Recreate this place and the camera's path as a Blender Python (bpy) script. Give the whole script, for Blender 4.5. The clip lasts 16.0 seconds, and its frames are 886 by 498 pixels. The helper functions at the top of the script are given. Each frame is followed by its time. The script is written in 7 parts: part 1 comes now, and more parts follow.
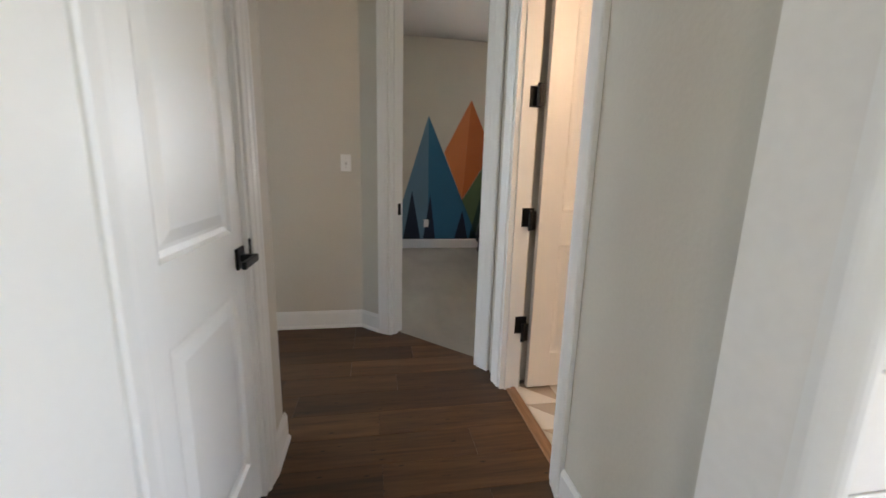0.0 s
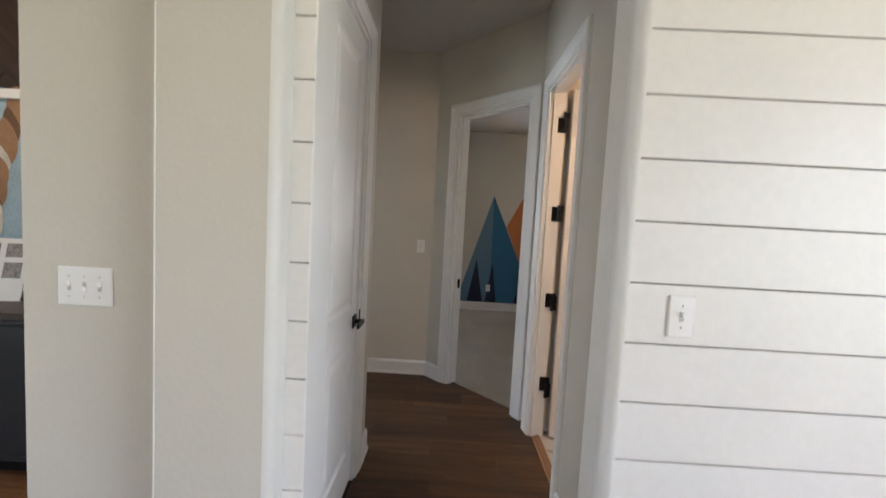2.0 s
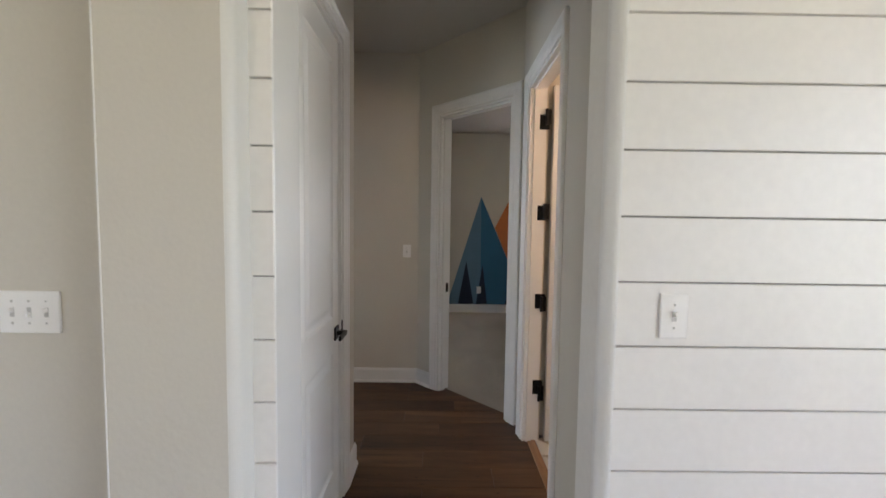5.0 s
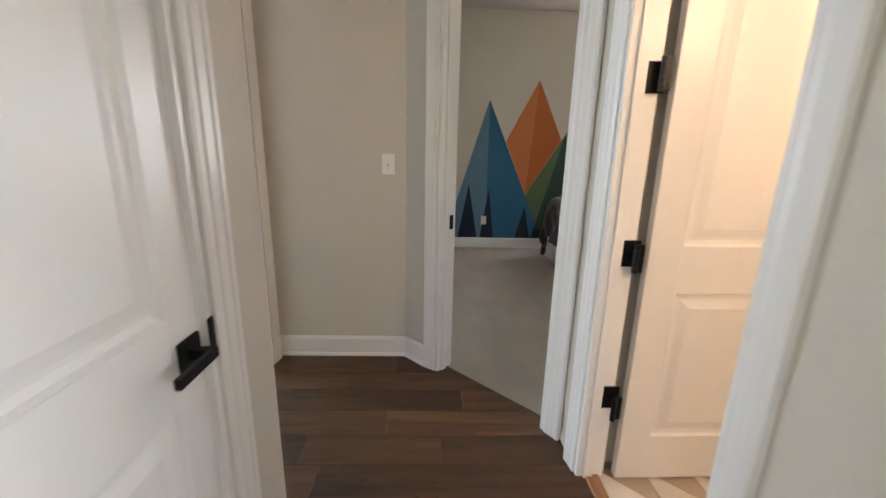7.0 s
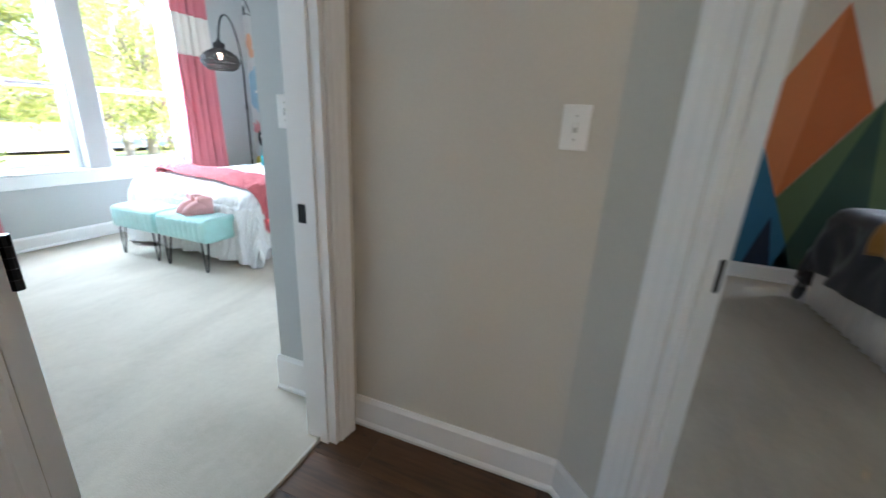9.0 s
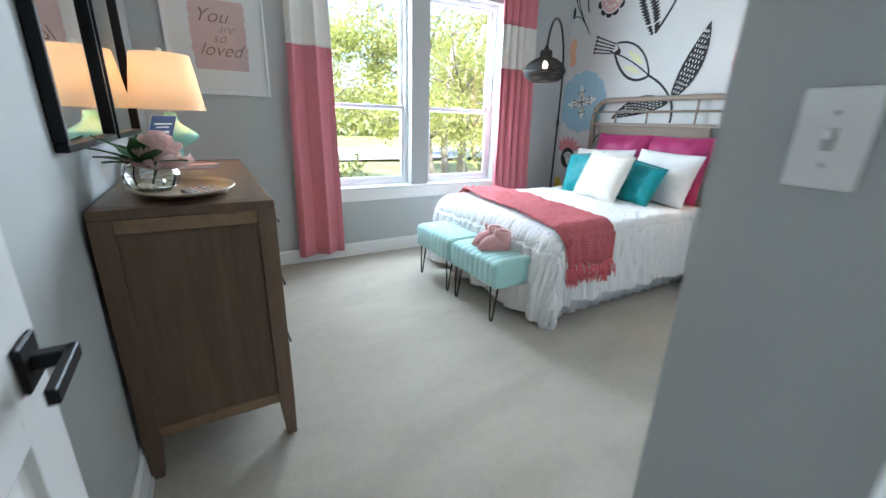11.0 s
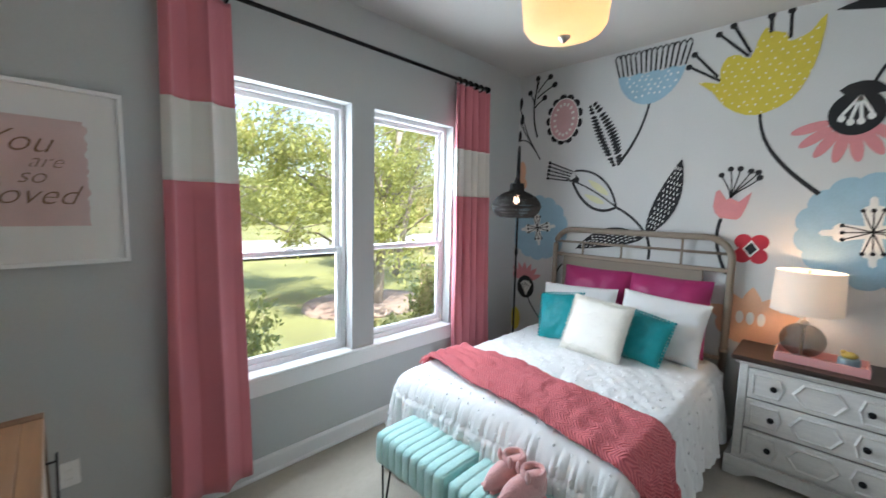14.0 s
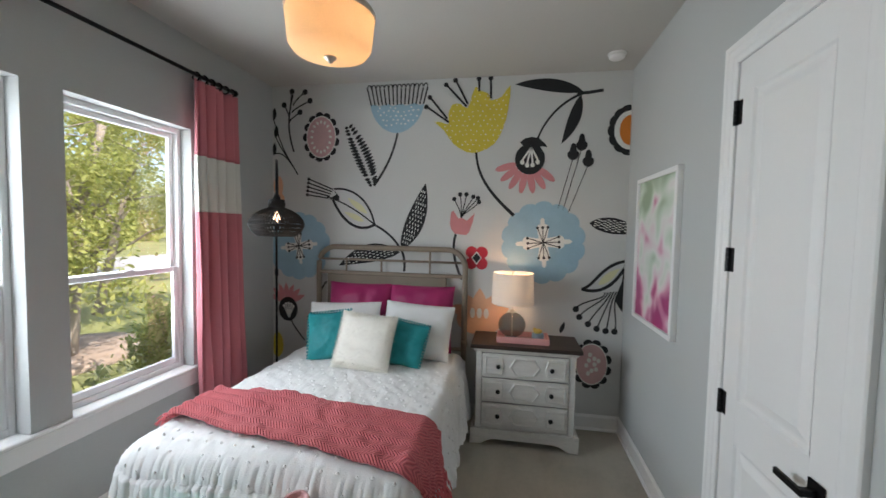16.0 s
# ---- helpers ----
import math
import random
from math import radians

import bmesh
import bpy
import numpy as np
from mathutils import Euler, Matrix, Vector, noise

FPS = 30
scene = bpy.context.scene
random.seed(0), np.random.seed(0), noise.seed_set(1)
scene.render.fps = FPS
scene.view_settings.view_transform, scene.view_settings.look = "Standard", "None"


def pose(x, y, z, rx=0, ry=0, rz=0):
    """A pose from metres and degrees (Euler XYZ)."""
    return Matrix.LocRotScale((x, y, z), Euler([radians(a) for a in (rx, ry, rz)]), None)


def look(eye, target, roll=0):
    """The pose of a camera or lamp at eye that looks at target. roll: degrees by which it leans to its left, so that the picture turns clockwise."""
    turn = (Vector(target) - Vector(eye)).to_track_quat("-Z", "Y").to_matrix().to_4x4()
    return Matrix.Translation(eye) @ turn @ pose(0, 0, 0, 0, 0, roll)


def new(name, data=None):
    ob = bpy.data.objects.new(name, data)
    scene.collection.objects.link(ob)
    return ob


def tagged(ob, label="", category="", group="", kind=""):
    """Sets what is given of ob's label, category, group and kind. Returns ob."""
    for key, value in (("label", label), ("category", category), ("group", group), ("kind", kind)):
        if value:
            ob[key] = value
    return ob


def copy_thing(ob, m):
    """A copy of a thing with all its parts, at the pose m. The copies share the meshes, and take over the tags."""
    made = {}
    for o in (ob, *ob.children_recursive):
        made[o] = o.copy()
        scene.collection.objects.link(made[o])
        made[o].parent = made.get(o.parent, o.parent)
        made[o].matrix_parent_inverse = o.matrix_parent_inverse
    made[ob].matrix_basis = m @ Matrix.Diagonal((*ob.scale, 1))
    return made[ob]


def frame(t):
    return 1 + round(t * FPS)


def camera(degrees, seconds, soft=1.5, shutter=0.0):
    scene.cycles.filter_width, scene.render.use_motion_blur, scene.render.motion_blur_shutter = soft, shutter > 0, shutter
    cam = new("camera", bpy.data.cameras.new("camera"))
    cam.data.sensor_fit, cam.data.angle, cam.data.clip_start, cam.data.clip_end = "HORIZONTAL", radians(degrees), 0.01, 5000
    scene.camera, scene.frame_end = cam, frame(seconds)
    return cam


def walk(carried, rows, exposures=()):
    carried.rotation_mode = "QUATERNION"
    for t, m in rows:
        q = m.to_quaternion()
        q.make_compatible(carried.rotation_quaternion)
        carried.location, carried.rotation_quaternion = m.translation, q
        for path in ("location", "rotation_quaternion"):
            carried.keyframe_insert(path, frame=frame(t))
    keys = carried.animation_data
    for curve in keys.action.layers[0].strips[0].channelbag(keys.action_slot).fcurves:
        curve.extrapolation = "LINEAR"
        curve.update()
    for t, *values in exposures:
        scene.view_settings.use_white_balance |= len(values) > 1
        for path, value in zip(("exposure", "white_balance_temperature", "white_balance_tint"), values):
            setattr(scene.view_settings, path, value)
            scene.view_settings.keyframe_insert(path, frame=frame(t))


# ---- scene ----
cam = camera(96.9, 16.0, shutter=0.35)
PATH = [
    (0, (0.2, 0.138, 1.183), (0.537, 2.069, 0.782), 1.5),
    (0.5, (0.195, -0.08, 1.229), (0.323, 1.882, 0.864), 1.7),
    (1, (0.248, -0.304, 1.253), (0.265, 1.666, 0.908), 2.4),
    (1.5, (0.282, -0.503, 1.318), (0.251, 1.476, 1.03), 3.0),
    (2, (0.263, -0.609, 1.437), (0.231, 1.386, 1.301), 3.1),
    (2.5, (0.243, -0.67, 1.536), (0.23, 1.329, 1.598), 2.7),
    (3, (0.241, -0.685, 1.599), (0.243, 1.304, 1.809), 2.2),
    (3.5, (0.241, -0.676, 1.619), (0.257, 1.307, 1.877), 1.6),
    (4, (0.251, -0.648, 1.578), (0.273, 1.344, 1.759), 1.0),
    (4.5, (0.267, -0.601, 1.508), (0.283, 1.399, 1.549), 0.8),
    (5, (0.303, -0.535, 1.44), (0.315, 1.461, 1.32), 0.8),
    (5.2, (0.315, -0.489, 1.404), (0.327, 1.502, 1.218), 0.8),
    (7.3, (0.255, 0.907, 1.283), (0.312, 2.837, 0.764), 1.3),
    (7.5, (0.267, 1.033, 1.273), (0.305, 2.959, 0.733), 1.1),
    (8, (0.246, 1.313, 1.261), (0.23, 3.223, 0.666), 1.4),
    (8.5, (0.211, 1.581, 1.236), (-0.067, 3.464, 0.624), 1.9),
    (9, (0.076, 1.862, 1.205), (-0.6, 3.64, 0.586), 2.9),
    (9.5, (-0.119, 2.104, 1.216), (-1.215, 3.652, 0.583), 3.0),
    (10, (-0.308, 2.314, 1.2), (-1.795, 3.495, 0.571), 2.6),
    (10.1, (-0.358, 2.341, 1.213), (-1.875, 3.47, 0.561), 2.5),
    (10.2, (-0.396, 2.351, 1.208), (-1.975, 3.406, 0.578), 2.5),
    (12.3, (-1.506, 2.545, 1.354), (-3.159, 3.486, 0.737), 1.3),
    (12.5, (-1.556, 2.571, 1.412), (-3.195, 3.548, 0.814), 1.5),
    (13, (-1.721, 2.577, 1.495), (-3.323, 3.672, 1.011), 1.2),
    (13.3, (-1.816, 2.583, 1.545), (-3.386, 3.754, 1.14), 1.2),
    (13.5, (-1.859, 2.598, 1.574), (-3.405, 3.82, 1.228), 1.2),
    (14, (-1.945, 2.615, 1.637), (-3.346, 4.028, 1.432), 1.3),
    (14.5, (-2.01, 2.633, 1.675), (-3.141, 4.278, 1.555), 1.2),
    (15, (-2.035, 2.64, 1.678), (-2.851, 4.464, 1.6), 1.0),
    (15.5, (-2.029, 2.631, 1.671), (-2.571, 4.555, 1.599), 1.1),
    (16, (-2.034, 2.618, 1.656), (-2.381, 4.584, 1.553), 1.1),
]
walk(cam, [(t, look(eye, target, roll)) for t, eye, target, roll in PATH],
     [(0, 3.05, 6200, 15), (0.5, 2.88, 6300, 17), (1, 2.8, 6350, 18), (2, 2.72, 6150, 18), (3, 2.6, 6050, 17), (5.2, 2.55, 6200, 18), (7.3, 3.45, 6250, 15), (8, 3.45, 5550, 8), (8.5, 3.22, 5250, 5), (9, 3.12, 5500, 11), (10.2, 2.62, 5600, 8), (12.3, 2.08, 5950, 17), (13.2, 1.86, 6000, 16), (14.6, 1.53, 6050, 12), (15.3, 1.3, 6300, 14), (16, 1.14, 6450, 15)])

# ---- light ----
SUN_EL, SUN_ROT = 52.0, 118.0
world = bpy.data.worlds.new("world")
scene.world = world
world.use_nodes = True
_n = world.node_tree.nodes
_sky = _n.new("ShaderNodeTexSky")
_sky.sky_type, _sky.sun_disc = "NISHITA", False
_sky.sun_elevation, _sky.sun_rotation = radians(SUN_EL), radians(SUN_ROT)
_n["Background"].inputs[1].default_value = 0.13
world.node_tree.links.new(_sky.outputs[0], _n["Background"].inputs[0])
sun = new("sun", bpy.data.lights.new("sun", "SUN"))
sun.data.energy, sun.data.angle, sun.data.color = 3.6, radians(0.5), (1.0, 0.94, 0.84)
sun.matrix_world = look((12 * math.sin(radians(SUN_ROT)), 12 * math.cos(radians(SUN_ROT)), 12 * math.tan(radians(SUN_EL))), (0, 0, 0))


def lamp(name, kind, m, energy, color, size=0.1):
    l = new(name, bpy.data.lights.new(name, kind))
    l.data.energy, l.data.color = energy, color
    if kind == "AREA":
        l.data.shape, l.data.size = "DISK", size
    else:
        l.data.shadow_soft_size = size
    l.matrix_world = m
    return l


SKY_TINT = (0.85, 0.96, 1.0)


def window_light(name, x0, x1, at, to, watts, color=(0.92, 0.96, 1.0)):
    """An area lamp that fills a window's opening and stands in for the light of the sky."""
    l = new(name, bpy.data.lights.new(name, "AREA"))
    l.data.shape, l.data.size, l.data.size_y, l.data.energy, l.data.color = "RECTANGLE", x0, x1, watts, color
    l.matrix_world = look(at, to)
    return l


for z in (1.13, 1.57, 2.01):
    # sky light through each third of the two tall windows
    window_light("sky_light_window_1", 0.76, 0.42, (-4.445, 3.68, z), (-3.445, 3.68, z - 0.10), 4.3, SKY_TINT)
    window_light("sky_light_window_2", 0.76, 0.42, (-4.445, 4.653, z), (-3.445, 4.653, z - 0.10), 4.3, SKY_TINT)
window_light("sky_light_window_3", 0.88, 1.3, (2.965, 5.96, 1.40), (2.965, 5.0, 1.40), 5.5)

window_light("sky_light_living_east", 2.2, 2.2, (3.72, -2.0, 1.4), (2.7, -2.0, 1.2), 9, SKY_TINT)
window_light("sky_light_living_west", 1.1, 2.2, (-4.62, -2.0, 1.4), (-3.6, -2.0, 1.2), 5, SKY_TINT)

# ---- materials ----
def mat(name, color, rough=0.5, metal=0.0, var=0.06, scale=6.0, fine=120.0, bump=0.0, bscale=None, spec=0.5, sheen=0.0, stretch=(1, 1, 1), coords="Object"):
    """A painted or plain surface: two scales of colour variation and a fine relief."""
    m = bpy.data.materials.new(name)
    m.use_nodes = True
    t = m.node_tree
    b = t.nodes["Principled BSDF"]
    b.inputs["Roughness"].default_value, b.inputs["Metallic"].default_value = rough, metal
    b.inputs["Specular IOR Level"].default_value = spec
    if sheen:
        b.inputs["Sheen Weight"].default_value = sheen
    tc = t.nodes.new("ShaderNodeTexCoord")
    mp = t.nodes.new("ShaderNodeMapping")
    mp.inputs["Scale"].default_value = stretch
    t.links.new(tc.outputs[coords], mp.inputs[0])
    n1, n2 = t.nodes.new("ShaderNodeTexNoise"), t.nodes.new("ShaderNodeTexNoise")
    n1.inputs["Scale"].default_value, n2.inputs["Scale"].default_value = scale, fine
    n1.inputs["Detail"].default_value = 4
    for n in (n1, n2):
        t.links.new(mp.outputs[0], n.inputs["Vector"])
    add = t.nodes.new("ShaderNodeMath")
    add.operation = "ADD"
    t.links.new(n1.outputs[0], add.inputs[0])
    t.links.new(n2.outputs[0], add.inputs[1])
    rng = t.nodes.new("ShaderNodeMapRange")
    rng.inputs[1].default_value, rng.inputs[2].default_value = 0.6, 1.4
    rng.inputs[3].default_value, rng.inputs[4].default_value = 1 - var, 1 + var
    t.links.new(add.outputs[0], rng.inputs[0])
    mx = t.nodes.new("ShaderNodeVectorMath")
    mx.operation = "SCALE"
    mx.inputs[0].default_value = color[:3]
    t.links.new(rng.outputs[0], mx.inputs["Scale"])
    t.links.new(mx.outputs[0], b.inputs["Base Color"])
    if bump:
        nb = t.nodes.new("ShaderNodeTexNoise")
        nb.inputs["Scale"].default_value = bscale or fine
        nb.inputs["Detail"].default_value = 3
        t.links.new(mp.outputs[0], nb.inputs["Vector"])
        bp = t.nodes.new("ShaderNodeBump")
        bp.inputs["Strength"].default_value, bp.inputs["Distance"].default_value = bump, 0.004
        t.links.new(nb.outputs[0], bp.inputs["Height"])
        t.links.new(bp.outputs[0], b.inputs["Normal"])
    return m


def wood(name, dark, light, rough=0.45, along="X", scale=1.0, objvar=0.0, knots=0.0):
    """Grained wood; objvar: how far each piece differs from the next."""
    m = bpy.data.materials.new(name)
    m.use_nodes = True
    t = m.node_tree
    b = t.nodes["Principled BSDF"]
    tc, mp = t.nodes.new("ShaderNodeTexCoord"), t.nodes.new("ShaderNodeMapping")
    s = {"X": (1.2, 14, 14), "Y": (14, 1.2, 14), "Z": (14, 14, 1.2)}[along]
    mp.inputs["Scale"].default_value = [v * scale for v in s]
    t.links.new(tc.outputs["Object"], mp.inputs[0])
    info = t.nodes.new("ShaderNodeObjectInfo")
    off = t.nodes.new("ShaderNodeVectorMath")
    off.operation = "SCALE"
    off.inputs[0].default_value = (37, 91, 53)
    t.links.new(info.outputs["Random"], off.inputs["Scale"])
    t.links.new(off.outputs[0], mp.inputs["Location"])
    n1, n2 = t.nodes.new("ShaderNodeTexNoise"), t.nodes.new("ShaderNodeTexNoise")
    n1.inputs["Scale"].default_value, n1.inputs["Detail"].default_value, n1.inputs["Distortion"].default_value = 1.0, 8, 0.8
    n2.inputs["Scale"].default_value, n2.inputs["Detail"].default_value = 7.0, 4
    t.links.new(mp.outputs[0], n1.inputs["Vector"])
    t.links.new(mp.outputs[0], n2.inputs["Vector"])
    mixn = t.nodes.new("ShaderNodeMath")
    mixn.operation = "MULTIPLY_ADD"
    mixn.inputs[1].default_value, mixn.inputs[2].default_value = 0.45, 0.0
    t.links.new(n2.outputs[0], mixn.inputs[0])
    sm = t.nodes.new("ShaderNodeMath")
    sm.operation = "ADD"
    t.links.new(n1.outputs[0], sm.inputs[0])
    t.links.new(mixn.outputs[0], sm.inputs[1])
    ramp = t.nodes.new("ShaderNodeValToRGB")
    ramp.color_ramp.elements[0].position, ramp.color_ramp.elements[1].position = 0.45, 0.95
    ramp.color_ramp.elements[0].color, ramp.color_ramp.elements[1].color = (*dark, 1), (*light, 1)
    t.links.new(sm.outputs[0], ramp.inputs[0])
    hue = t.nodes.new("ShaderNodeHueSaturation")
    r = t.nodes.new("ShaderNodeMapRange")
    r.inputs[3].default_value, r.inputs[4].default_value = 1 - objvar, 1 + objvar
    t.links.new(info.outputs["Random"], r.inputs[0])
    t.links.new(r.outputs[0], hue.inputs["Value"])
    t.links.new(ramp.outputs[0], hue.inputs["Color"])
    if knots:
        km, vo, kr, kx = t.nodes.new("ShaderNodeMapping"), t.nodes.new("ShaderNodeTexVoronoi"), t.nodes.new("ShaderNodeMapRange"), t.nodes.new("ShaderNodeMix")
        km.inputs["Scale"].default_value = {"X": (1.7, 4.2, 1), "Y": (4.2, 1.7, 1), "Z": (4.2, 1, 1.7)}[along]
        t.links.new(tc.outputs["Object"], km.inputs[0])
        t.links.new(off.outputs[0], km.inputs["Location"])
        t.links.new(km.outputs[0], vo.inputs["Vector"])
        kr.inputs[1].default_value, kr.inputs[2].default_value, kr.inputs[3].default_value, kr.inputs[4].default_value = 0.02, 0.14, knots, 0.0
        t.links.new(vo.outputs["Distance"], kr.inputs[0])
        kx.data_type, kx.blend_type = "RGBA", "MIX"
        kx.inputs[7].default_value = (0.008, 0.004, 0.003, 1)
        t.links.new(kr.outputs[0], kx.inputs[0])
        t.links.new(ramp.outputs[0], kx.inputs[6])
        t.links.new(kx.outputs[2], hue.inputs["Color"])
    t.links.new(hue.outputs[0], b.inputs["Base Color"])
    b.inputs["Roughness"].default_value = rough
    bp = t.nodes.new("ShaderNodeBump")
    bp.inputs["Strength"].default_value, bp.inputs["Distance"].default_value = 0.15, 0.002
    t.links.new(sm.outputs[0], bp.inputs["Height"])
    t.links.new(bp.outputs[0], b.inputs["Normal"])
    return m


def carpet(name, dark, light):
    """Cut pile with broad brushed patches, streaks and tufts."""
    m = bpy.data.materials.new(name)
    m.use_nodes = True
    t = m.node_tree
    b = t.nodes["Principled BSDF"]
    b.inputs["Roughness"].default_value, b.inputs["Specular IOR Level"].default_value, b.inputs["Sheen Weight"].default_value = 1.0, 0.1, 0.25
    tc = t.nodes.new("ShaderNodeTexCoord")
    total = None
    for scale, stretch, turn, detail, dist, weight in ((1.0, (1.6, 0.9, 1), 0.5, 3, 1.6, 0.40), (1.0, (7.0, 1.6, 1), 0.9, 4, 0.8, 0.16), (26.0, (1, 1, 1), 0, 3, 0, 0.14), (330.0, (1, 1, 1), 0, 2, 0, 0.30)):
        mp, n, k = t.nodes.new("ShaderNodeMapping"), t.nodes.new("ShaderNodeTexNoise"), t.nodes.new("ShaderNodeMath")
        mp.inputs["Scale"].default_value, mp.inputs["Rotation"].default_value = stretch, (0, 0, turn)
        n.inputs["Scale"].default_value, n.inputs["Detail"].default_value, n.inputs["Distortion"].default_value = scale, detail, dist
        t.links.new(tc.outputs["Object"], mp.inputs[0])
        t.links.new(mp.outputs[0], n.inputs["Vector"])
        k.operation = "MULTIPLY_ADD"
        k.inputs[1].default_value, k.inputs[2].default_value = weight, 0.0
        t.links.new(n.outputs[0], k.inputs[0])
        if total is not None:
            t.links.new(total, k.inputs[2])
        total = k.outputs[0]
    r, bp, nb = t.nodes.new("ShaderNodeValToRGB"), t.nodes.new("ShaderNodeBump"), t.nodes.new("ShaderNodeTexNoise")
    r.color_ramp.elements[0].position, r.color_ramp.elements[1].position = 0.36, 0.64
    r.color_ramp.elements[0].color, r.color_ramp.elements[1].color = (*dark, 1), (*light, 1)
    t.links.new(total, r.inputs[0])
    t.links.new(r.outputs[0], b.inputs["Base Color"])
    nb.inputs["Scale"].default_value, nb.inputs["Detail"].default_value = 240, 3
    t.links.new(tc.outputs["Object"], nb.inputs["Vector"])
    bp.inputs["Strength"].default_value, bp.inputs["Distance"].default_value = 0.6, 0.005
    t.links.new(nb.outputs[0], bp.inputs["Height"])
    t.links.new(bp.outputs[0], b.inputs["Normal"])
    return m


def glow(name, color, strength):
    m = bpy.data.materials.new(name)
    m.use_nodes = True
    b = m.node_tree.nodes["Principled BSDF"]
    b.inputs["Base Color"].default_value = (*color, 1)
    b.inputs["Emission Color"].default_value, b.inputs["Emission Strength"].default_value = (*color, 1), strength
    return m


def shade_mat(name, color, trans=0.6):
    """A lampshade's cloth or opal glass, which lets light through."""
    m = bpy.data.materials.new(name)
    m.use_nodes = True
    t = m.node_tree
    t.nodes.remove(t.nodes["Principled BSDF"])
    d, tr, mx = t.nodes.new("ShaderNodeBsdfDiffuse"), t.nodes.new("ShaderNodeBsdfTranslucent"), t.nodes.new("ShaderNodeMixShader")
    n = t.nodes.new("ShaderNodeTexNoise")
    n.inputs["Scale"].default_value = 260
    tc = t.nodes.new("ShaderNodeTexCoord")
    t.links.new(tc.outputs["Object"], n.inputs["Vector"])
    r = t.nodes.new("ShaderNodeMapRange")
    r.inputs[3].default_value, r.inputs[4].default_value = 0.93, 1.05
    t.links.new(n.outputs[0], r.inputs[0])
    v = t.nodes.new("ShaderNodeVectorMath")
    v.operation = "SCALE"
    v.inputs[0].default_value = color
    t.links.new(r.outputs[0], v.inputs["Scale"])
    t.links.new(v.outputs[0], d.inputs[0])
    t.links.new(v.outputs[0], tr.inputs[0])
    mx.inputs[0].default_value = trans
    t.links.new(d.outputs[0], mx.inputs[1])
    t.links.new(tr.outputs[0], mx.inputs[2])
    t.links.new(mx.outputs[0], t.nodes["Material Output"].inputs[0])
    return m


def glass_mat(name, color=(1, 1, 1), rough=0.0, thin=True):
    m = bpy.data.materials.new(name)
    m.use_nodes = True
    t = m.node_tree
    b = t.nodes["Principled BSDF"]
    if thin:
        t.nodes.remove(b)
        tr, gl, mx, fr = t.nodes.new("ShaderNodeBsdfTransparent"), t.nodes.new("ShaderNodeBsdfGlossy"), t.nodes.new("ShaderNodeMixShader"), t.nodes.new("ShaderNodeLayerWeight")
        tr.inputs[0].default_value = (*color, 1)
        gl.inputs["Roughness"].default_value = rough
        pw, ad = t.nodes.new("ShaderNodeMath"), t.nodes.new("ShaderNodeMath")
        pw.operation, ad.operation = "POWER", "MULTIPLY_ADD"
        pw.inputs[1].default_value, ad.inputs[1].default_value, ad.inputs[2].default_value = 4.0, 0.7, 0.03
        t.links.new(fr.outputs["Facing"], pw.inputs[0])
        t.links.new(pw.outputs[0], ad.inputs[0])
        t.links.new(ad.outputs[0], mx.inputs[0])
        t.links.new(tr.outputs[0], mx.inputs[1])
        t.links.new(gl.outputs[0], mx.inputs[2])
        t.links.new(mx.outputs[0], t.nodes["Material Output"].inputs[0])
    else:
        b.inputs["Base Color"].default_value = (*color, 1)
        b.inputs["Transmission Weight"].default_value, b.inputs["Roughness"].default_value = 1.0, rough
    return m


def zigzag_cloth(name, c0, c1, scale):
    """Woven herringbone: bands of slanted ribs that turn at each band."""
    m = bpy.data.materials.new(name)
    m.use_nodes = True
    t = m.node_tree
    b = t.nodes["Principled BSDF"]
    b.inputs["Roughness"].default_value, b.inputs["Sheen Weight"].default_value = 0.9, 0.06
    uv = t.nodes.new("ShaderNodeUVMap")
    sp = t.nodes.new("ShaderNodeSeparateXYZ")
    t.links.new(uv.outputs[0], sp.inputs[0])

    def math_node(op, a, c=0.0):
        n = t.nodes.new("ShaderNodeMath")
        n.operation = op
        for i, v in enumerate((a, c)):
            if isinstance(v, float):
                n.inputs[i].default_value = v
            else:
                t.links.new(v, n.inputs[i])
        return n.outputs[0]
    zz = math_node("PINGPONG", sp.outputs[1], 0.036)
    s = math_node("ADD", sp.outputs[0], zz)
    w = math_node("SINE", math_node("MULTIPLY", s, scale))
    nz = t.nodes.new("ShaderNodeTexNoise")
    nz.inputs["Scale"].default_value = 9
    t.links.new(uv.outputs[0], nz.inputs["Vector"])
    f = math_node("ADD", math_node("MULTIPLY", w, 0.36), math_node("ADD", math_node("MULTIPLY", nz.outputs[0], 0.4), 0.34))
    r = t.nodes.new("ShaderNodeValToRGB")
    r.color_ramp.elements[0].position, r.color_ramp.elements[1].position = 0.2, 0.8
    r.color_ramp.elements[0].color, r.color_ramp.elements[1].color = (*c0, 1), (*c1, 1)
    t.links.new(f, r.inputs[0])
    t.links.new(r.outputs[0], b.inputs["Base Color"])
    bp = t.nodes.new("ShaderNodeBump")
    bp.inputs["Strength"].default_value, bp.inputs["Distance"].default_value = 0.7, 0.008
    t.links.new(w, bp.inputs["Height"])
    t.links.new(bp.outputs[0], b.inputs["Normal"])
    return m


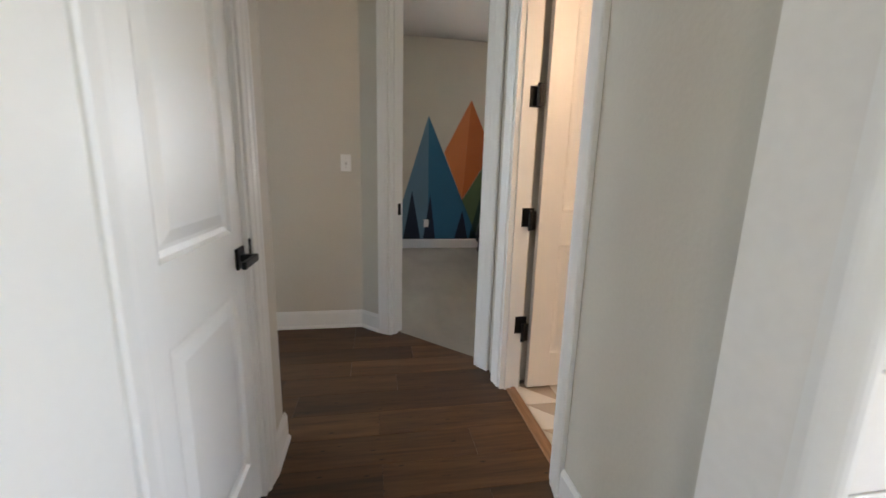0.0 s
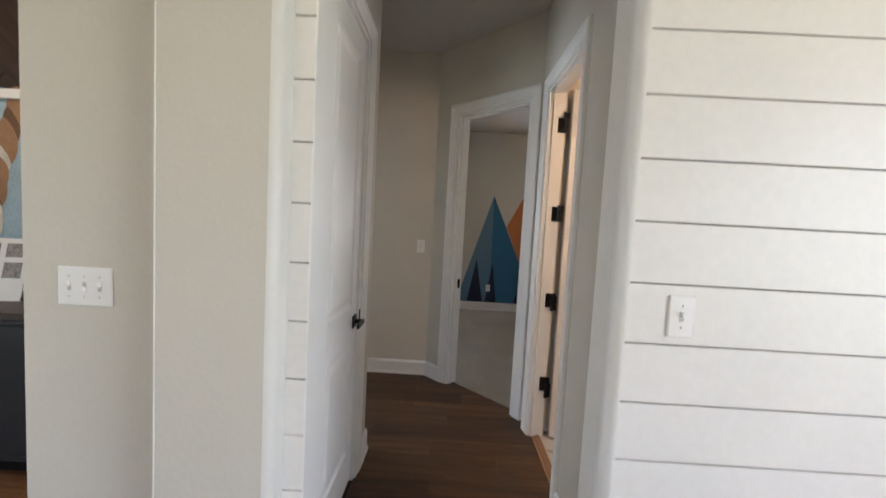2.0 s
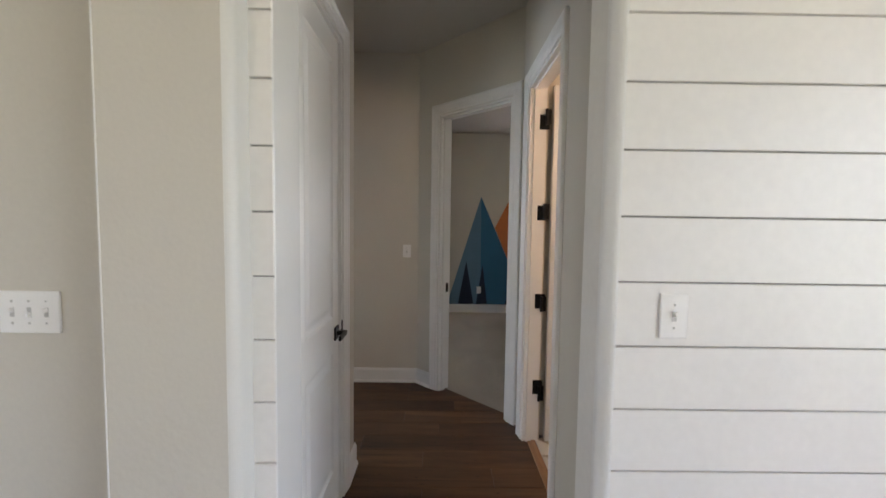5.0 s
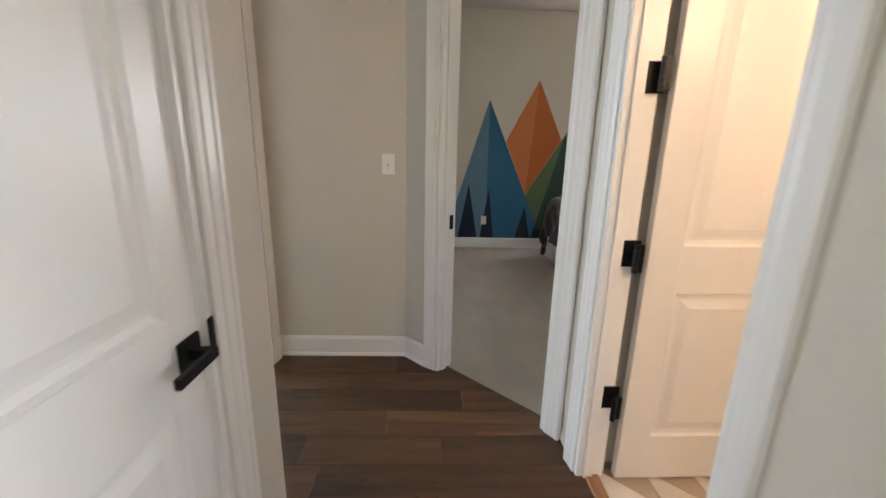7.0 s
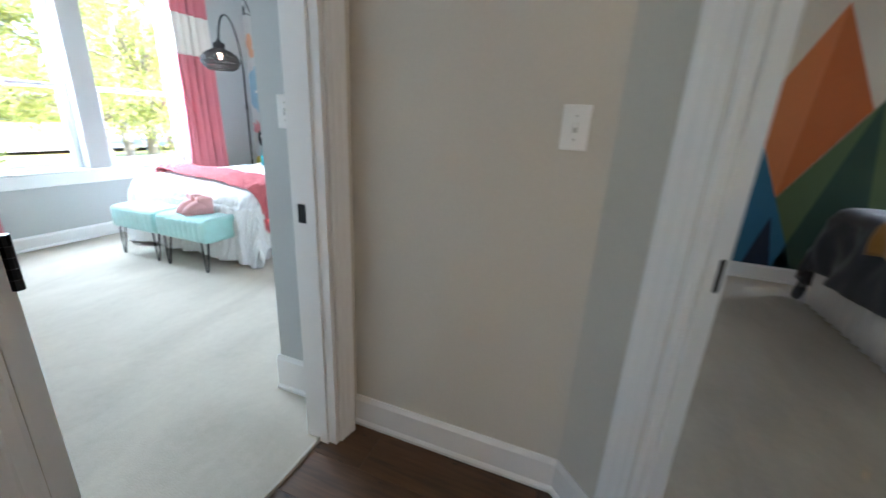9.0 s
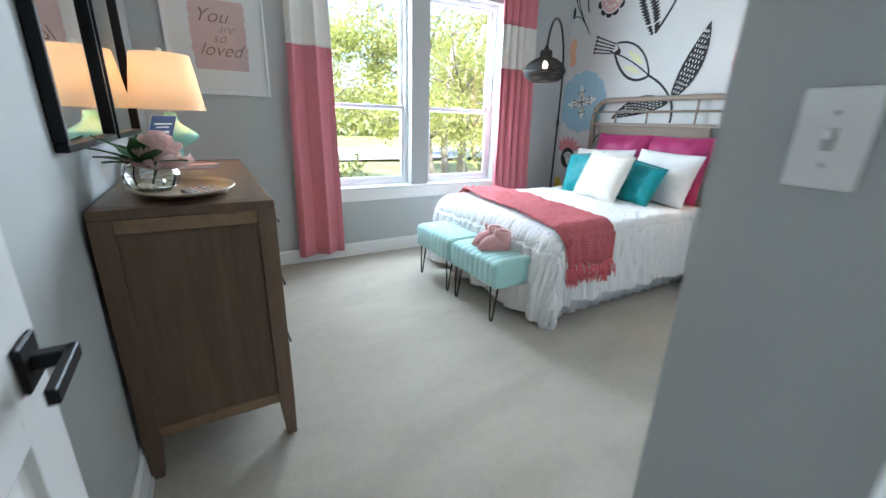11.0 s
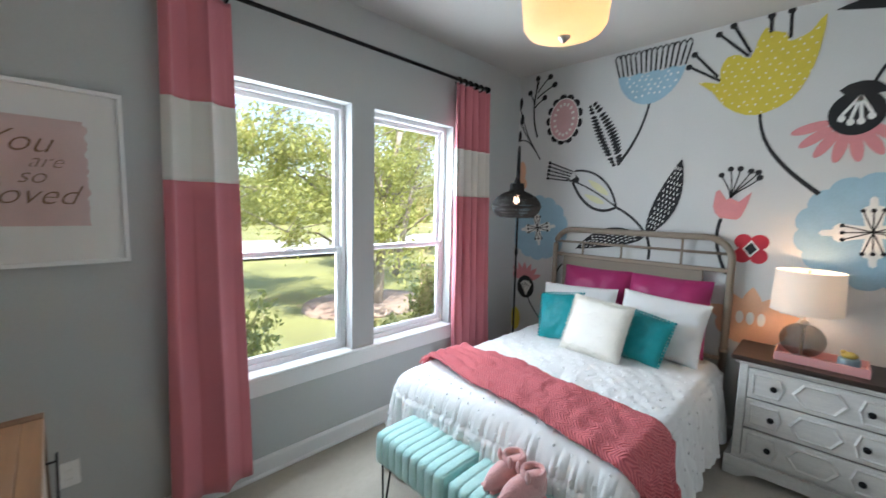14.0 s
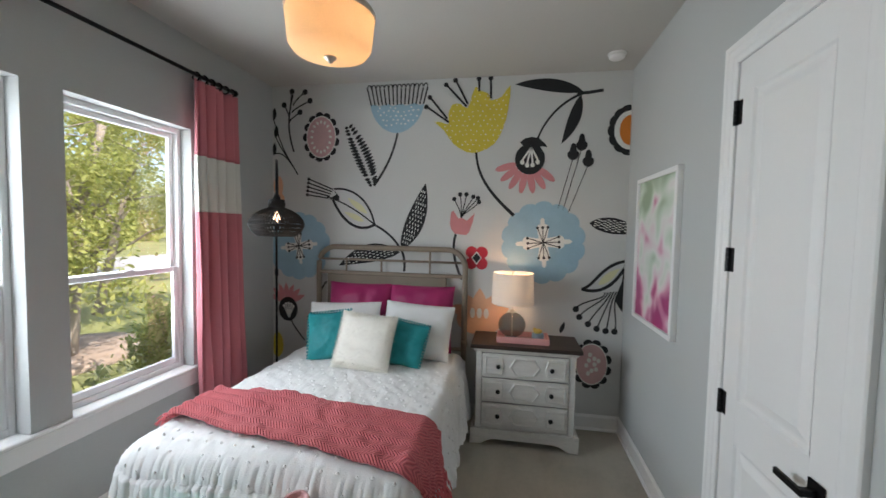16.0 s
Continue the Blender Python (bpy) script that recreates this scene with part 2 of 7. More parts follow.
M_TRIM = mat("white_trim", (0.84, 0.835, 0.82), 0.35, var=0.012, scale=3, fine=60, bump=0.03)
M_GLOSS = mat("semi_gloss_trim", (0.86, 0.86, 0.85), 0.2, var=0.012, scale=3, fine=60, bump=0.02, spec=0.6)
M_SHIP = mat("shiplap_paint", (0.80, 0.78, 0.75), 0.42, var=0.035, scale=2.5, fine=40, bump=0.12, bscale=30)
M_WALL = mat("greige_wall", (0.635, 0.60, 0.53), 0.75, var=0.03, scale=1.5, fine=90, bump=0.22, bscale=48)
# the backlit walls' shade is put into this grey, darker than the mural ground
M_WALLP = mat("pale_grey_wall_shaded", (0.50, 0.515, 0.505), 0.75, var=0.03, scale=1.5, fine=90, bump=0.16, bscale=48)
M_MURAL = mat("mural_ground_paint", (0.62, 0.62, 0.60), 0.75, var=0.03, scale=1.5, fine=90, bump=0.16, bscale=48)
M_CEIL = mat("ceiling_paint", (0.53, 0.515, 0.48), 0.9, var=0.03, scale=2, fine=70, bump=0.2, bscale=110)
M_GROOVE = mat("groove_shade_and_joints", (0.25, 0.24, 0.22), 0.9, var=0.05)
M_BLACK = mat("black_metal", (0.012, 0.012, 0.013), 0.38, 0.7, var=0.15, spec=0.5)
M_PLAST = mat("white_plastic", (0.86, 0.85, 0.83), 0.3, var=0.02)
M_SLOT = mat("switch_shadow_gap", (0.50, 0.49, 0.47), 0.5, var=0.05)
M_CARPET = carpet("carpet_pile", (0.385, 0.345, 0.28), (0.54, 0.495, 0.41))
M_FLOOR = wood("oak_plank", (0.030, 0.0135, 0.005), (0.135, 0.064, 0.025), 0.48, "X", 0.7, 0.45, 0.95)
M_TILE = mat("bath_tile", (0.72, 0.68, 0.62), 0.3, var=0.05)
M_TILE2 = mat("bath_tile_beige", (0.48, 0.40, 0.32), 0.3, var=0.08)
M_VINYL = mat("window_vinyl", (0.82, 0.82, 0.82), 0.35, var=0.02)
M_GLASS = glass_mat("window_glass")
M_CHROME = mat("brushed_nickel", (0.55, 0.52, 0.47), 0.28, 1.0, var=0.08)
M_MIRROR = mat("mirror_silver", (0.88, 0.89, 0.89), 0.02, 1.0, var=0.0)
M_DARKWOOD = wood("dark_walnut", (0.012, 0.007, 0.005), (0.055, 0.033, 0.024), 0.4, "X", 1.2)
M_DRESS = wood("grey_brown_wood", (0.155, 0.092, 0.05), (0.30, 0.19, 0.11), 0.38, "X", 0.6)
# same wood with upright grain, the dresser sides' shade put into a darker colour
M_DRESSZ = wood("grey_brown_wood_upright_shaded", (0.095, 0.058, 0.035), (0.185, 0.118, 0.074), 0.42, "Z", 0.6)
M_NIGHT = mat("distressed_white", (0.66, 0.64, 0.60), 0.5, var=0.12, scale=9, fine=60, bump=0.15, bscale=40, stretch=(1, 1, 5))


# ---- shapes ----
class G:
    """Gathers faces of one mesh."""

    def __init__(self):
        self.v, self.f, self.m, self.uv = [], [], [], []

    def add(self, vs, fs, mi=0, uvs=None):
        o = len(self.v)
        self.v += [tuple(p) for p in vs]
        self.f += [tuple(i + o for i in f) for f in fs]
        self.m += [mi] * len(fs)
        self.uv += list(uvs) if uvs else [(0.0, 0.0)] * len(vs)
        return self

    def box(self, x0, y0, z0, x1, y1, z1, mi=0):
        vs = [(x, y, z) for z in (z0, z1) for y in (y0, y1) for x in (x0, x1)]
        return self.add(vs, [(0, 2, 3, 1), (4, 5, 7, 6), (0, 1, 5, 4), (2, 6, 7, 3), (0, 4, 6, 2), (1, 3, 7, 5)], mi)

    def rbox(self, x0, y0, z0, x1, y1, z1, r=0.004, seg=1, mi=0):
        bm = bmesh.new()
        bmesh.ops.create_cube(bm, size=1.0)
        for q in bm.verts:
            q.co = ((x0 + x1) / 2 + q.co.x * (x1 - x0), (y0 + y1) / 2 + q.co.y * (y1 - y0), (z0 + z1) / 2 + q.co.z * (z1 - z0))
        bmesh.ops.bevel(bm, geom=bm.edges[:], offset=min(r, 0.49 * min(x1 - x0, y1 - y0, z1 - z0)), segments=seg, profile=0.5, affect="EDGES")
        bm.verts.index_update()
        self.add([q.co[:] for q in bm.verts], [[q.index for q in f.verts] for f in bm.faces], mi)
        bm.free()
        return self

    def lathe(self, prof, cx=0, cy=0, n=24, mi=0, sx=1.0, sy=1.0, cap=True):
        """A profile of (radius, z) turned about the upright axis."""
        vs, fs = [], []
        for r, z in prof:
            vs += [(cx + sx * r * math.cos(2 * math.pi * i / n), cy + sy * r * math.sin(2 * math.pi * i / n), z) for i in range(n)]
        for k in range(len(prof) - 1):
            fs += [(k * n + i, k * n + (i + 1) % n, (k + 1) * n + (i + 1) % n, (k + 1) * n + i) for i in range(n)]
        if cap:
            fs.append(tuple(range(n))[::-1])
            fs.append(tuple((len(prof) - 1) * n + i for i in range(n)))
        return self.add(vs, fs, mi)

    def tube(self, pts, r, n=8, mi=0, r1=None):
        """A round bar along points, of radius r that may taper to r1."""
        pts = [Vector(p) for p in pts]
        vs, fs = [], []
        up = Vector((0, 0, 1))
        for k, p in enumerate(pts):
            d = (pts[min(k + 1, len(pts) - 1)] - pts[max(k - 1, 0)]).normalized()
            a = d.cross(up if abs(d.z) < 0.95 else Vector((1, 0, 0))).normalized()
            b = d.cross(a)
            rr = r if r1 is None else r + (r1 - r) * k / (len(pts) - 1)
            vs += [p + rr * (a * math.cos(2 * math.pi * i / n) + b * math.sin(2 * math.pi * i / n)) for i in range(n)]
        for k in range(len(pts) - 1):
            fs += [(k * n + i, k * n + (i + 1) % n, (k + 1) * n + (i + 1) % n, (k + 1) * n + i) for i in range(n)]
        fs += [tuple(range(n))[::-1], tuple((len(pts) - 1) * n + i for i in range(n))]
        return self.add(vs, fs, mi)

    def ball(self, c, r, mi=0, n=8, k=5, s=(1, 1, 1)):
        prof = [(max(1e-4, math.sin(math.pi * j / k)), -math.cos(math.pi * j / k)) for j in range(k + 1)]
        vs, fs = [], []
        for q, z in prof:
            vs += [(c[0] + r * s[0] * q * math.cos(2 * math.pi * i / n), c[1] + r * s[1] * q * math.sin(2 * math.pi * i / n), c[2] + r * s[2] * z) for i in range(n)]
        for j in range(k):
            fs += [(j * n + i, j * n + (i + 1) % n, (j + 1) * n + (i + 1) % n, (j + 1) * n + i) for i in range(n)]
        return self.add(vs, fs, mi)

    def grid(self, fn, nu, nv, mi=0, uvfn=None):
        vs = [fn(i / nu, j / nv) for j in range(nv + 1) for i in range(nu + 1)]
        uvs = [uvfn(i / nu, j / nv) for j in range(nv + 1) for i in range(nu + 1)] if uvfn else None
        fs = [(j * (nu + 1) + i, j * (nu + 1) + i + 1, (j + 1) * (nu + 1) + i + 1, (j + 1) * (nu + 1) + i) for j in range(nv) for i in range(nu)]
        return self.add(vs, fs, mi, uvs)

    def prism(self, pts, z0, z1, mi=0):
        """An outline in x, y raised from z0 to z1."""
        n = len(pts)
        return self.add([(*p, z0) for p in pts] + [(*p, z1) for p in pts],
                        [tuple(range(n))[::-1], tuple(range(n, 2 * n))] + [(i, (i + 1) % n, n + (i + 1) % n, n + i) for i in range(n)], mi)

    def move(self, m):
        self.v = [tuple(m @ Vector(p)) for p in self.v]
        return self

    def mesh(self, name, mats, smooth=False):
        me = bpy.data.meshes.new(name)
        me.from_pydata(self.v, [], self.f)
        for q in mats:
            me.materials.append(q)
        me.polygons.foreach_set("material_index", self.m)
        if any(u != (0.0, 0.0) for u in self.uv):
            lay = me.uv_layers.new(name="UVMap")
            for loop in me.loops:
                lay.data[loop.index].uv = self.uv[loop.vertex_index]
        if smooth:
            me.polygons.foreach_set("use_smooth", [True] * len(me.polygons))
        me.update()
        return me


def part(name, g, material, parent, label="", smooth=False, solid=0.0):
    """One mesh under a thing or a part."""
    mats = material if isinstance(material, (list, tuple)) else [material]
    ob = new(name, g.mesh(name, mats, smooth))
    ob.parent = parent
    if solid:
        md = ob.modifiers.new("thickness", "SOLIDIFY")
        md.thickness, md.offset = solid, 0
    return tagged(ob, label)


def thing(name, label, category, m=None, group="", kind=""):
    ob = new(name)
    ob.empty_display_size = 0.1
    ob.matrix_basis = m if m is not None else Matrix()
    return tagged(ob, label, category, group, kind)


def solo(name, g, material, label, category="", kind="", smooth=False, group="", m=None):
    mats = material if isinstance(material, (list, tuple)) else [material]
    ob = new(name, g.mesh(name, mats, smooth))
    if m is not None:
        ob.matrix_basis = m
    return tagged(ob, label, category, group, kind)


def arc_pts(c, r, a0, a1, n):
    return [(c[0] + r * math.cos(radians(a0 + (a1 - a0) * i / n)), c[1] + r * math.sin(radians(a0 + (a1 - a0) * i / n))) for i in range(n + 1)]


def bez(p0, p1, p2, p3, n=14):
    p0, p1, p2, p3 = map(Vector, (p0, p1, p2, p3))
    return [p0 * (1 - t) ** 3 + 3 * p1 * t * (1 - t) ** 2 + 3 * p2 * t * t * (1 - t) + p3 * t ** 3 for t in (i / n for i in range(n + 1))]

# ---- structure ----
CEIL = 2.94


def wall(name, a, b, thick, z0, z1, material, label, holes=()):
    """A wall from a to b (x, y), thick to the left of the way; holes: (s0, s1, z0, z1) along it."""
    a, b = Vector(a), Vector(b)
    length = (b - a).length
    g = G()
    cuts = sorted({0.0, length, *[h[0] for h in holes], *[h[1] for h in holes]})
    for s0, s1 in zip(cuts, cuts[1:]):
        spans = [(z0, z1)]
        for h in holes:
            if h[0] <= s0 + 1e-6 and h[1] >= s1 - 1e-6:
                nxt = []
                for q0, q1 in spans:
                    if h[2] > q0:
                        nxt.append((q0, h[2]))
                    if h[3] < q1:
                        nxt.append((h[3], q1))
                spans = nxt
        for q0, q1 in spans:
            g.box(s0, 0, q0, s1, thick, q1)
    ang = math.degrees(math.atan2(b.y - a.y, b.x - a.x))
    return solo(name, g, material, label, kind="structure", m=pose(a.x, a.y, 0, 0, 0, ang))


def baseboard(name, a, b, height=0.13, d=0.014):
    """A board along a wall's face, which lies to its left."""
    a, b = Vector(a), Vector(b)
    g = G()
    L = (b - a).length
    prof = [(0, 0), (-d - 0.010, 0), (-d - 0.010, 0.012), (-d - 0.004, 0.02), (-d, 0.022), (-d, height - 0.018), (-d * 0.55, height - 0.006), (-d * 0.4, height), (0, height)]
    n = len(prof)
    g.add([(x, y, z) for x in (0, L) for y, z in prof], [tuple(range(n)), tuple(range(n, 2 * n))[::-1]] + [(i, n + i, n + (i + 1) % n, (i + 1) % n) for i in range(n)])
    ang = math.degrees(math.atan2(b.y - a.y, b.x - a.x))
    return solo(name, g, M_TRIM, "white painted wooden baseboard along the wall", kind="structure", m=pose(a.x, a.y, 0, 0, 0, ang))


def casing(name, m, w, h, thick, cw=0.085, both=True, mat_=None):
    """Jambs, stops and moulded casings of a door opening w wide; local x along the wall, y through it, from 0 to thick."""
    mt = mat_ or M_TRIM
    root = thing(name, "white painted moulded door frame in the wall", "", m, kind="structure")
    j = 0.018
    part("jamb", G().box(0, -0.002, 0, j, thick + 0.002, h), mt, root)
    part("jamb", G().box(w - j, -0.002, 0, w, thick + 0.002, h), mt, root)
    part("head_jamb", G().box(j, -0.002, h - j, w - j, thick + 0.002, h), mt, root)
    st = 0.24 * thick
    g = G().box(j, st, 0, j + 0.011, st + 0.035, h - j).box(w - j - 0.011, st, 0, w - j, st + 0.035, h - j).box(j, st, h - j - 0.011, w - j, st + 0.035, h - j)
    part("stop", g, mt, root)
    prof = [(0.004, 0), (0.004, 0.010), (0.012, 0.013), (0.03, 0.012), (0.036, 0.016), (0.06, 0.018), (0.066, 0.022), (cw - 0.006, 0.023), (cw, 0.018), (cw, 0)]
    n = len(prof)
    for sgn, y in ((-1, 0.0),) + (((1, thick),) if both else ()):
        for side in ("left", "right", "head"):
            vs = []
            if side == "head":
                for e in (0, 1):
                    vs += [((-u if e == 0 else w + u), y + sgn * v, h + u) for u, v in prof]
            else:
                for e in (0, 1):
                    vs += [((-u if side == "left" else w + u), y + sgn * v, 0 if e == 0 else h + u) for u, v in prof]
            g = G().add(vs, [tuple(range(n)), tuple(range(n, 2 * n))] + [(i, n + i, n + (i + 1) % n, (i + 1) % n) for i in range(n)])
            part("casing", g, mt, root)
    return root


def hinge(parent, x, y, z, mx=1):
    g = G().rbox(x - 0.032 * (mx < 0), y - 0.004, z - 0.05, x + 0.032 * (mx > 0), y + 0.001, z + 0.05, 0.002)
    for k in range(5):
        g.lathe([(0.0095, z - 0.05 + 0.0202 * k), (0.0095, z - 0.0305 + 0.0202 * k)], x, y - 0.008, 10)
    return part("hinge", g, M_BLACK, parent, "black metal hinge")


def lever(parent, x, y, z, toward=1, out=-1):
    """A square rose with a flat lever."""
    h = part("door_handle", G().rbox(x - 0.033, min(y, y + out * 0.009), z - 0.033, x + 0.033, max(y, y + out * 0.009), z + 0.033, 0.003), M_BLACK, parent, "matte black square lever handle")
    g = G().rbox(x - 0.011, min(y, y + out * 0.05), z - 0.011, x + 0.011, max(y, y + out * 0.05), z + 0.011, 0.002)
    x1 = x + toward * 0.11
    g.rbox(min(x - toward * 0.012, x1), min(y + out * 0.042, y + out * 0.055), z - 0.011, max(x - toward * 0.012, x1), max(y + out * 0.042, y + out * 0.055), z + 0.011, 0.002)
    part("lever", g, M_BLACK, h)
    return h


def door_leaf(name, m, w, h, label, hinge_at=0.0, hinge_face=-1, knob=True, nh=4, sunk=0.0):
    """A two-panel moulded door; local x from the hinge, y its thickness, z up."""
    root = thing(name, label, "door", m)
    t, st = 0.035, 0.105 if w < 0.65 else 0.12
    rails = [(0.0, 0.21), (0.81, 0.985), (h - 0.13, h)]
    g = G()
    g.rbox(0, 0, 0.012, st, t, h, 0.002).rbox(w - st, 0, 0.012, w, t, h, 0.002)
    for z0, z1 in rails:
        g.box(st - 0.001, 0.0002, max(z0, 0.013), w - st + 0.001, t - 0.0002, z1 - 0.0005)
    part("leaf", g, M_TRIM, root)
    for z0, z1 in ((rails[0][1], rails[1][0]), (rails[1][1], rails[2][0])):
        g = G()
        for f, s in ((0.0, 1), (t, -1)):
            rings = [(0.0, 0.0), (0.008, 0.009), (0.022, 0.012), (0.032, 0.011), (0.060, 0.003), (0.075, 0.003)]
            vs = []
            for a, d in rings:
                vs += [(st + a, f + s * d, z0 + a), (w - st - a, f + s * d, z0 + a), (w - st - a, f + s * d, z1 - a), (st + a, f + s * d, z1 - a)]
            fs = [(4 * k + i, 4 * k + (i + 1) % 4, 4 * k + 4 + (i + 1) % 4, 4 * k + 4 + i) for k in range(len(rings) - 1) for i in range(4)]
            fs.append(tuple(4 * (len(rings) - 1) + i for i in range(4)))
            g.add(vs, fs)
        part("panel", g, M_TRIM, root)
    if knob:
        for out, y in ((-1, 0.0), (1, t)):
            lever(root, w - 0.062, y, 0.90, -1, out)
    for k in range(nh):
        z = 0.34 + k * (h - 0.54) / (nh - 1)
        hinge(root, hinge_at, sunk if hinge_face < 0 else t + 0.003, z)
    return root


def plate(name, m, n=1, kind="switch", label=""):
    """A wall plate; local x along the wall, -y out of it."""
    w = 0.072 if n == 1 else 0.165
    root = thing(name, label or "white plastic toggle light switch on the wall", "light switch" if kind == "switch" else "outlet", m)
    part("plate", G().rbox(-w / 2, -0.007, -0.058, w / 2, 0, 0.058, 0.004, 2), M_PLAST, root)
    for k in range(n):
        x = (k - (n - 1) / 2) * 0.046
        if kind == "switch":
            part("toggle", G().rbox(x - 0.005, -0.019, 0.0 if k != 1 else -0.013, x + 0.005, -0.006, 0.013 if k != 1 else 0.0, 0.002), M_PLAST, root)
            part("toggle_slot", G().rbox(x - 0.006, -0.0078, -0.013, x + 0.006, -0.006, 0.013, 0.0005), M_SLOT, root)
            for z in (-0.03, 0.03):
                part("screw", G().ball((x, -0.007, z), 0.003), M_SLOT, root)
        else:
            for z in (-0.02, 0.02):
                for dx in (-0.006, 0.006):
                    part("slit", G().box(x + dx - 0.001, -0.0102, z - 0.004, x + dx + 0.001, -0.0094, z + 0.005), M_SLOT, root)
                part("socket", G().rbox(x - 0.016, -0.0095, z - 0.014, x + 0.016, -0.006, z + 0.014, 0.003), M_PLAST, root)
    return root


# floors
solo("ground_slab", G().box(-4.6, -5.2, -0.25, 4.4, 6.2, -0.02), mat("concrete", (0.35, 0.34, 0.32), 0.9), "grey concrete slab under the rooms", kind="structure")
floor_hall = solo("floor_hall", G().box(-1.0, 0.3, -0.02, 1.0, 3.12, -0.012), mat("plank_joint", (0.02, 0.012, 0.007), 0.8), "dark brown wood plank floor of the hallway", kind="structure")
solo("floor_bedroom", G().grid(lambda u, v: (-4.4 + u * 3.62, 1.9 + v * 4.2, 0.001), 4, 4), M_CARPET, "soft grey-beige cut pile carpet of the girl's bedroom", kind="structure")
solo("floor_second_bedroom", G().add([(0.385, 2.835, 0.001), (0.835, 2.385, 0.001), (0.96, 2.26, 0.001), (4.3, 2.26, 0.001), (4.3, 5.98, 0.001), (0.15, 5.98, 0.001), (0.15, 3.1, 0.001)], [(0, 1, 2, 3, 4, 5, 6)]), M_CARPET, "soft grey-beige cut pile carpet of the boy's bedroom", kind="structure")

solo("carpet_edge", G().tube([(-0.772, 2.112, 0.001), (-0.775, 2.4, 0.0015), (-0.771, 2.65, 0.001), (-0.774, 2.852, 0.001)], 0.009, 8), M_CARPET, "tucked edge of the carpet at the bedroom doorway", kind="structure", smooth=True)

# the wall with horizontal boards, the hallway's opening in it, and the plain column beside
OPL, OPR, OPT = -0.12, 0.725, 2.55
wall_ship = wall("wall_shiplap", (OPL, 0.472), (3.7, 0.472), 0.15, 0, CEIL, M_SHIP, "white painted wall clad in horizontal shiplap boards", [(0, OPR - OPL, 0, OPT)])
wall_end = solo("wall_shiplap_end", G().box(-0.5, 0.489, 0, OPL - 0.008, 0.622, CEIL), M_SHIP, "white painted narrow wall end clad in shiplap boards", kind="structure")
g = G().prism(arc_pts((OPR + 0.031, 0.485), 0.034, 181, 268, 8) + [(OPR + 0.031, 0.50), (OPR - 0.002, 0.50)], 0, CEIL - 0.001)
solo("trim_corner", g, M_TRIM, "white rounded corner of the opening", kind="structure", smooth=False)
solo("trim_column", G().box(-0.505, 0.40, 0, -0.212, 0.527, CEIL - 0.001), M_WALL, "greige painted column beside the boards", kind="structure")
# the column's rounded edge: light from the side is put into its paler colour
solo("trim_column_edge", G().prism([(-0.2118, 0.527), (-0.2118, 0.4005)] + arc_pts((-0.211, 0.4265), 0.026, 270, 360, 8) + [(-0.185, 0.527)], 0, CEIL - 0.001), mat("side_lit_edge_paint", (0.74, 0.735, 0.70), 0.4, var=0.02), "rounded edge of the greige column, side light put into its pale colour", kind="structure")
solo("trim_jamb", G().rbox(OPL - 0.0078, 0.478, 0, OPL - 0.004, 0.660, OPT + 0.1, 0.002), M_GLOSS, "wide flat white board lining the hallway opening", kind="structure")
solo("wall_switches", G().box(-1.0, 0.528, 0, -0.5, 0.65, CEIL), M_WALL, "greige painted wall end with light switches", kind="structure")
solo("trim_joint", G().box(-0.509, 0.399, 0, -0.505, 0.53, CEIL - 0.002), M_TRIM, "thin white caulked edge of the column", kind="structure")
solo("wall_closet_back", G().box(-1.0, 0.65, 0, -0.88, 1.80, CEIL), M_WALL, "greige painted wall", kind="structure")

# hallway
wall("wall_hall_west", (-0.20, 0.622), (-0.20, 1.735), 0.12, 0, CEIL, M_WALL, "greige painted hallway wall with a closet door", [(0.228, 0.838, 0, 2.34)])
wall("wall_hall_step", (-0.32, 1.735), (-0.70, 1.735), 0.12, 0, CEIL, M_WALL, "greige painted return of the hallway wall")
wall("wall_bedroom_door", (-0.70, 1.735), (-0.70, 3.0), 0.13, 0, CEIL, M_WALL, "greige painted wall with the bedroom doorway", [(0.36, 1.135, 0, 2.34)])
wall("wall_hall_north", (-0.83, 3.0), (0.10, 3.0), 0.12, 0, CEIL, M_WALL, "greige painted end wall of the hallway")
S2 = math.sqrt(0.5)
wall("wall_angled", (0.10, 3.0), (0.865, 2.235), 0.12, 0, CEIL, M_WALL, "greige painted angled wall with a doorway", [(0.263, 0.995, 0, 2.36)])
wall("wall_hall_east", (0.865, 2.235), (0.865, 0.622), 0.12, 0, CEIL, M_WALL, "greige painted hallway wall with the bathroom doorway", [(0.195, 0.875, 0, 2.34)])
casing("door_frame_closet", pose(-0.20, 0.85, 0, 0, 0, 90), 0.61, 2.34, 0.12, 0.085)
casing("door_frame_bedroom", pose(-0.70, 2.095, 0, 0, 0, 90), 0.775, 2.34, 0.13, 0.085)
casing("door_frame_angled", pose(0.10 + 0.263 * S2, 3.0 - 0.263 * S2, 0, 0, 0, -45), 0.732, 2.36, 0.12, 0.085)
casing("door_frame_bath", pose(0.865, 2.04, 0, 0, 0, -90), 0.68, 2.34, 0.105, 0.085, both=False)
baseboard("baseboard_hall_west", (-0.20, 1.545), (-0.20, 1.755))
baseboard("baseboard_hall_step", (-0.19, 1.735), (-0.70, 1.735))
baseboard("baseboard_hall_door_south", (-0.70, 1.735), (-0.70, 2.008))
baseboard("baseboard_hall_north", (-0.705, 3.0), (0.11, 3.0))
baseboard("baseboard_angled", (0.09, 3.01), (0.10 + 0.178 * S2, 3.0 - 0.178 * S2))
baseboard("baseboard_hall_east", (0.865, 1.28), (0.865, 0.62))
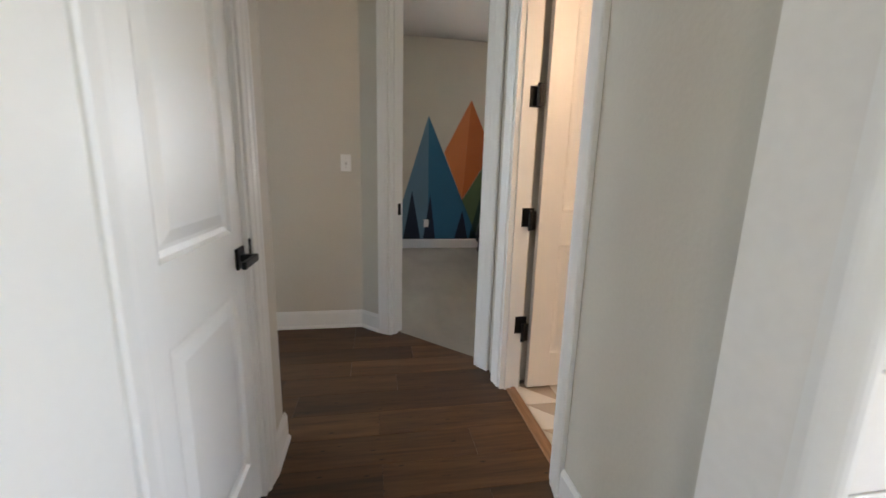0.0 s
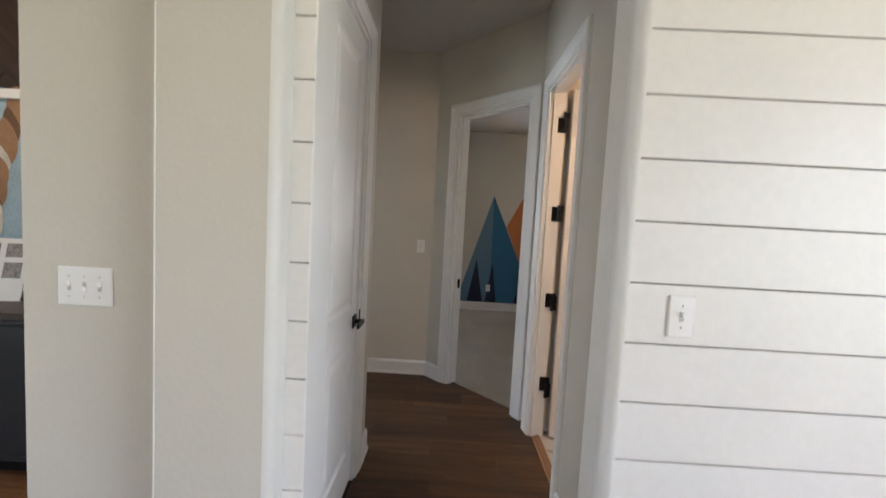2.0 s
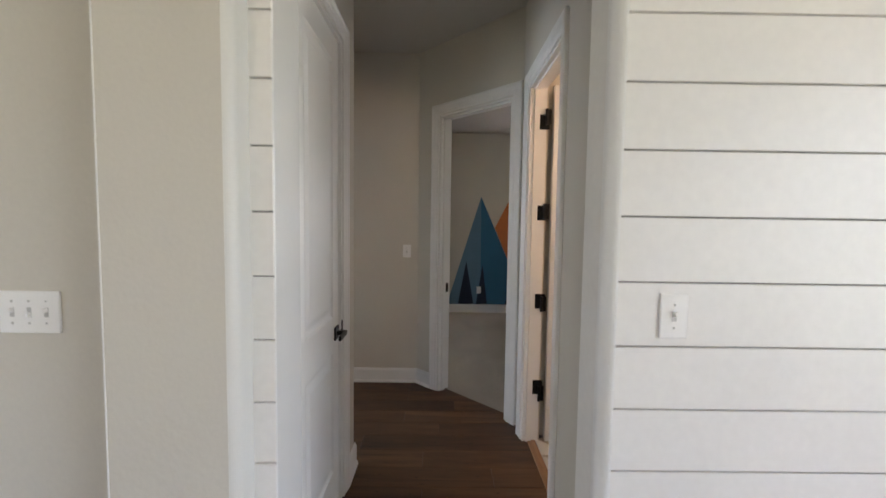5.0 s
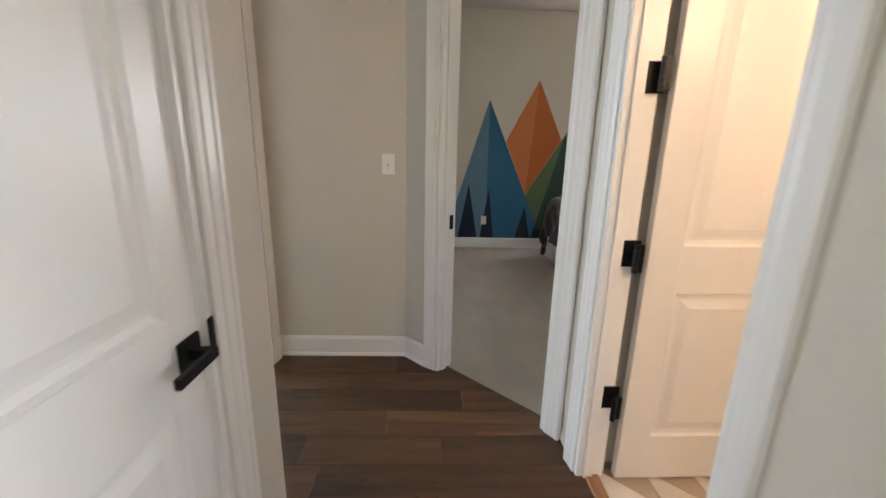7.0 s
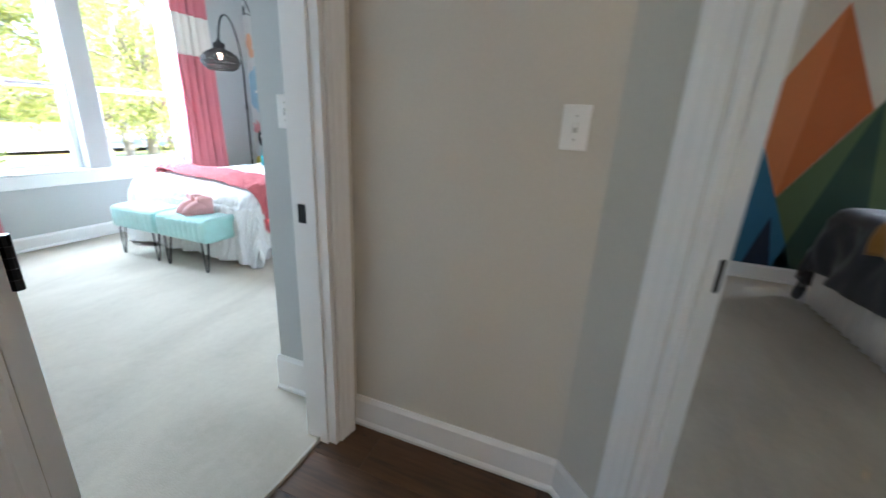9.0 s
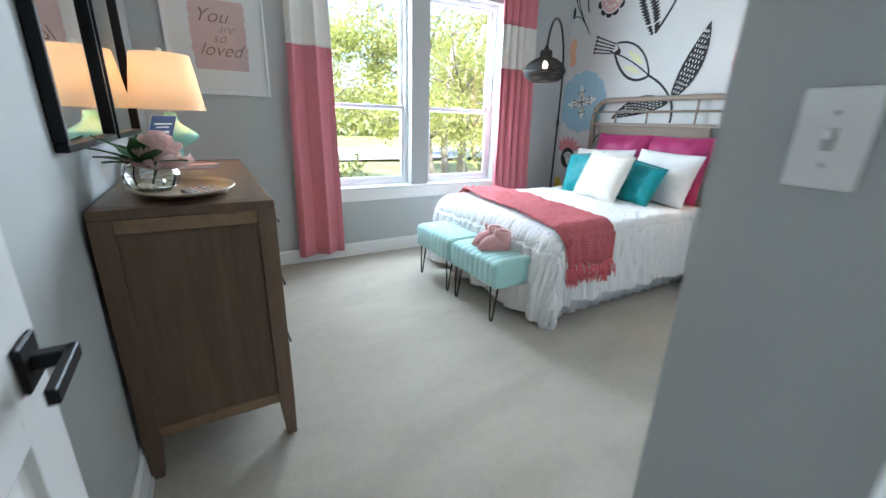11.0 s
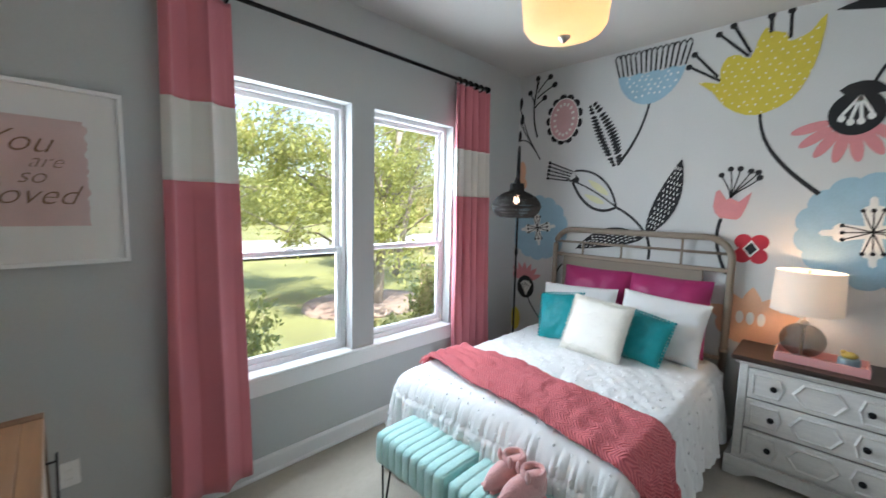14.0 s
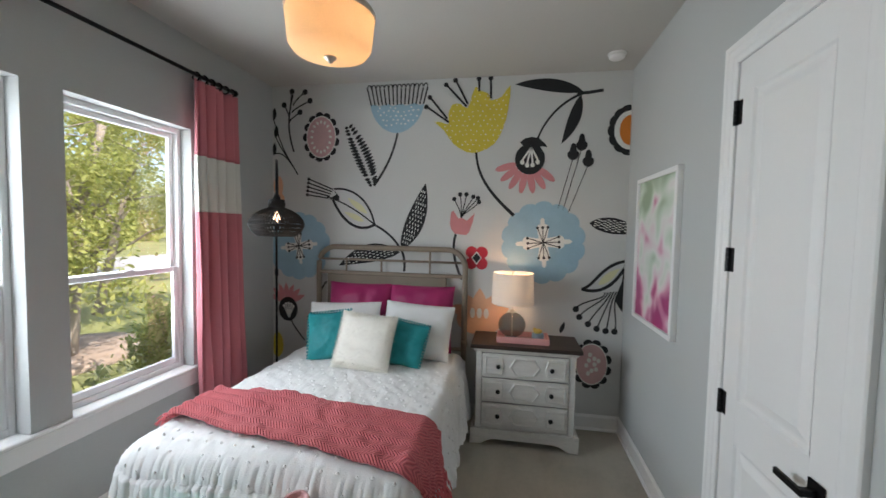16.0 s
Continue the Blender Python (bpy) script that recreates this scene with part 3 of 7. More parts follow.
part("strike_plate", G().rbox(0.7545, 0.078, 0.868, 0.7575, 0.108, 0.93, 0.001), M_BLACK, bpy.data.objects["door_frame_bedroom"], "black latch strike plate")
part("strike_plate", G().rbox(0.0165, 0.068, 0.86, 0.0195, 0.106, 0.94, 0.001), M_BLACK, bpy.data.objects["door_frame_angled"], "black latch strike plate")
for z in (0.372, 0.951, 1.53, 2.11):
    part("hinge", G().rbox(0.0165, 0.065, z - 0.05, 0.022, 0.134, z + 0.05, 0.002), M_BLACK, bpy.data.objects["door_frame_bedroom"], "black metal hinge")
    part("hinge", G().rbox(0.0165, 0.050, z - 0.048, 0.022, 0.128, z + 0.048, 0.002), M_BLACK, bpy.data.objects["door_frame_bath"], "black metal hinge")
for z in (0.372, 0.951, 1.53, 2.11):
    part("hinge", G().rbox(0.732 - 0.022, 0.052, z - 0.05, 0.732 - 0.0165, 0.128, z + 0.05, 0.002), M_CHROME, bpy.data.objects["door_frame_angled"], "grey metal hinge leaf")
part("strike_plate", G().rbox(0.593, -0.006, 0.86, 0.612, 0.002, 0.95, 0.002), M_BLACK, bpy.data.objects["door_frame_closet"], "black latch strike plate")
door_leaf("door_closet", pose(-0.214, 0.853, 0, 0, 0, 90), 0.604, 2.335, "closed white two-panel closet door with black lever handle", sunk=0.002)
door_leaf("door_bath", pose(1.013, 2.036, 0, 0, 0, 1) @ pose(0, -0.037, 0), 0.66, 2.335, "open white two-panel bathroom door with black hinges", hinge_at=-0.05)
door_leaf("door_bedroom", pose(-0.836, 2.178, 0, 0, 0, 182), 0.70, 2.335, "open white two-panel bedroom door with black lever handle", hinge_face=-1, sunk=0.006)
plate("light_switch", pose(0.0, 3.0, 1.205))
plate("light_switch", pose(0.902, 0.459, 1.216), label="white plastic toggle light switch on the shiplap boards")
plate("light_switch", pose(-0.808, 0.528, 1.19), 3, label="white plastic three-gang toggle light switch on the wall")

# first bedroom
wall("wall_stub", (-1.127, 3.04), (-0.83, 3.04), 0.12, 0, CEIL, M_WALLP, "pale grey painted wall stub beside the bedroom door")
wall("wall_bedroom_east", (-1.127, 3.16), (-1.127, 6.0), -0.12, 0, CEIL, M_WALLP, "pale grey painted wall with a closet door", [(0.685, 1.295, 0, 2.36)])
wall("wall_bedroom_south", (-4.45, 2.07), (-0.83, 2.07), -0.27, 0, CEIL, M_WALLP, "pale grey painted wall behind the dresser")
wall_mural = wall("wall_mural", (-4.45, 6.0), (-1.0, 6.0), 0.14, 0, CEIL, M_MURAL, "pale grey wall painted with large flowers")
WA, WB, WZ0, WZ1 = (3.28, 4.075), (4.256, 5.05), 0.635, 2.315
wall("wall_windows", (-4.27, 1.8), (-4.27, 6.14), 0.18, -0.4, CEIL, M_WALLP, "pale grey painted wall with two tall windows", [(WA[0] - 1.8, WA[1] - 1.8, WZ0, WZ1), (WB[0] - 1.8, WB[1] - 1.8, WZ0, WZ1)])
baseboard("baseboard_bedroom_west", (-4.27, 2.07), (-4.27, 6.0), 0.12)
baseboard("baseboard_bedroom_north", (-4.27, 6.0), (-1.127, 6.0), 0.13)
baseboard("baseboard_bedroom_east", (-1.127, 6.0), (-1.127, 4.54), 0.13)
baseboard("baseboard_bedroom_east_south", (-1.127, 3.77), (-1.127, 3.04), 0.13)
baseboard("baseboard_stub", (-1.14, 3.04), (-0.92, 3.04), 0.17)
baseboard("baseboard_bedroom_south", (-1.7, 2.07), (-4.27, 2.07), 0.13)
casing("door_frame_bedroom_closet", pose(-1.127, 4.455, 0, 0, 0, -90), 0.61, 2.36, 0.12, 0.09)
door_leaf("door_bedroom_closet", pose(-1.131, 4.452, 0, 0, 0, -90), 0.604, 2.355, "closed white two-panel closet door with black lever and hinges")
plate("outlet", pose(-4.27, 2.62, 0.42, 0, 0, 90), 1, "outlet", "white plastic wall outlet above the baseboard")
plate("light_switch", pose(-1.0, 3.04, 1.21), label="white plastic light switch beside the bedroom door")


def window(name, y0, y1, z0, z1, x, label):
    """A single-hung window in the west wall."""
    root = thing(name, label, "window", kind="structure")
    for n, (a, b, c, d) in (("side_frame", (y0, y0 + 0.03, z0, z1)), ("side_frame", (y1 - 0.03, y1, z0, z1)), ("head_frame", (y0 + 0.03, y1 - 0.03, z1 - 0.035, z1)), ("bottom_frame", (y0 + 0.03, y1 - 0.03, z0, z0 + 0.035))):
        part(n, G().rbox(x - 0.07, a, c, x, b, d, 0.003), M_VINYL, root)
    zm = 1.335
    for nm, za, zb, xo in (("upper_sash", zm - 0.02, z1 - 0.035, -0.05), ("lower_sash", z0 + 0.035, zm + 0.02, -0.022)):
        g, s = G(), 0.034
        a, b = y0 + 0.03, y1 - 0.03
        for q in ((a, a + s, za, zb), (b - s, b, za, zb), (a + s, b - s, zb - s, zb), (a + s, b - s, za, za + s + 0.008)):
            g.rbox(x + xo - 0.014, q[0], q[2], x + xo + 0.014, q[1], q[3], 0.004)
        sash = part(nm, g, M_VINYL, root)
        p = part("pane", G().box(x + xo - 0.003, a + s, za + s, x + xo + 0.003, b - s, zb - s), M_GLASS, sash)
        p.visible_shadow = False
    part("sash_lock", G().rbox(x - 0.01, (y0 + y1) / 2 - 0.03, zm + 0.018, x + 0.012, (y0 + y1) / 2 + 0.03, zm + 0.032, 0.004), M_VINYL, root)
    return root


window("window_1", *WA, WZ0, WZ1, -4.355, "tall white vinyl single-hung window onto the garden")
window("window_2", *WB, WZ0, WZ1, -4.355, "tall white vinyl single-hung window onto the garden")
sill = thing("window_sill", "long white painted window sill with an apron", "", kind="structure")
for y0, y1 in (WA, WB):
    part("stool", G().rbox(-4.356, y0, WZ0 - 0.03, -4.26, y1, WZ0 + 0.002, 0.004), M_TRIM, sill)
part("ledge", G().rbox(-4.272, 3.2, WZ0 - 0.022, -4.245, 5.13, WZ0 + 0.002, 0.006), M_TRIM, sill)
part("apron", G().rbox(-4.272, 3.22, WZ0 - 0.125, -4.254, 5.11, WZ0 - 0.022, 0.004), M_TRIM, sill)

# second bedroom and bathroom shells
wall("wall_second_west", (0.16, 3.09), (0.16, 5.94), 0.12, 0, CEIL, M_WALL, "greige painted bedroom wall")
wall_mtn = wall("wall_mountains", (0.04, 5.94), (4.4, 5.94), 0.14, 0, CEIL, M_WALL, "greige wall painted with mountains, with a window", [(2.46, 3.39, 0.72, 2.36)])
wall("wall_second_east", (4.3, 5.94), (4.3, 2.24), 0.12, 0, CEIL, M_WALL, "greige painted bedroom wall")
wall("wall_bath_north", (0.985, 2.10), (4.42, 2.10), 0.14, 0, CEIL, M_WALL, "greige painted wall between bedroom and bathroom")
wall("wall_bath_east", (2.9, 2.10), (2.9, 0.62), 0.12, 0, CEIL, mat("bath_wall", (0.62, 0.58, 0.52), 0.7, var=0.03), "warm white bathroom wall")
baseboard("baseboard_mountains", (0.16, 5.94), (4.3, 5.94), 0.135)
baseboard("baseboard_second_west", (0.16, 3.1), (0.16, 5.94), 0.135)
bath_floor = solo("floor_bath", G().box(0.94, 0.62, -0.02, 2.95, 2.1, -0.008), M_GROOVE, "pale bathroom tile floor with beige triangles", kind="structure")
solo("threshold_bath", G().rbox(0.90, 1.362, -0.012, 0.955, 2.038, 0.008, 0.004), wood("oak_strip", (0.16, 0.08, 0.035), (0.36, 0.2, 0.1), 0.35, "Y"), "light brown wooden threshold strip of the bathroom door", kind="structure")

# ceilings over all rooms, closed above
for nm, b in (("ceiling_hall", (-0.97, 0.62, 1.0, 3.13)), ("ceiling_bedroom", (-4.46, 1.8, -0.7, 6.15)), ("ceiling_second_bedroom", (0.03, 2.1, 4.42, 6.08)), ("ceiling_bath", (0.985, 0.62, 4.42, 2.1)), ("ceiling_living", (-4.75, -5.2, 4.0, 0.62)), ("ceiling_nook", (-4.75, 0.62, -0.97, 1.8)), ("ceiling_closet", (-1.127, 3.12, 0.2, 6.1))):
    up = {"ceiling_second_bedroom": 0.004, "ceiling_closet": 0.008, "ceiling_bath": 0.006}.get(nm, 0.0)
    solo(nm, G().box(b[0], b[1], CEIL + up, b[2], b[3], CEIL + 0.2 + up), M_CEIL, "flat off-white painted ceiling", kind="structure")

# living room behind the walk's start: closed round, with tall windows to the south and west
wall("wall_living_south", (-4.6, -5.0), (3.7, -5.0), -0.15, -0.4, CEIL, M_WALL, "greige painted living room wall with tall windows", [(3.6, 4.7, 0.3, 2.5)])
wall("wall_living_east", (3.7, -5.0), (3.7, 0.62), -0.15, -0.4, CEIL, M_WALL, "greige painted living room wall with a tall window", [(1.9, 4.1, 0.3, 2.5)])
wall("wall_living_west", (-4.6, -5.15), (-4.6, 1.95), 0.15, -0.4, CEIL, M_WALL, "greige painted living room wall with a window", [(2.6, 3.7, 0.3, 2.5)])

# ---- hallway things ----
vent = thing("ceiling_vent", "white metal return air grille with dark slots in the hallway ceiling", "air vent", pose(0.33, 1.02, CEIL))
VX, VY = 0.375, 0.255
fr = G()
for q in ((-VX, -VY, VX, -VY + 0.028), (-VX, VY - 0.028, VX, VY), (-VX, -VY + 0.028, -VX + 0.028, VY - 0.028), (VX - 0.028, -VY + 0.028, VX, VY - 0.028)):
    fr.rbox(q[0], q[1], -0.012, q[2], q[3], -0.001, 0.003)
part("frame", fr, M_TRIM, vent)
part("backing", G().box(-VX + 0.02, -VY + 0.02, -0.003, VX - 0.02, VY - 0.02, -0.001), mat("vent_dark", (0.02, 0.018, 0.016), 0.9), vent)
for k in range(1, 5):
    x = -VX + k * 2 * VX / 5
    part("divider", G().box(x - 0.006, -VY + 0.02, -0.011, x + 0.006, VY - 0.02, -0.003), M_TRIM, vent)
M_SLAT = mat("vent_slat", (0.10, 0.095, 0.09), 0.6)
slat_mesh = G().box(-VX + 0.02, -0.0025, -0.0095, VX - 0.02, 0.0025, -0.0035).mesh("slat", [M_SLAT])
for k in range(30):
    s = new("slat", slat_mesh)
    s.parent, s.location = vent, (0, -VY + 0.035 + k * (2 * VY - 0.07) / 29, 0)


def smoke(m):
    r = thing("smoke_detector", "round white plastic smoke detector on the ceiling", "smoke detector", m)
    part("base", G().lathe([(0.062, -0.001), (0.064, -0.01), (0.058, -0.014)], n=28), M_PLAST, r)
    part("cover", G().lathe([(0.055, -0.013), (0.055, -0.03), (0.045, -0.04), (0.01, -0.042)], n=28), M_PLAST, r, smooth=True)


smoke(pose(0.32, 1.99, CEIL))
smoke(pose(-1.33, 5.68, CEIL))


def recessed(m, watts):
    r = thing("recessed_light", "round recessed ceiling light, switched on", "ceiling light", m)
    part("ring", G().lathe([(0.095, -0.001), (0.095, -0.007), (0.07, -0.009), (0.07, -0.001)], n=32, cap=False), M_TRIM, r)
    part("lens", G().lathe([(0.069, -0.002), (0.069, -0.004)], n=32), glow("warm_lens", (1.0, 0.86, 0.68), 2.0), r, "glowing warm white lens")
    p = m.translation
    lamp("recessed_lamp", "AREA", look(p + Vector((0, 0, -0.012)), p + Vector((0, 0.0001, -1))), watts, (1.0, 0.84, 0.66), 0.12)


recessed(pose(-1.82, 1.18, CEIL), 2.5)
# the next two are never in view, added to brighten the living room
recessed(pose(1.75, -0.25, CEIL), 0.7)
recessed(pose(-1.0, -1.6, CEIL), 3)

# living room nook seen past the wall's end
nook = thing("wall_panel", "dark brown herringbone wood panelling high on the nook wall", "wall panel", pose(-2.7, 1.8, 0))
part("backing", G().box(-1.2, -0.004, 2.09, 1.0, -0.001, 2.9), M_DARKWOOD, nook)
for i in range(6):
    for j in range(4):
        for s in (0, 1):
            g = G().rbox(-0.24, -0.008, -0.0595, 0.24, -0.003, 0.0595, 0.001)
            ob = part("herringbone_board", g, M_DARKWOOD, nook)
            ob.matrix_basis = pose(-0.9 + i * 0.34 + s * 0.17, -0.001 - 0.0015 * s, 2.2 + j * 0.17, 0, 45 if s else -45, 0)
paint = thing("framed_painting", "pale blue painting with brown shape in a white frame", "painting", pose(-2.75, 1.8, 1.6))
fr = G()
for q in ((-0.55, -0.5, 0.55, -0.44), (-0.55, 0.44, 0.55, 0.5), (-0.55, -0.44, -0.49, 0.44), (0.49, -0.44, 0.55, 0.44)):
    fr.rbox(q[0], -0.035, q[1], q[2], -0.002, q[3], 0.004)
part("frame", fr, M_TRIM, paint, "white wooden frame")
part("canvas", G().box(-0.49, -0.02, -0.44, 0.49, -0.004, 0.44), mat("sky_blue_canvas", (0.33, 0.45, 0.52), 0.8, var=0.25, scale=3), paint, "pale blue canvas")
PATCH = [mat("tan_paint", (0.34, 0.19, 0.10), 0.8, var=0.3, scale=12), mat("cream_paint", (0.62, 0.58, 0.5), 0.8, var=0.3, scale=14), mat("umber_paint", (0.16, 0.09, 0.05), 0.8, var=0.3, scale=14)]
rq = random.Random(19)
for k in range(9):
    u = k / 8
    cx, cz = 0.32 - 0.13 * u + rq.uniform(-0.05, 0.05), 0.38 - 0.76 * u
    part("painted_patch", G().ball((cx, -0.0205 - 0.0006 * k, cz), rq.uniform(0.07, 0.10), 0, 14, 8, (0.7, 0.03, 1.5)), PATCH[(0, 2, 0, 1, 0, 0, 2, 1, 0)[k]], paint)
cab = thing("sideboard", "black cabinet with a dark wooden top in the nook", "cabinet", pose(-2.75, 1.55, 0))
part("body", G().rbox(-0.9, -0.22, 0.06, 0.9, 0.24, 0.82, 0.004), mat("black_cabinet", (0.02, 0.022, 0.026), 0.4, var=0.1), cab)
part("top", G().rbox(-0.93, -0.25, 0.82, 0.93, 0.245, 0.86, 0.006), M_DARKWOOD, cab)
for x in (-0.6, 0, 0.6):
    part("door", G().rbox(x - 0.285, -0.238, 0.1, x + 0.285, -0.221, 0.79, 0.004), mat("black_cabinet_door", (0.018, 0.02, 0.024), 0.35, var=0.1), cab)
part("base", G().box(-0.88, -0.2, 0.0, 0.88, 0.22, 0.06), M_BLACK, cab)
leaf = thing("leaflet", "white printed leaflet with small photographs leaning on a stand", "leaflet", pose(-2.28, 1.52, 0.86, -14, 0, 12))
part("sheet", G().box(-0.13, -0.002, 0, 0.13, 0.002, 0.36), mat("glossy_paper", (0.7, 0.7, 0.69), 0.35, var=0.03), leaf)
part("stand", G().box(-0.1, 0.003, 0, 0.1, 0.06, 0.02), M_BLACK, leaf)
for i, (x, z, w, h) in enumerate(((-0.1, 0.25, 0.09, 0.08), (0.02, 0.25, 0.09, 0.08), (-0.1, 0.15, 0.09, 0.07), (0.02, 0.13, 0.09, 0.09))):
    part("photo", G().box(x, -0.003, z, x + w, -0.002, z + h), mat("photo_print", (0.22, 0.2, 0.19), 0.4, var=0.6, scale=40), leaf)

# bathroom wall lamp, out of view, added to spill warm light into the hall
bl = thing("wall_light", "unseen round opal wall light, added to light the bathroom", "wall light", pose(1.75, 0.623, 2.05, -90, 0, 0))
part("base", G().lathe([(0.09, 0.001), (0.09, 0.02)], n=28), M_CHROME, bl)
part("dome", G().lathe([(0.085, 0.02), (0.08, 0.06), (0.06, 0.09), (0.01, 0.105)], n=28), glow("warm_dome", (1.0, 0.80, 0.58), 1.5), bl, "glowing opal dome", True)
lamp("bath_lamp", "POINT", pose(1.75, 0.84, 2.05), 3.4, (1.0, 0.67, 0.40), 0.09)

# ---- first bedroom ----
M_WHITECLOTH = mat("white_cotton", (0.80, 0.79, 0.77), 0.9, var=0.03, scale=5, fine=300, bump=0.35, bscale=160, sheen=0.2)
M_SKIRT = mat("pale_skirt", (0.72, 0.73, 0.74), 0.9, var=0.04, bump=0.2)
M_TAUPE = mat("taupe_paint", (0.27, 0.215, 0.16), 0.5, 0.0, var=0.12, scale=10, fine=80)
M_TAUPECLOTH = mat("taupe_linen", (0.24, 0.20, 0.155), 0.9, var=0.08, fine=350, bump=0.3)
M_MAGENTA = mat("magenta_satin", (0.35, 0.011, 0.11), 0.5, var=0.12, scale=4, bump=0.3, bscale=40, sheen=0.15)
M_TEAL = mat("teal_velvet", (0.0, 0.27, 0.29), 0.55, var=0.2, scale=5, bump=0.2, bscale=80, sheen=0.12)
M_FUR = mat("cream_fur", (0.86, 0.83, 0.75), 0.95, var=0.03, scale=9, fine=200, bump=0.2, bscale=160, sheen=0.5)
M_THROW = zigzag_cloth("coral_herringbone", (0.54, 0.095, 0.115), (0.76, 0.19, 0.20), 340.0)
M_CORAL = mat("coral_yarn", (0.72, 0.16, 0.18), 0.95, var=0.15, scale=20)
M_MINT = mat("mint_velvet", (0.42, 0.69, 0.65), 0.9, var=0.12, scale=14, fine=160, bump=1.0, bscale=110, sheen=0.5)
M_PINKCURT = mat("rose_curtain", (0.62, 0.20, 0.235), 0.85, var=0.06, scale=4, fine=320, bump=0.25, bscale=260, sheen=0.2)
M_WHITECURT = mat("white_curtain", (0.78, 0.76, 0.70), 0.85, var=0.04, scale=4, fine=320, bump=0.25, bscale=260)

BX0, BX1, BY0, BY1, BZ = -3.80, -2.45, 4.13, 5.90, 0.60
BCX, BCY = (BX0 + BX1) / 2, (BY0 + BY1) / 2
bed = thing("bed", "full-size bed with a tufted white comforter and taupe metal headboard", "bed", pose(BCX, BCY, 0))
HW, HL = (BX1 - BX0) / 2, (BY1 - BY0) / 2
part("mattress", G().rbox(-HW + 0.02, -HL + 0.05, 0.30, HW - 0.02, HL, 0.58, 0.05, 3), M_WHITECLOTH, bed)
part("box_spring", G().rbox(-HW + 0.03, -HL + 0.03, 0.12, HW - 0.03, HL, 0.30, 0.02), M_SKIRT, bed)
for sx in (-1, 1):
    for sy in (-1, 1):
        part("leg", G().box(sx * (HW - 0.1) - 0.02, sy * (HL - 0.1) - 0.02, 0, sx * (HW - 0.1) + 0.02, sy * (HL - 0.1) + 0.02, 0.13), M_BLACK, bed)


def drape(px, py, drop_side, drop_end, seed=0.0, lift=0.0):
    """Where a point of the cloth, laid flat, comes to lie on the bed."""
    ex, ey = max(abs(px) - HW + 0.03, 0) * (1 if px > 0 else -1), min(py + HL - 0.11, 0)
    x, y = min(max(px, -HW + 0.03), HW - 0.03), max(py, -HL + 0.11)
    d = math.hypot(ex, ey)
    wr = 0.008 * noise.noise((px * 7 + seed, py * 7, 0.3)) + 0.004 * noise.noise((px * 19, py * 15 + seed, 1.3)) + 0.006 * noise.noise(((px + py) * 13, (px - py) * 4, 0.7)) + 0.0022 * noise.noise((px * 46, py * 30, 4.3)) * (lift == 0)
    z = BZ + lift + wr + 0.012 * math.exp(-((px / 0.5) ** 2))
    if d > 0:
        ux, uy = ex / d, ey / d
        s = px if abs(ey) > abs(ex) else py
        pk = (0.016 * noise.noise((s * 34, d * 3.5, 7)) + 0.010 * noise.noise((s * 66, d * 6, 5))) * min(1, d * 9)
        r = 0.055 + 0.075 * abs(uy)
        if d < r * math.pi / 2:
            a = d / r
            r += pk * (lift == 0)
            return (x + ux * r * math.sin(a), y + uy * r * math.sin(a), z - r * (1 - math.cos(a)))
        e = d - r * math.pi / 2
        fold = pk + 0.026 * math.sin(s * 21 + 3 * noise.noise((s * 3, seed, 0))) * min(1, e * 3) + 0.018 * noise.noise((s * 9, e * 5, 2 + seed)) + 0.009 * math.sin(s * 85 + 6 * noise.noise((s * 5, e * 5, 7))) * min(1, e * 12) * max(0.35, 1 - e * 1.3) + 0.006 * noise.noise((s * 40, e * 9, 5))
        flare = 0.10 * e + fold + 0.02
        return (x + ux * (r + flare), y + uy * (r + flare), max(0.012, z - r - e * 0.985))
    return (x, y, z)


SIDE, FOOT = 0.47, 0.53
cf = G().grid(lambda u, v: drape((2 * u - 1) * (HW + SIDE), -HL - FOOT + v * (2 * HL + FOOT - 0.05), SIDE, FOOT), 400, 260)
comforter = part("comforter", cf, M_WHITECLOTH, bed, "white tufted cotton comforter", True, 0.018)
tf = G()
rnd = random.Random(4)
for j in range(31):
    for i in range(27):
        px, py = (i - 13 + 0.5 * (j % 2)) * 0.083 + rnd.uniform(-.01, .01), -HL - FOOT + 0.05 + j * 0.072 + rnd.uniform(-.01, .01)
        if abs(px) < HW + SIDE - 0.02 and py < HL - 0.5 and rnd.random() < 0.85:
            p = drape(px, py, SIDE, FOOT)
            tf.ball((p[0], p[1], p[2] + 0.010) if abs(px) < HW and py > -HL else (p[0] + (0.012 if px > HW else -0.012 if px < -HW else 0), p[1] - (0.012 if py < -HL else 0), p[2]), 0.0085, 0, 7, 4, (1.2, 1.2, 0.5) if py > -HL + 0.12 and abs(px) < HW else (0.9, 0.6, 1.2))
tagged(part("tuft", tf, mat("white_yarn", (0.88, 0.87, 0.85), 0.95, var=0.02), comforter, "small white yarn tufts", True), kind="stuff")
sk = G()
for sx in (-1, 1):
    sk.grid(lambda u, v, s=sx: (s * (HW + 0.0 + 0.012 * math.sin(u * 90)), -HL + u * 2 * HL, 0.01 + v * 0.3), 120, 2)
sk.grid(lambda u, v: (-HW + 2 * u * HW, -HL - 0.012 * math.sin(u * 70), 0.01 + v * 0.3), 90, 2)
part("bed_skirt", sk, M_SKIRT, bed, "pale gathered bed skirt", True, 0.004)
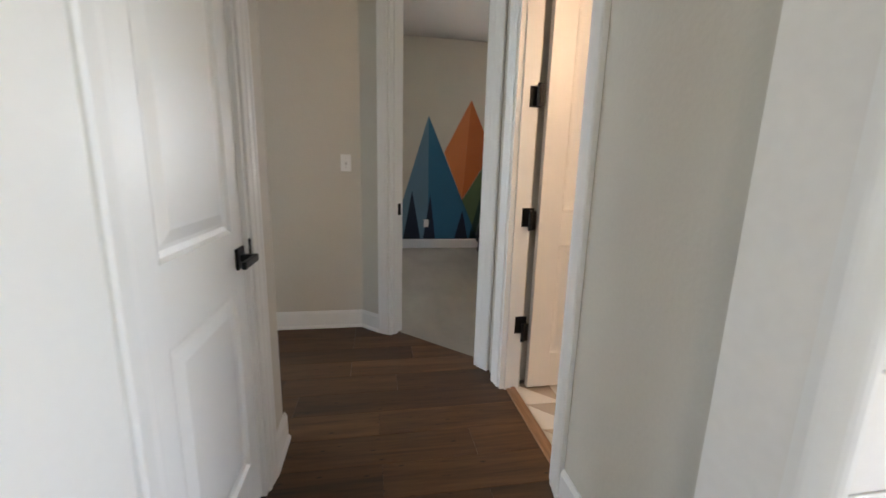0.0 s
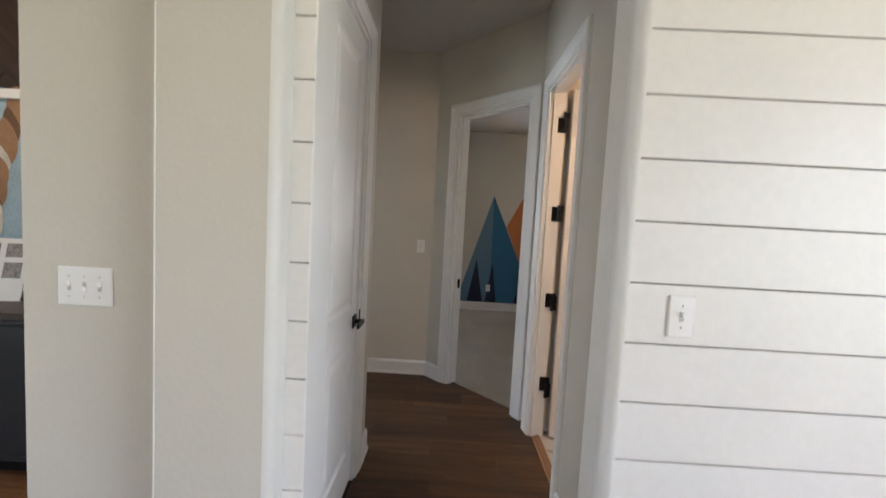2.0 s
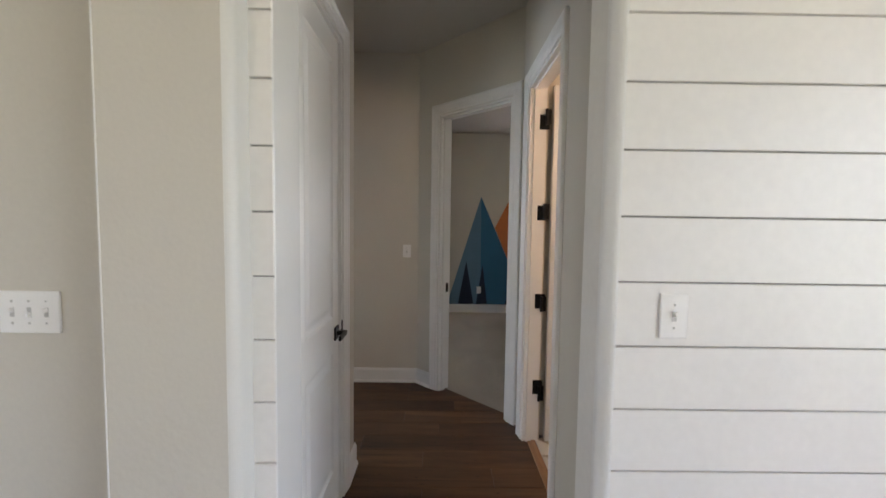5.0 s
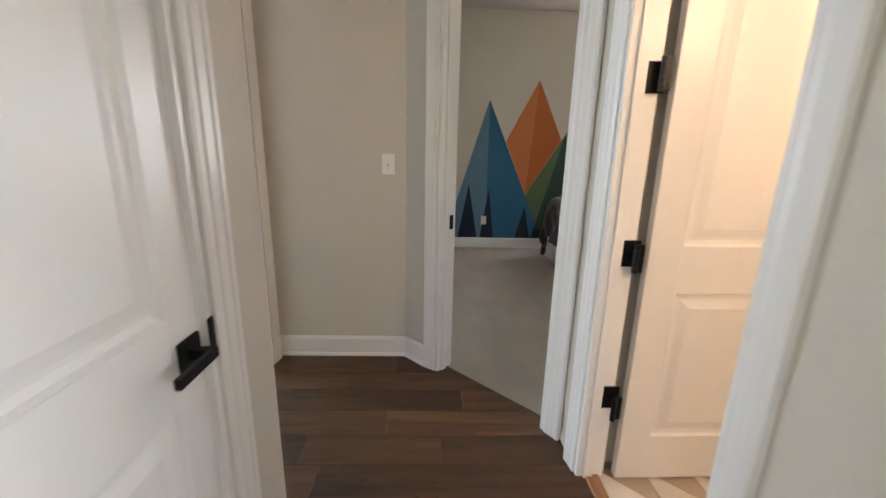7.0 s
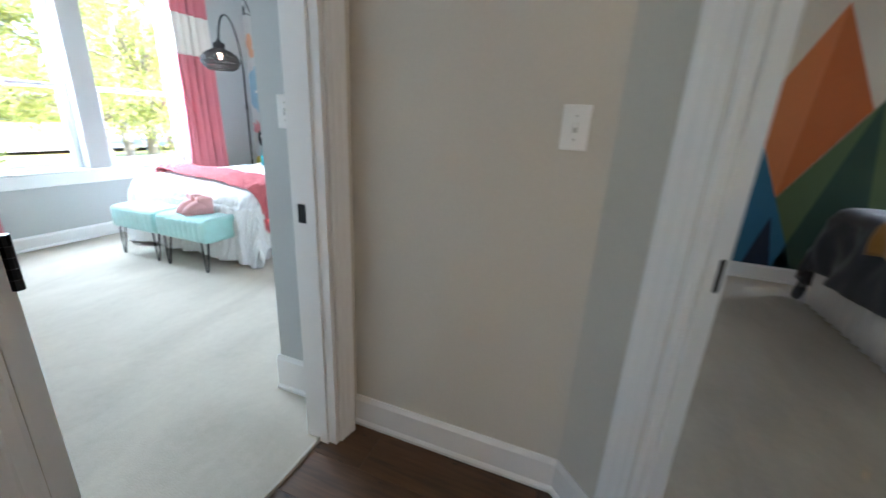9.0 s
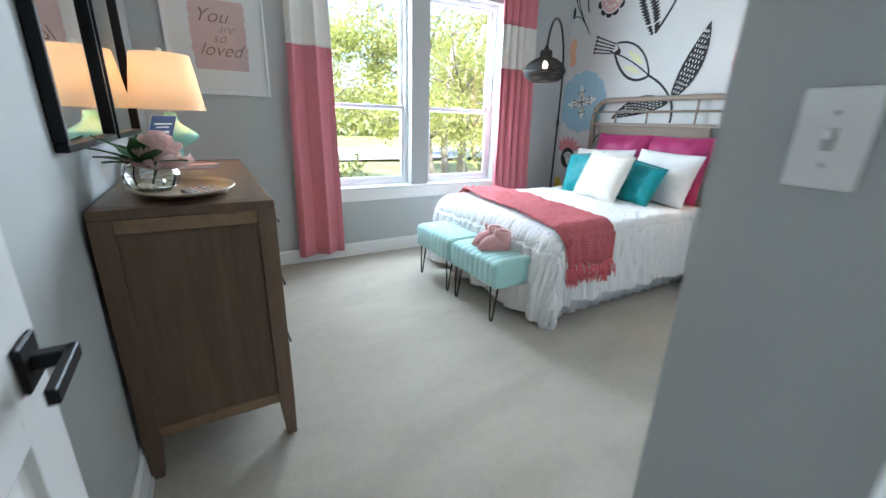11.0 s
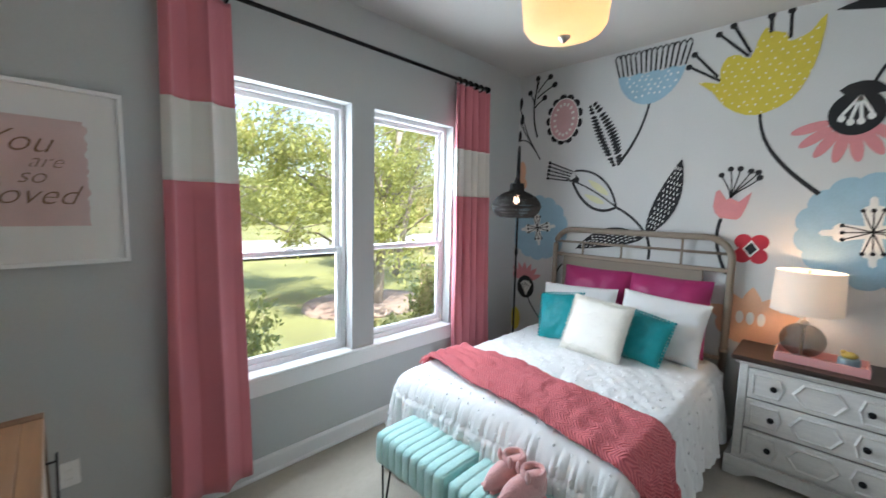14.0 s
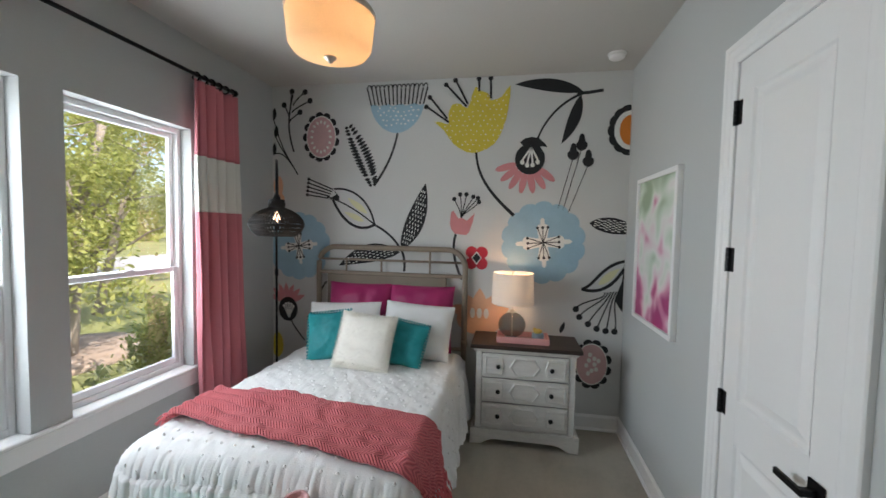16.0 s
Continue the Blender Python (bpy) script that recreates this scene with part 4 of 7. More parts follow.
# headboard in its own frame
hb = part("headboard", G().rbox(-0.56, 0.922, 0.62, 0.54, 0.95, 1.235, 0.008), M_TAUPECLOTH, bed, "taupe linen panel of the headboard")
R = 0.16
XL, XR, HT, HY = -0.645, 0.70, 1.475, 0.935
top = [(XL, HY, 0.0), (XL, HY, HT - R)] + [(XL + R + R * math.cos(radians(a)), HY, HT - R + R * math.sin(radians(a))) for a in range(170, 85, -10)]
top += [(XR - R + R * math.cos(radians(a)), HY, HT - R + R * math.sin(radians(a))) for a in range(90, -5, -10)] + [(XR, HY, 0.0)]
part("outer_tube", G().tube(top, 0.024, 14), M_TAUPE, hb, "taupe metal tube frame", True)
part("cross_bar", G().tube([(XL, HY, 1.365), (XR, HY, 1.365)], 0.010, 8), M_TAUPE, hb, smooth=True)
part("panel_rail", G().rbox(XL, HY - 0.014, 1.232, XR, HY + 0.014, 1.262, 0.006), M_TAUPE, hb)
part("lower_rail", G().rbox(XL, HY - 0.014, 0.60, XR, HY + 0.014, 0.63, 0.006), M_TAUPE, hb)
for x in (-0.38, -0.05, 0.39):
    part("upright", G().tube([(x, HY, 1.255), (x, HY, 1.365 if x != 0.39 else 1.46)], 0.009, 8).ball((x, HY, 1.365), 0.016), M_TAUPE, hb, smooth=True)
for x in (XL, XR):
    part("collar", G().lathe([(0.027, 0.66), (0.03, 0.68), (0.027, 0.70)], x, HY, 14), M_TAUPE, hb, smooth=True)


def pillow(name, m, w, h, t, material, label, poms=None, fur=False, seedv=0):
    """A stuffed cushion, pinched at its corners; local x wide, z high, y thick."""
    root = thing(name, label, "pillow", m)
    soft = 0.35 if fur else 1.0

    def face(s):
        def fn(u, v):
            a, b = 2 * u - 1, 2 * v - 1
            k = (max(0, 1 - abs(a) ** 2.6) * max(0, 1 - abs(b) ** 2.6)) ** 0.55
            pin = 1 - 0.045 * (b * b) * (1 - a * a)
            pinz = 1 - 0.045 * (a * a) * (1 - b * b)
            wob = 0.020 * noise.noise((a * 2.5 + seedv, b * 2.5, s * 3.0)) * k * soft + 0.008 * noise.noise((a * 6, b * 6 + seedv, s)) * k * soft
            return (a * w / 2 * pinz, s * (t / 2 * k + wob), h / 2 + b * h / 2 * pin)
        return fn
    g = G().grid(face(-1), 26, 26).grid(face(1), 26, 26)
    g.f[len(g.f) // 2:] = [f[::-1] for f in g.f[len(g.f) // 2:]]
    part("cover", g, material, root, smooth=True)
    if poms is not None:
        q = G()
        n = 15
        for k in range(n):
            for a, b in ((-1, 2 * k / n - 1), (1, 1 - 2 * k / n), (2 * k / n - 1, -1), (1 - 2 * k / n, 1)):
                q.ball((a * w / 2 * 1.015, 0, h / 2 + b * h / 2 * 1.015), 0.010, 0, 6, 4)
        part("pompom_trim", q, poms, root, "small teal pompom fringe")
    if fur:
        q, rr = G(), random.Random(7)
        for s in (-1, 1):
            fn = face(s)
            for k in range(9000 if s < 0 else 1200):
                u, v = rr.random(), rr.random()
                if max(abs(2 * u - 1), abs(2 * v - 1)) < 0.78 and rr.random() < 0.85:
                    continue
                p = Vector(fn(u, v))
                d = Vector((rr.uniform(-1, 1) + 0.8 * (2 * u - 1), s * 0.9, rr.uniform(-1.2, 0.4) + 0.5 * (2 * v - 1))).normalized() * rr.uniform(0.010, 0.026)
                sd = Vector((rr.uniform(-1, 1), rr.uniform(-.3, .3), rr.uniform(-1, 1))).normalized() * 0.0012
                q.add([p - sd, p + sd, p + d], [(0, 1, 2)])
        tagged(part("fur", q, material, root), kind="stuff")
    return root


PT = BZ + 0.02
pillow("pillow", pose(-3.35, 5.80, PT, -14, 0, 1), 0.58, 0.56, 0.17, M_MAGENTA, "magenta satin pillow against the headboard", seedv=1)
pillow("pillow", pose(-2.80, 5.80, PT, -14, 0, -2), 0.58, 0.56, 0.17, M_MAGENTA, "magenta satin pillow against the headboard", seedv=2)
pillow("pillow", pose(-3.40, 5.63, PT, -20, -2, 5), 0.62, 0.42, 0.17, M_WHITECLOTH, "white cotton pillow propped on the bed", seedv=3)
pillow("pillow", pose(-2.80, 5.62, PT, -20, 2, -6), 0.60, 0.44, 0.17, M_WHITECLOTH, "white cotton pillow propped on the bed", seedv=4)
pillow("pillow", pose(-3.42, 5.44, PT - 0.005, -22, -7, 8), 0.35, 0.38, 0.13, M_TEAL, "teal velvet square cushion with pompom edge", M_TEAL, seedv=5)
pillow("pillow", pose(-2.86, 5.43, PT - 0.005, -22, 8, -8), 0.33, 0.34, 0.12, M_TEAL, "teal velvet square cushion with pompom edge", M_TEAL, seedv=6)
pillow("pillow", pose(-3.11, 5.27, PT - 0.01, -24, 3, -3), 0.45, 0.43, 0.15, M_FUR, "cream fluffy fur cushion in front of the pillows", fur=True, seedv=7)

# throw across the foot of the bed
throw = thing("throw_blanket", "coral woven herringbone throw with fringe across the bed", "blanket", pose(BCX, BCY, 0))
TW, TS0, TS1 = 0.52, -HW - 0.04, HW + 0.24


def throw_at(u, v):
    s = TS0 + u * (TS1 - TS0)
    w = TW * (1 - 0.12 * math.sin(u * 3.1)) * (0.72 + 0.28 * min(1, u * 3))
    py = -HL + 0.10 + 0.13 * (1 - u) + v * w - 0.10 * u + 0.02 * noise.noise((u * 5, 1, v))
    p = drape(s, max(py, -HL + 0.01), 1, 1, 0, 0.024)
    fold = 0.034 * math.sin(v * 15 + u * 9) * max(0, 1 - u * 2.4) + 0.016 * noise.noise((s * 7, v * 5, 9)) + 0.009 * noise.noise((s * 22, v * 9, 3))
    off = 0.0
    if s > HW:
        off = 0.02
    return (p[0] + off, p[1], p[2] + abs(fold) + (0.012 if s < HW else 0))


part("cloth", G().grid(throw_at, 170, 44, 0, lambda u, v: (u * 1.75, v * 0.42)), M_THROW, throw, "coral herringbone weave", True, 0.008)
fg, rr = G(), random.Random(11)
for k in range(40):
    v = (k + 0.5) / 40
    p = Vector(throw_at(1.0, v))
    for q in range(3):
        e = p + Vector((0.02 + rr.uniform(-.02, .03), rr.uniform(-.025, .025), -0.085 - rr.uniform(0, .035)))
        fg.tube([p, (p + e) / 2 + Vector((0.012, rr.uniform(-.012, .012), 0.0)), e], 0.0045, 5, 0, 0.003)
    p = Vector(throw_at(0.0, v))
    for q in range(2):
        e = p + Vector((-0.05 - rr.uniform(0, .03), rr.uniform(-.03, .03), -0.025 - rr.uniform(0, .04)))
        fg.tube([p, (p + e) / 2 + Vector((0, 0, 0.014)), e], 0.0045, 5, 0, 0.003)
tagged(part("fringe", fg, M_CORAL, throw, "twisted coral fringe", True), kind="stuff")


# two hairpin benches
def bench(m):
    root = thing("bench", "mint velvet channel-tufted bench on black hairpin legs", "bench", m, "benches at the foot of the bed")
    w, d, z0, z1, n = 0.50, 0.36, 0.235, 0.425, 9

    def sect(u, v):
        s = u * 2 - 1
        ch = abs(math.sin(math.pi * n * u)) ** 0.25
        bulge = 0.010 * (ch - 1)
        a = v * 2 * math.pi
        ca, sa = math.cos(a), math.sin(a)
        e = 0.32
        y = math.copysign(abs(ca) ** e, ca) * (d / 2 + bulge)
        z = (z0 + z1) / 2 + math.copysign(abs(sa) ** e, sa) * ((z1 - z0) / 2 + bulge)
        return (s * w / 2, y * (1 - 0.03 * (abs(s) > 0.985)), (z0 + z1) / 2 + (z - (z0 + z1) / 2) * (1 - 0.06 * (abs(s) > 0.985)))
    g = G().grid(sect, 126, 44)
    part("seat", g, M_MINT, root, "mint velvet channelled cushion", True)
    part("seat_side", G().rbox(-w / 2 - 0.006, -d / 2 + 0.012, z0 + 0.012, -w / 2 + 0.012, d / 2 - 0.012, z1 - 0.012, 0.01, 2), M_MINT, root)
    part("seat_side", G().rbox(w / 2 - 0.012, -d / 2 + 0.012, z0 + 0.012, w / 2 + 0.006, d / 2 - 0.012, z1 - 0.012, 0.01, 2), M_MINT, root)
    for sx in (-1, 1):
        for sy in (-1, 1):
            x, y = sx * (w / 2 - 0.045), sy * (d / 2 - 0.045)
            tx, ty = x + sx * 0.005, y + sy * 0.012
            pts = [(x - 0.038, y, z0 + 0.01), (tx - 0.012, ty, 0.02), (tx - 0.006, ty, 0.008), (tx + 0.006, ty, 0.008), (tx + 0.012, ty, 0.02), (x + 0.038, y, z0 + 0.01)]
            part("leg", G().tube(pts, 0.0058, 7), M_BLACK, root, "black hairpin leg", True)
    return root


b1 = bench(pose(-3.36, 3.985, 0))
b2 = copy_thing(b1, pose(-2.815, 3.985, 0))


def slipper(m):
    root = thing("slipper", "fluffy pink bootie slipper with ears on the bench", "slipper", m, "pair of slippers")
    mt = mat("pink_fleece", (0.70, 0.37, 0.35), 0.95, var=0.12, scale=30, fine=300, bump=1.0, bscale=120, sheen=0.6)

    def shp(u, v):
        a = u * 2 * math.pi
        s = v
        y = -0.115 + 0.21 * s
        hw = 0.053 * (math.sin(math.pi * min(1, 0.002 + s * 0.86)) ** 0.5)
        ht = (0.040 + 0.026 * min(1, s * 1.6)) * (math.sin(math.pi * min(0.5, 0.03 + s * 1.4)) ** 0.5)
        return (hw * math.cos(a), y, max(0.004, ht * 0.75 + ht * math.sin(a) * 0.95))
    part("foot", G().grid(shp, 22, 16), mt, root, smooth=True)
    part("collar", G().lathe([(0.046, 0.03), (0.05, 0.07), (0.052, 0.115), (0.046, 0.128), (0.036, 0.122), (0.035, 0.06)], 0, 0.045, 20, sy=1.12, cap=False), mt, root, smooth=True)
    part("sole", G().rbox(-0.042, -0.105, 0.0, 0.042, 0.095, 0.012, 0.005), mt, root)
    for sx in (-1, 1):
        part("ear", G().ball((sx * 0.036, -0.005, 0.118), 0.024, 0, 8, 6, (0.7, 0.4, 1.2)), mt, root, smooth=True)
    return root


s1 = slipper(pose(-2.885, 3.99, 0.425, 0, 0, -16))
s2 = copy_thing(s1, pose(-2.775, 3.965, 0.425, 0, 0, -24))

# nightstand
ns = thing("nightstand", "distressed white three-drawer nightstand with dark wooden top", "nightstand", pose(-1.915, 5.785, 0) @ Matrix.Diagonal((0.985, 1.0, 1.02, 1.0)))
part("top", G().rbox(-0.42, -0.215, 0.735, 0.42, 0.20, 0.765, 0.005), M_DARKWOOD, ns, "dark brown wooden top")
part("cornice", G().rbox(-0.395, -0.20, 0.715, 0.395, 0.20, 0.736, 0.006), M_NIGHT, ns)
part("body", G().rbox(-0.37, -0.175, 0.10, 0.37, 0.195, 0.716, 0.004), M_NIGHT, ns)
for sx in (-1, 1):
    part("stile", G().rbox(sx * 0.352 - 0.022, -0.189, 0.12, sx * 0.352 + 0.022, -0.17, 0.716, 0.004), M_NIGHT, ns)
pl = []
for s in range(21):
    x = -0.41 + 0.82 * s / 20
    pl.append((x, 0.005 if abs(x) > 0.31 else 0.052 - 0.03 * max(0, (abs(x) - 0.24) / 0.07)))
g = G()
n = len(pl)
g.add([(x, y, z) for y in (-0.205, -0.18) for x, z in pl] + [(x, y, 0.125) for y in (-0.205, -0.18) for x, z in pl],
      [(i, i + 1, 2 * n + i + 1, 2 * n + i) for i in range(n - 1)] + [(n + i, 3 * n + i, 3 * n + i + 1, n + i + 1) for i in range(n - 1)] + [(i, n + i, n + i + 1, i + 1) for i in range(n - 1)] + [(2 * n + i, 2 * n + i + 1, 3 * n + i + 1, 3 * n + i) for i in range(n - 1)] + [(0, 2 * n, 3 * n, n), (n - 1, 2 * n - 1, 4 * n - 1, 3 * n - 1)])
part("plinth", g, M_NIGHT, ns, "scalloped plinth")
for sx in (-1, 1):
    part("plinth_side", G().rbox(sx * 0.395 - 0.012, -0.181, 0.0, sx * 0.395 + 0.012, 0.195, 0.125, 0.003), M_NIGHT, ns)
M_NGROOVE = mat("drawer_gap", (0.10, 0.09, 0.08), 0.8)
for k in range(3):
    z0, z1 = 0.145 + k * 0.188, 0.145 + k * 0.188 + 0.175
    dr = part("drawer", G().rbox(-0.325, -0.196, z0, 0.325, -0.172, z1, 0.003), M_NIGHT, ns)
    zc = (z0 + z1) / 2
    part("drawer_gap", G().box(-0.3285, -0.1765, z0 - 0.0035, 0.3285, -0.1745, z1 + 0.0035), M_NGROOVE, dr)
    gm = G()
    for x0, x1 in ((-0.305, -0.15), (-0.12, 0.12), (0.15, 0.305)):
        c, w, h = (x0 + x1) / 2, (x1 - x0) / 2, 0.066
        hx = [(-w, 0), (-w * 0.62, h), (w * 0.62, h), (w, 0), (w * 0.62, -h), (-w * 0.62, -h)] if abs(c) < 0.01 else [(-w, h), (w * 0.75, h), (w, 0), (w * 0.75, -h), (-w, -h), (-w, 0)]
        if c > 0.01:
            hx = [(-a, b) for a, b in hx][::-1]
        for sc0, sc1, y0, y1 in ((1.0, 0.9, -0.196, -0.206), (0.9, 0.8, -0.206, -0.199)):
            vs = [(c + a * sc0, y0, zc + b * sc0) for a, b in hx] + [(c + a * sc1, y1, zc + b * sc1) for a, b in hx]
            gm.add(vs, [(i, (i + 1) % 6, 6 + (i + 1) % 6, 6 + i) for i in range(6)])
        gm.add([(c + a * 0.8, -0.199, zc + b * 0.8) for a, b in hx], [tuple(range(6))])
    part("moulding", gm, M_NIGHT, dr, "raised geometric moulding")
    for x in (-0.2, 0.2):
        part("knob", G().lathe([(0.008, 0), (0.008, 0.012), (0.017, 0.017), (0.017, 0.024), (0.010, 0.028)], n=14).move(pose(x, -0.199, zc, 90)), M_BLACK, dr, "round black knob", True)
tray = thing("tray", "pale pink rectangular tray on the nightstand", "tray", pose(-1.935, 5.755, 0.781))
part("base", G().rbox(-0.20, -0.10, 0, 0.20, 0.10, 0.008, 0.002), mat("pink_lacquer", (0.72, 0.36, 0.34), 0.35, var=0.04), tray)
for q in ((-0.20, -0.10, 0.20, -0.092), (-0.20, 0.092, 0.20, 0.10), (-0.20, -0.092, -0.192, 0.092), (0.192, -0.092, 0.20, 0.092)):
    part("rim", G().rbox(q[0], q[1], 0.008, q[2], q[3], 0.05, 0.002), bpy.data.materials["pink_lacquer"], tray)
M_SHADE = shade_mat("linen_shade", (0.78, 0.74, 0.68), 0.10)
M_SMOKE = glass_mat("smoky_glass", (0.50, 0.51, 0.51), 0.03)
nl = thing("table_lamp", "lit table lamp with smoky glass globe and white drum shade", "lamp", pose(-2.02, 5.77, 0.79))
part("foot", G().lathe([(0.06, 0), (0.06, 0.008), (0.03, 0.014)], n=24), M_CHROME, nl, smooth=True)
part("globe", G().lathe([(0.03 + 0.0, 0.012)] + [(max(0.02, 0.108 * math.sin(radians(a))), 0.112 - 0.100 * math.cos(radians(a))) for a in range(25, 170, 12)], n=28, cap=False), M_SMOKE, nl, "smoky grey glass globe", True)
part("stem", G().lathe([(0.007, 0.01), (0.007, 0.20), (0.018, 0.205), (0.018, 0.225), (0.006, 0.235), (0.006, 0.52)], n=12), M_CHROME, nl)
part("shade", G().lathe([(0.166, 0.285), (0.158, 0.528)], n=40, cap=False), M_SHADE, nl, "white drum shade glowing from inside", True)
part("finial", G().ball((0, 0, 0.527), 0.010), M_CHROME, nl)
part("bulb", G().ball((0, 0, 0.37), 0.03), glow("warm_bulb", (1.0, 0.66, 0.36), 0.8), nl, "glowing bulb", True)
lamp("nightstand_lamp", "POINT", pose(-2.02, 5.77, 0.79 + 0.425), 1.45, (1.0, 0.62, 0.33), 0.035)
pot = thing("jar", "small blue-grey jar with a yellow bird lid on the tray", "jar", pose(-1.82, 5.72, 0.789))
part("pot", G().lathe([(0.042, 0), (0.047, 0.02), (0.047, 0.065), (0.043, 0.07)], n=20), mat("blue_grey_glaze", (0.16, 0.24, 0.28), 0.35, var=0.08), pot, smooth=True)
part("lid", G().ball((0, 0, 0.085), 0.03, 0, 10, 6, (1.2, 0.8, 0.7)).ball((-0.025, 0, 0.098), 0.014), mat("ochre_glaze", (0.52, 0.36, 0.07), 0.5), pot, "yellow bird-shaped lid", True)

# dresser along the south wall
DX0, DX1, DY0, DY1, DZ = -3.70, -2.215, 2.085, 2.572, 0.955
dr = thing("dresser", "grey-brown wooden dresser with long black bar pulls", "dresser", pose((DX0 + DX1) / 2, (DY0 + DY1) / 2, 0))
hw, hd = (DX1 - DX0) / 2, (DY1 - DY0) / 2
part("top", G().rbox(-hw + 0.05, -hd, DZ - 0.022, hw - 0.05, hd - 0.0505, DZ, 0.001), M_DRESS, dr)
part("front_edge", G().rbox(-hw + 0.05, hd - 0.05, DZ - 0.03, hw - 0.05, hd, DZ, 0.003), M_DRESS, dr)
for sx in (-1, 1):
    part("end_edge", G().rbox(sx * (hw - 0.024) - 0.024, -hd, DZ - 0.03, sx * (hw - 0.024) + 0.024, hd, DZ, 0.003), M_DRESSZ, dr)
    for sy in (-1, 1):
        x, y = sx * (hw - 0.027), sy * (hd - 0.027)
        g = G()
        vs = [(x + a * 0.027, y + b * 0.027, DZ - 0.031) for a, b in ((-1, -1), (1, -1), (1, 1), (-1, 1))] + [(x + a * 0.027, y + b * 0.027, 0.16) for a, b in ((-1, -1), (1, -1), (1, 1), (-1, 1))] + [(x + sx * 0.006 + a * 0.018, y + sy * 0.006 + b * 0.018, 0.0) for a, b in ((-1, -1), (1, -1), (1, 1), (-1, 1))]
        g.add(vs, [(i, (i + 1) % 4, 4 + (i + 1) % 4, 4 + i) for i in range(4)] + [(4 + i, 4 + (i + 1) % 4, 8 + (i + 1) % 4, 8 + i) for i in range(4)] + [(0, 3, 2, 1), (8, 9, 10, 11)])
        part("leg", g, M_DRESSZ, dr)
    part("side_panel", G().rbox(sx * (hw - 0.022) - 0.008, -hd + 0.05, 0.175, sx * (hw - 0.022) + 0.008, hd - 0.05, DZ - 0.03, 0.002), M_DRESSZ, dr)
    part("side_rail", G().rbox(sx * (hw - 0.016) - 0.010, -hd + 0.05, 0.16, sx * (hw - 0.016) + 0.010, hd - 0.05, 0.20, 0.002), M_DRESS, dr)
    part("side_rail", G().rbox(sx * (hw - 0.016) - 0.010, -hd + 0.05, DZ - 0.075, sx * (hw - 0.016) + 0.010, hd - 0.05, DZ - 0.031, 0.002), M_DRESS, dr)
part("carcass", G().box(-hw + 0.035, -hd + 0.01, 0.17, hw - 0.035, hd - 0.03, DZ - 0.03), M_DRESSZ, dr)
M_DFRONT = wood("pale_drawer_front", (0.16, 0.11, 0.075), (0.36, 0.27, 0.19), 0.45, "X", 0.9)
for i in range(3):
    for j in range(3):
        w = (2 * hw - 0.12) / 3
        x0, z0 = -hw + 0.06 + i * w, 0.185 + j * 0.25
        d = part("drawer", G().rbox(x0 + 0.006, hd - 0.03, z0 + 0.006, x0 + w - 0.006, hd - 0.006, z0 + 0.24, 0.003), M_DFRONT, dr)
        zc = z0 + 0.17
        h = part("pull", G().rbox(x0 + 0.05, hd + 0.018, zc - 0.004, x0 + w - 0.05, hd + 0.025, zc + 0.004, 0.0015), M_BLACK, d, "long black bar pull")
        for xp in (x0 + 0.10, x0 + w - 0.10):
            part("post", G().tube([(xp, hd - 0.008, zc), (xp, hd + 0.020, zc)], 0.0035, 8), M_BLACK, dr)
for x0, x1 in ((-2.86, -2.17), (-3.62, -2.92)):
    mr = thing("mirror", "rectangular wall mirror in a thin black metal frame", "mirror", pose((x0 + x1) / 2, 2.072, 1.62), "mirrors over the dresser")
    w, h = (x1 - x0) / 2, 0.505
    g = G()
    for q in ((-w, -h, w, -h + 0.022), (-w, h - 0.022, w, h), (-w, -h + 0.022, -w + 0.022, h - 0.022), (w - 0.022, -h + 0.022, w, h - 0.022)):
        g.rbox(q[0], 0.0, q[1], q[2], 0.03, q[3], 0.003)
    part("frame", g, M_BLACK, mr, "thin black metal frame")
    part("glass", G().box(-w + 0.02, 0.004, -h + 0.02, w - 0.02, 0.010, h - 0.02), M_MIRROR, mr, "mirror glass")
M_MINTG = mat("mint_glass", (0.34, 0.70, 0.56), 0.12, var=0.06, scale=8, spec=0.7)
ml = thing("table_lamp", "lit mint green glass table lamp with cream cone shade", "lamp", pose(-3.54, 2.25, DZ))
part("foot", G().lathe([(0.078, 0), (0.078, 0.008), (0.03, 0.014)], n=28), mat("clear_acrylic", (0.58, 0.66, 0.62), 0.08, spec=0.8), ml, "clear round foot")
part("body", G().lathe([(0.036, 0.010), (0.042, 0.03), (0.035, 0.06), (0.04, 0.085), (0.075, 0.105), (0.115, 0.128), (0.125, 0.15), (0.115, 0.17), (0.075, 0.195), (0.045, 0.215), (0.034, 0.24), (0.03, 0.27)], n=36), M_MINTG, ml, "mint green glass body", True)
part("shade", G().lathe([(0.178, 0.285), (0.135, 0.56)], n=44, cap=False), shade_mat("cream_shade", (0.86, 0.70, 0.50), 0.20), ml, "cream cone shade glowing from inside", True)
part("stem", G().lathe([(0.006, 0.26), (0.006, 0.56)], n=10), M_CHROME, ml)
part("finial", G().ball((0, 0, 0.58), 0.014), M_PLAST, ml)
part("bulb", G().ball((0, 0, 0.39), 0.03), bpy.data.materials["warm_bulb"], ml, "glowing bulb")
lamp("dresser_lamp", "POINT", pose(-3.54, 2.25, DZ + 0.445), 0.9, (1.0, 0.62, 0.33), 0.035)
dt = thing("tray", "oval hammered silver tray on the dresser", "tray", pose(-2.435, 2.315, DZ))
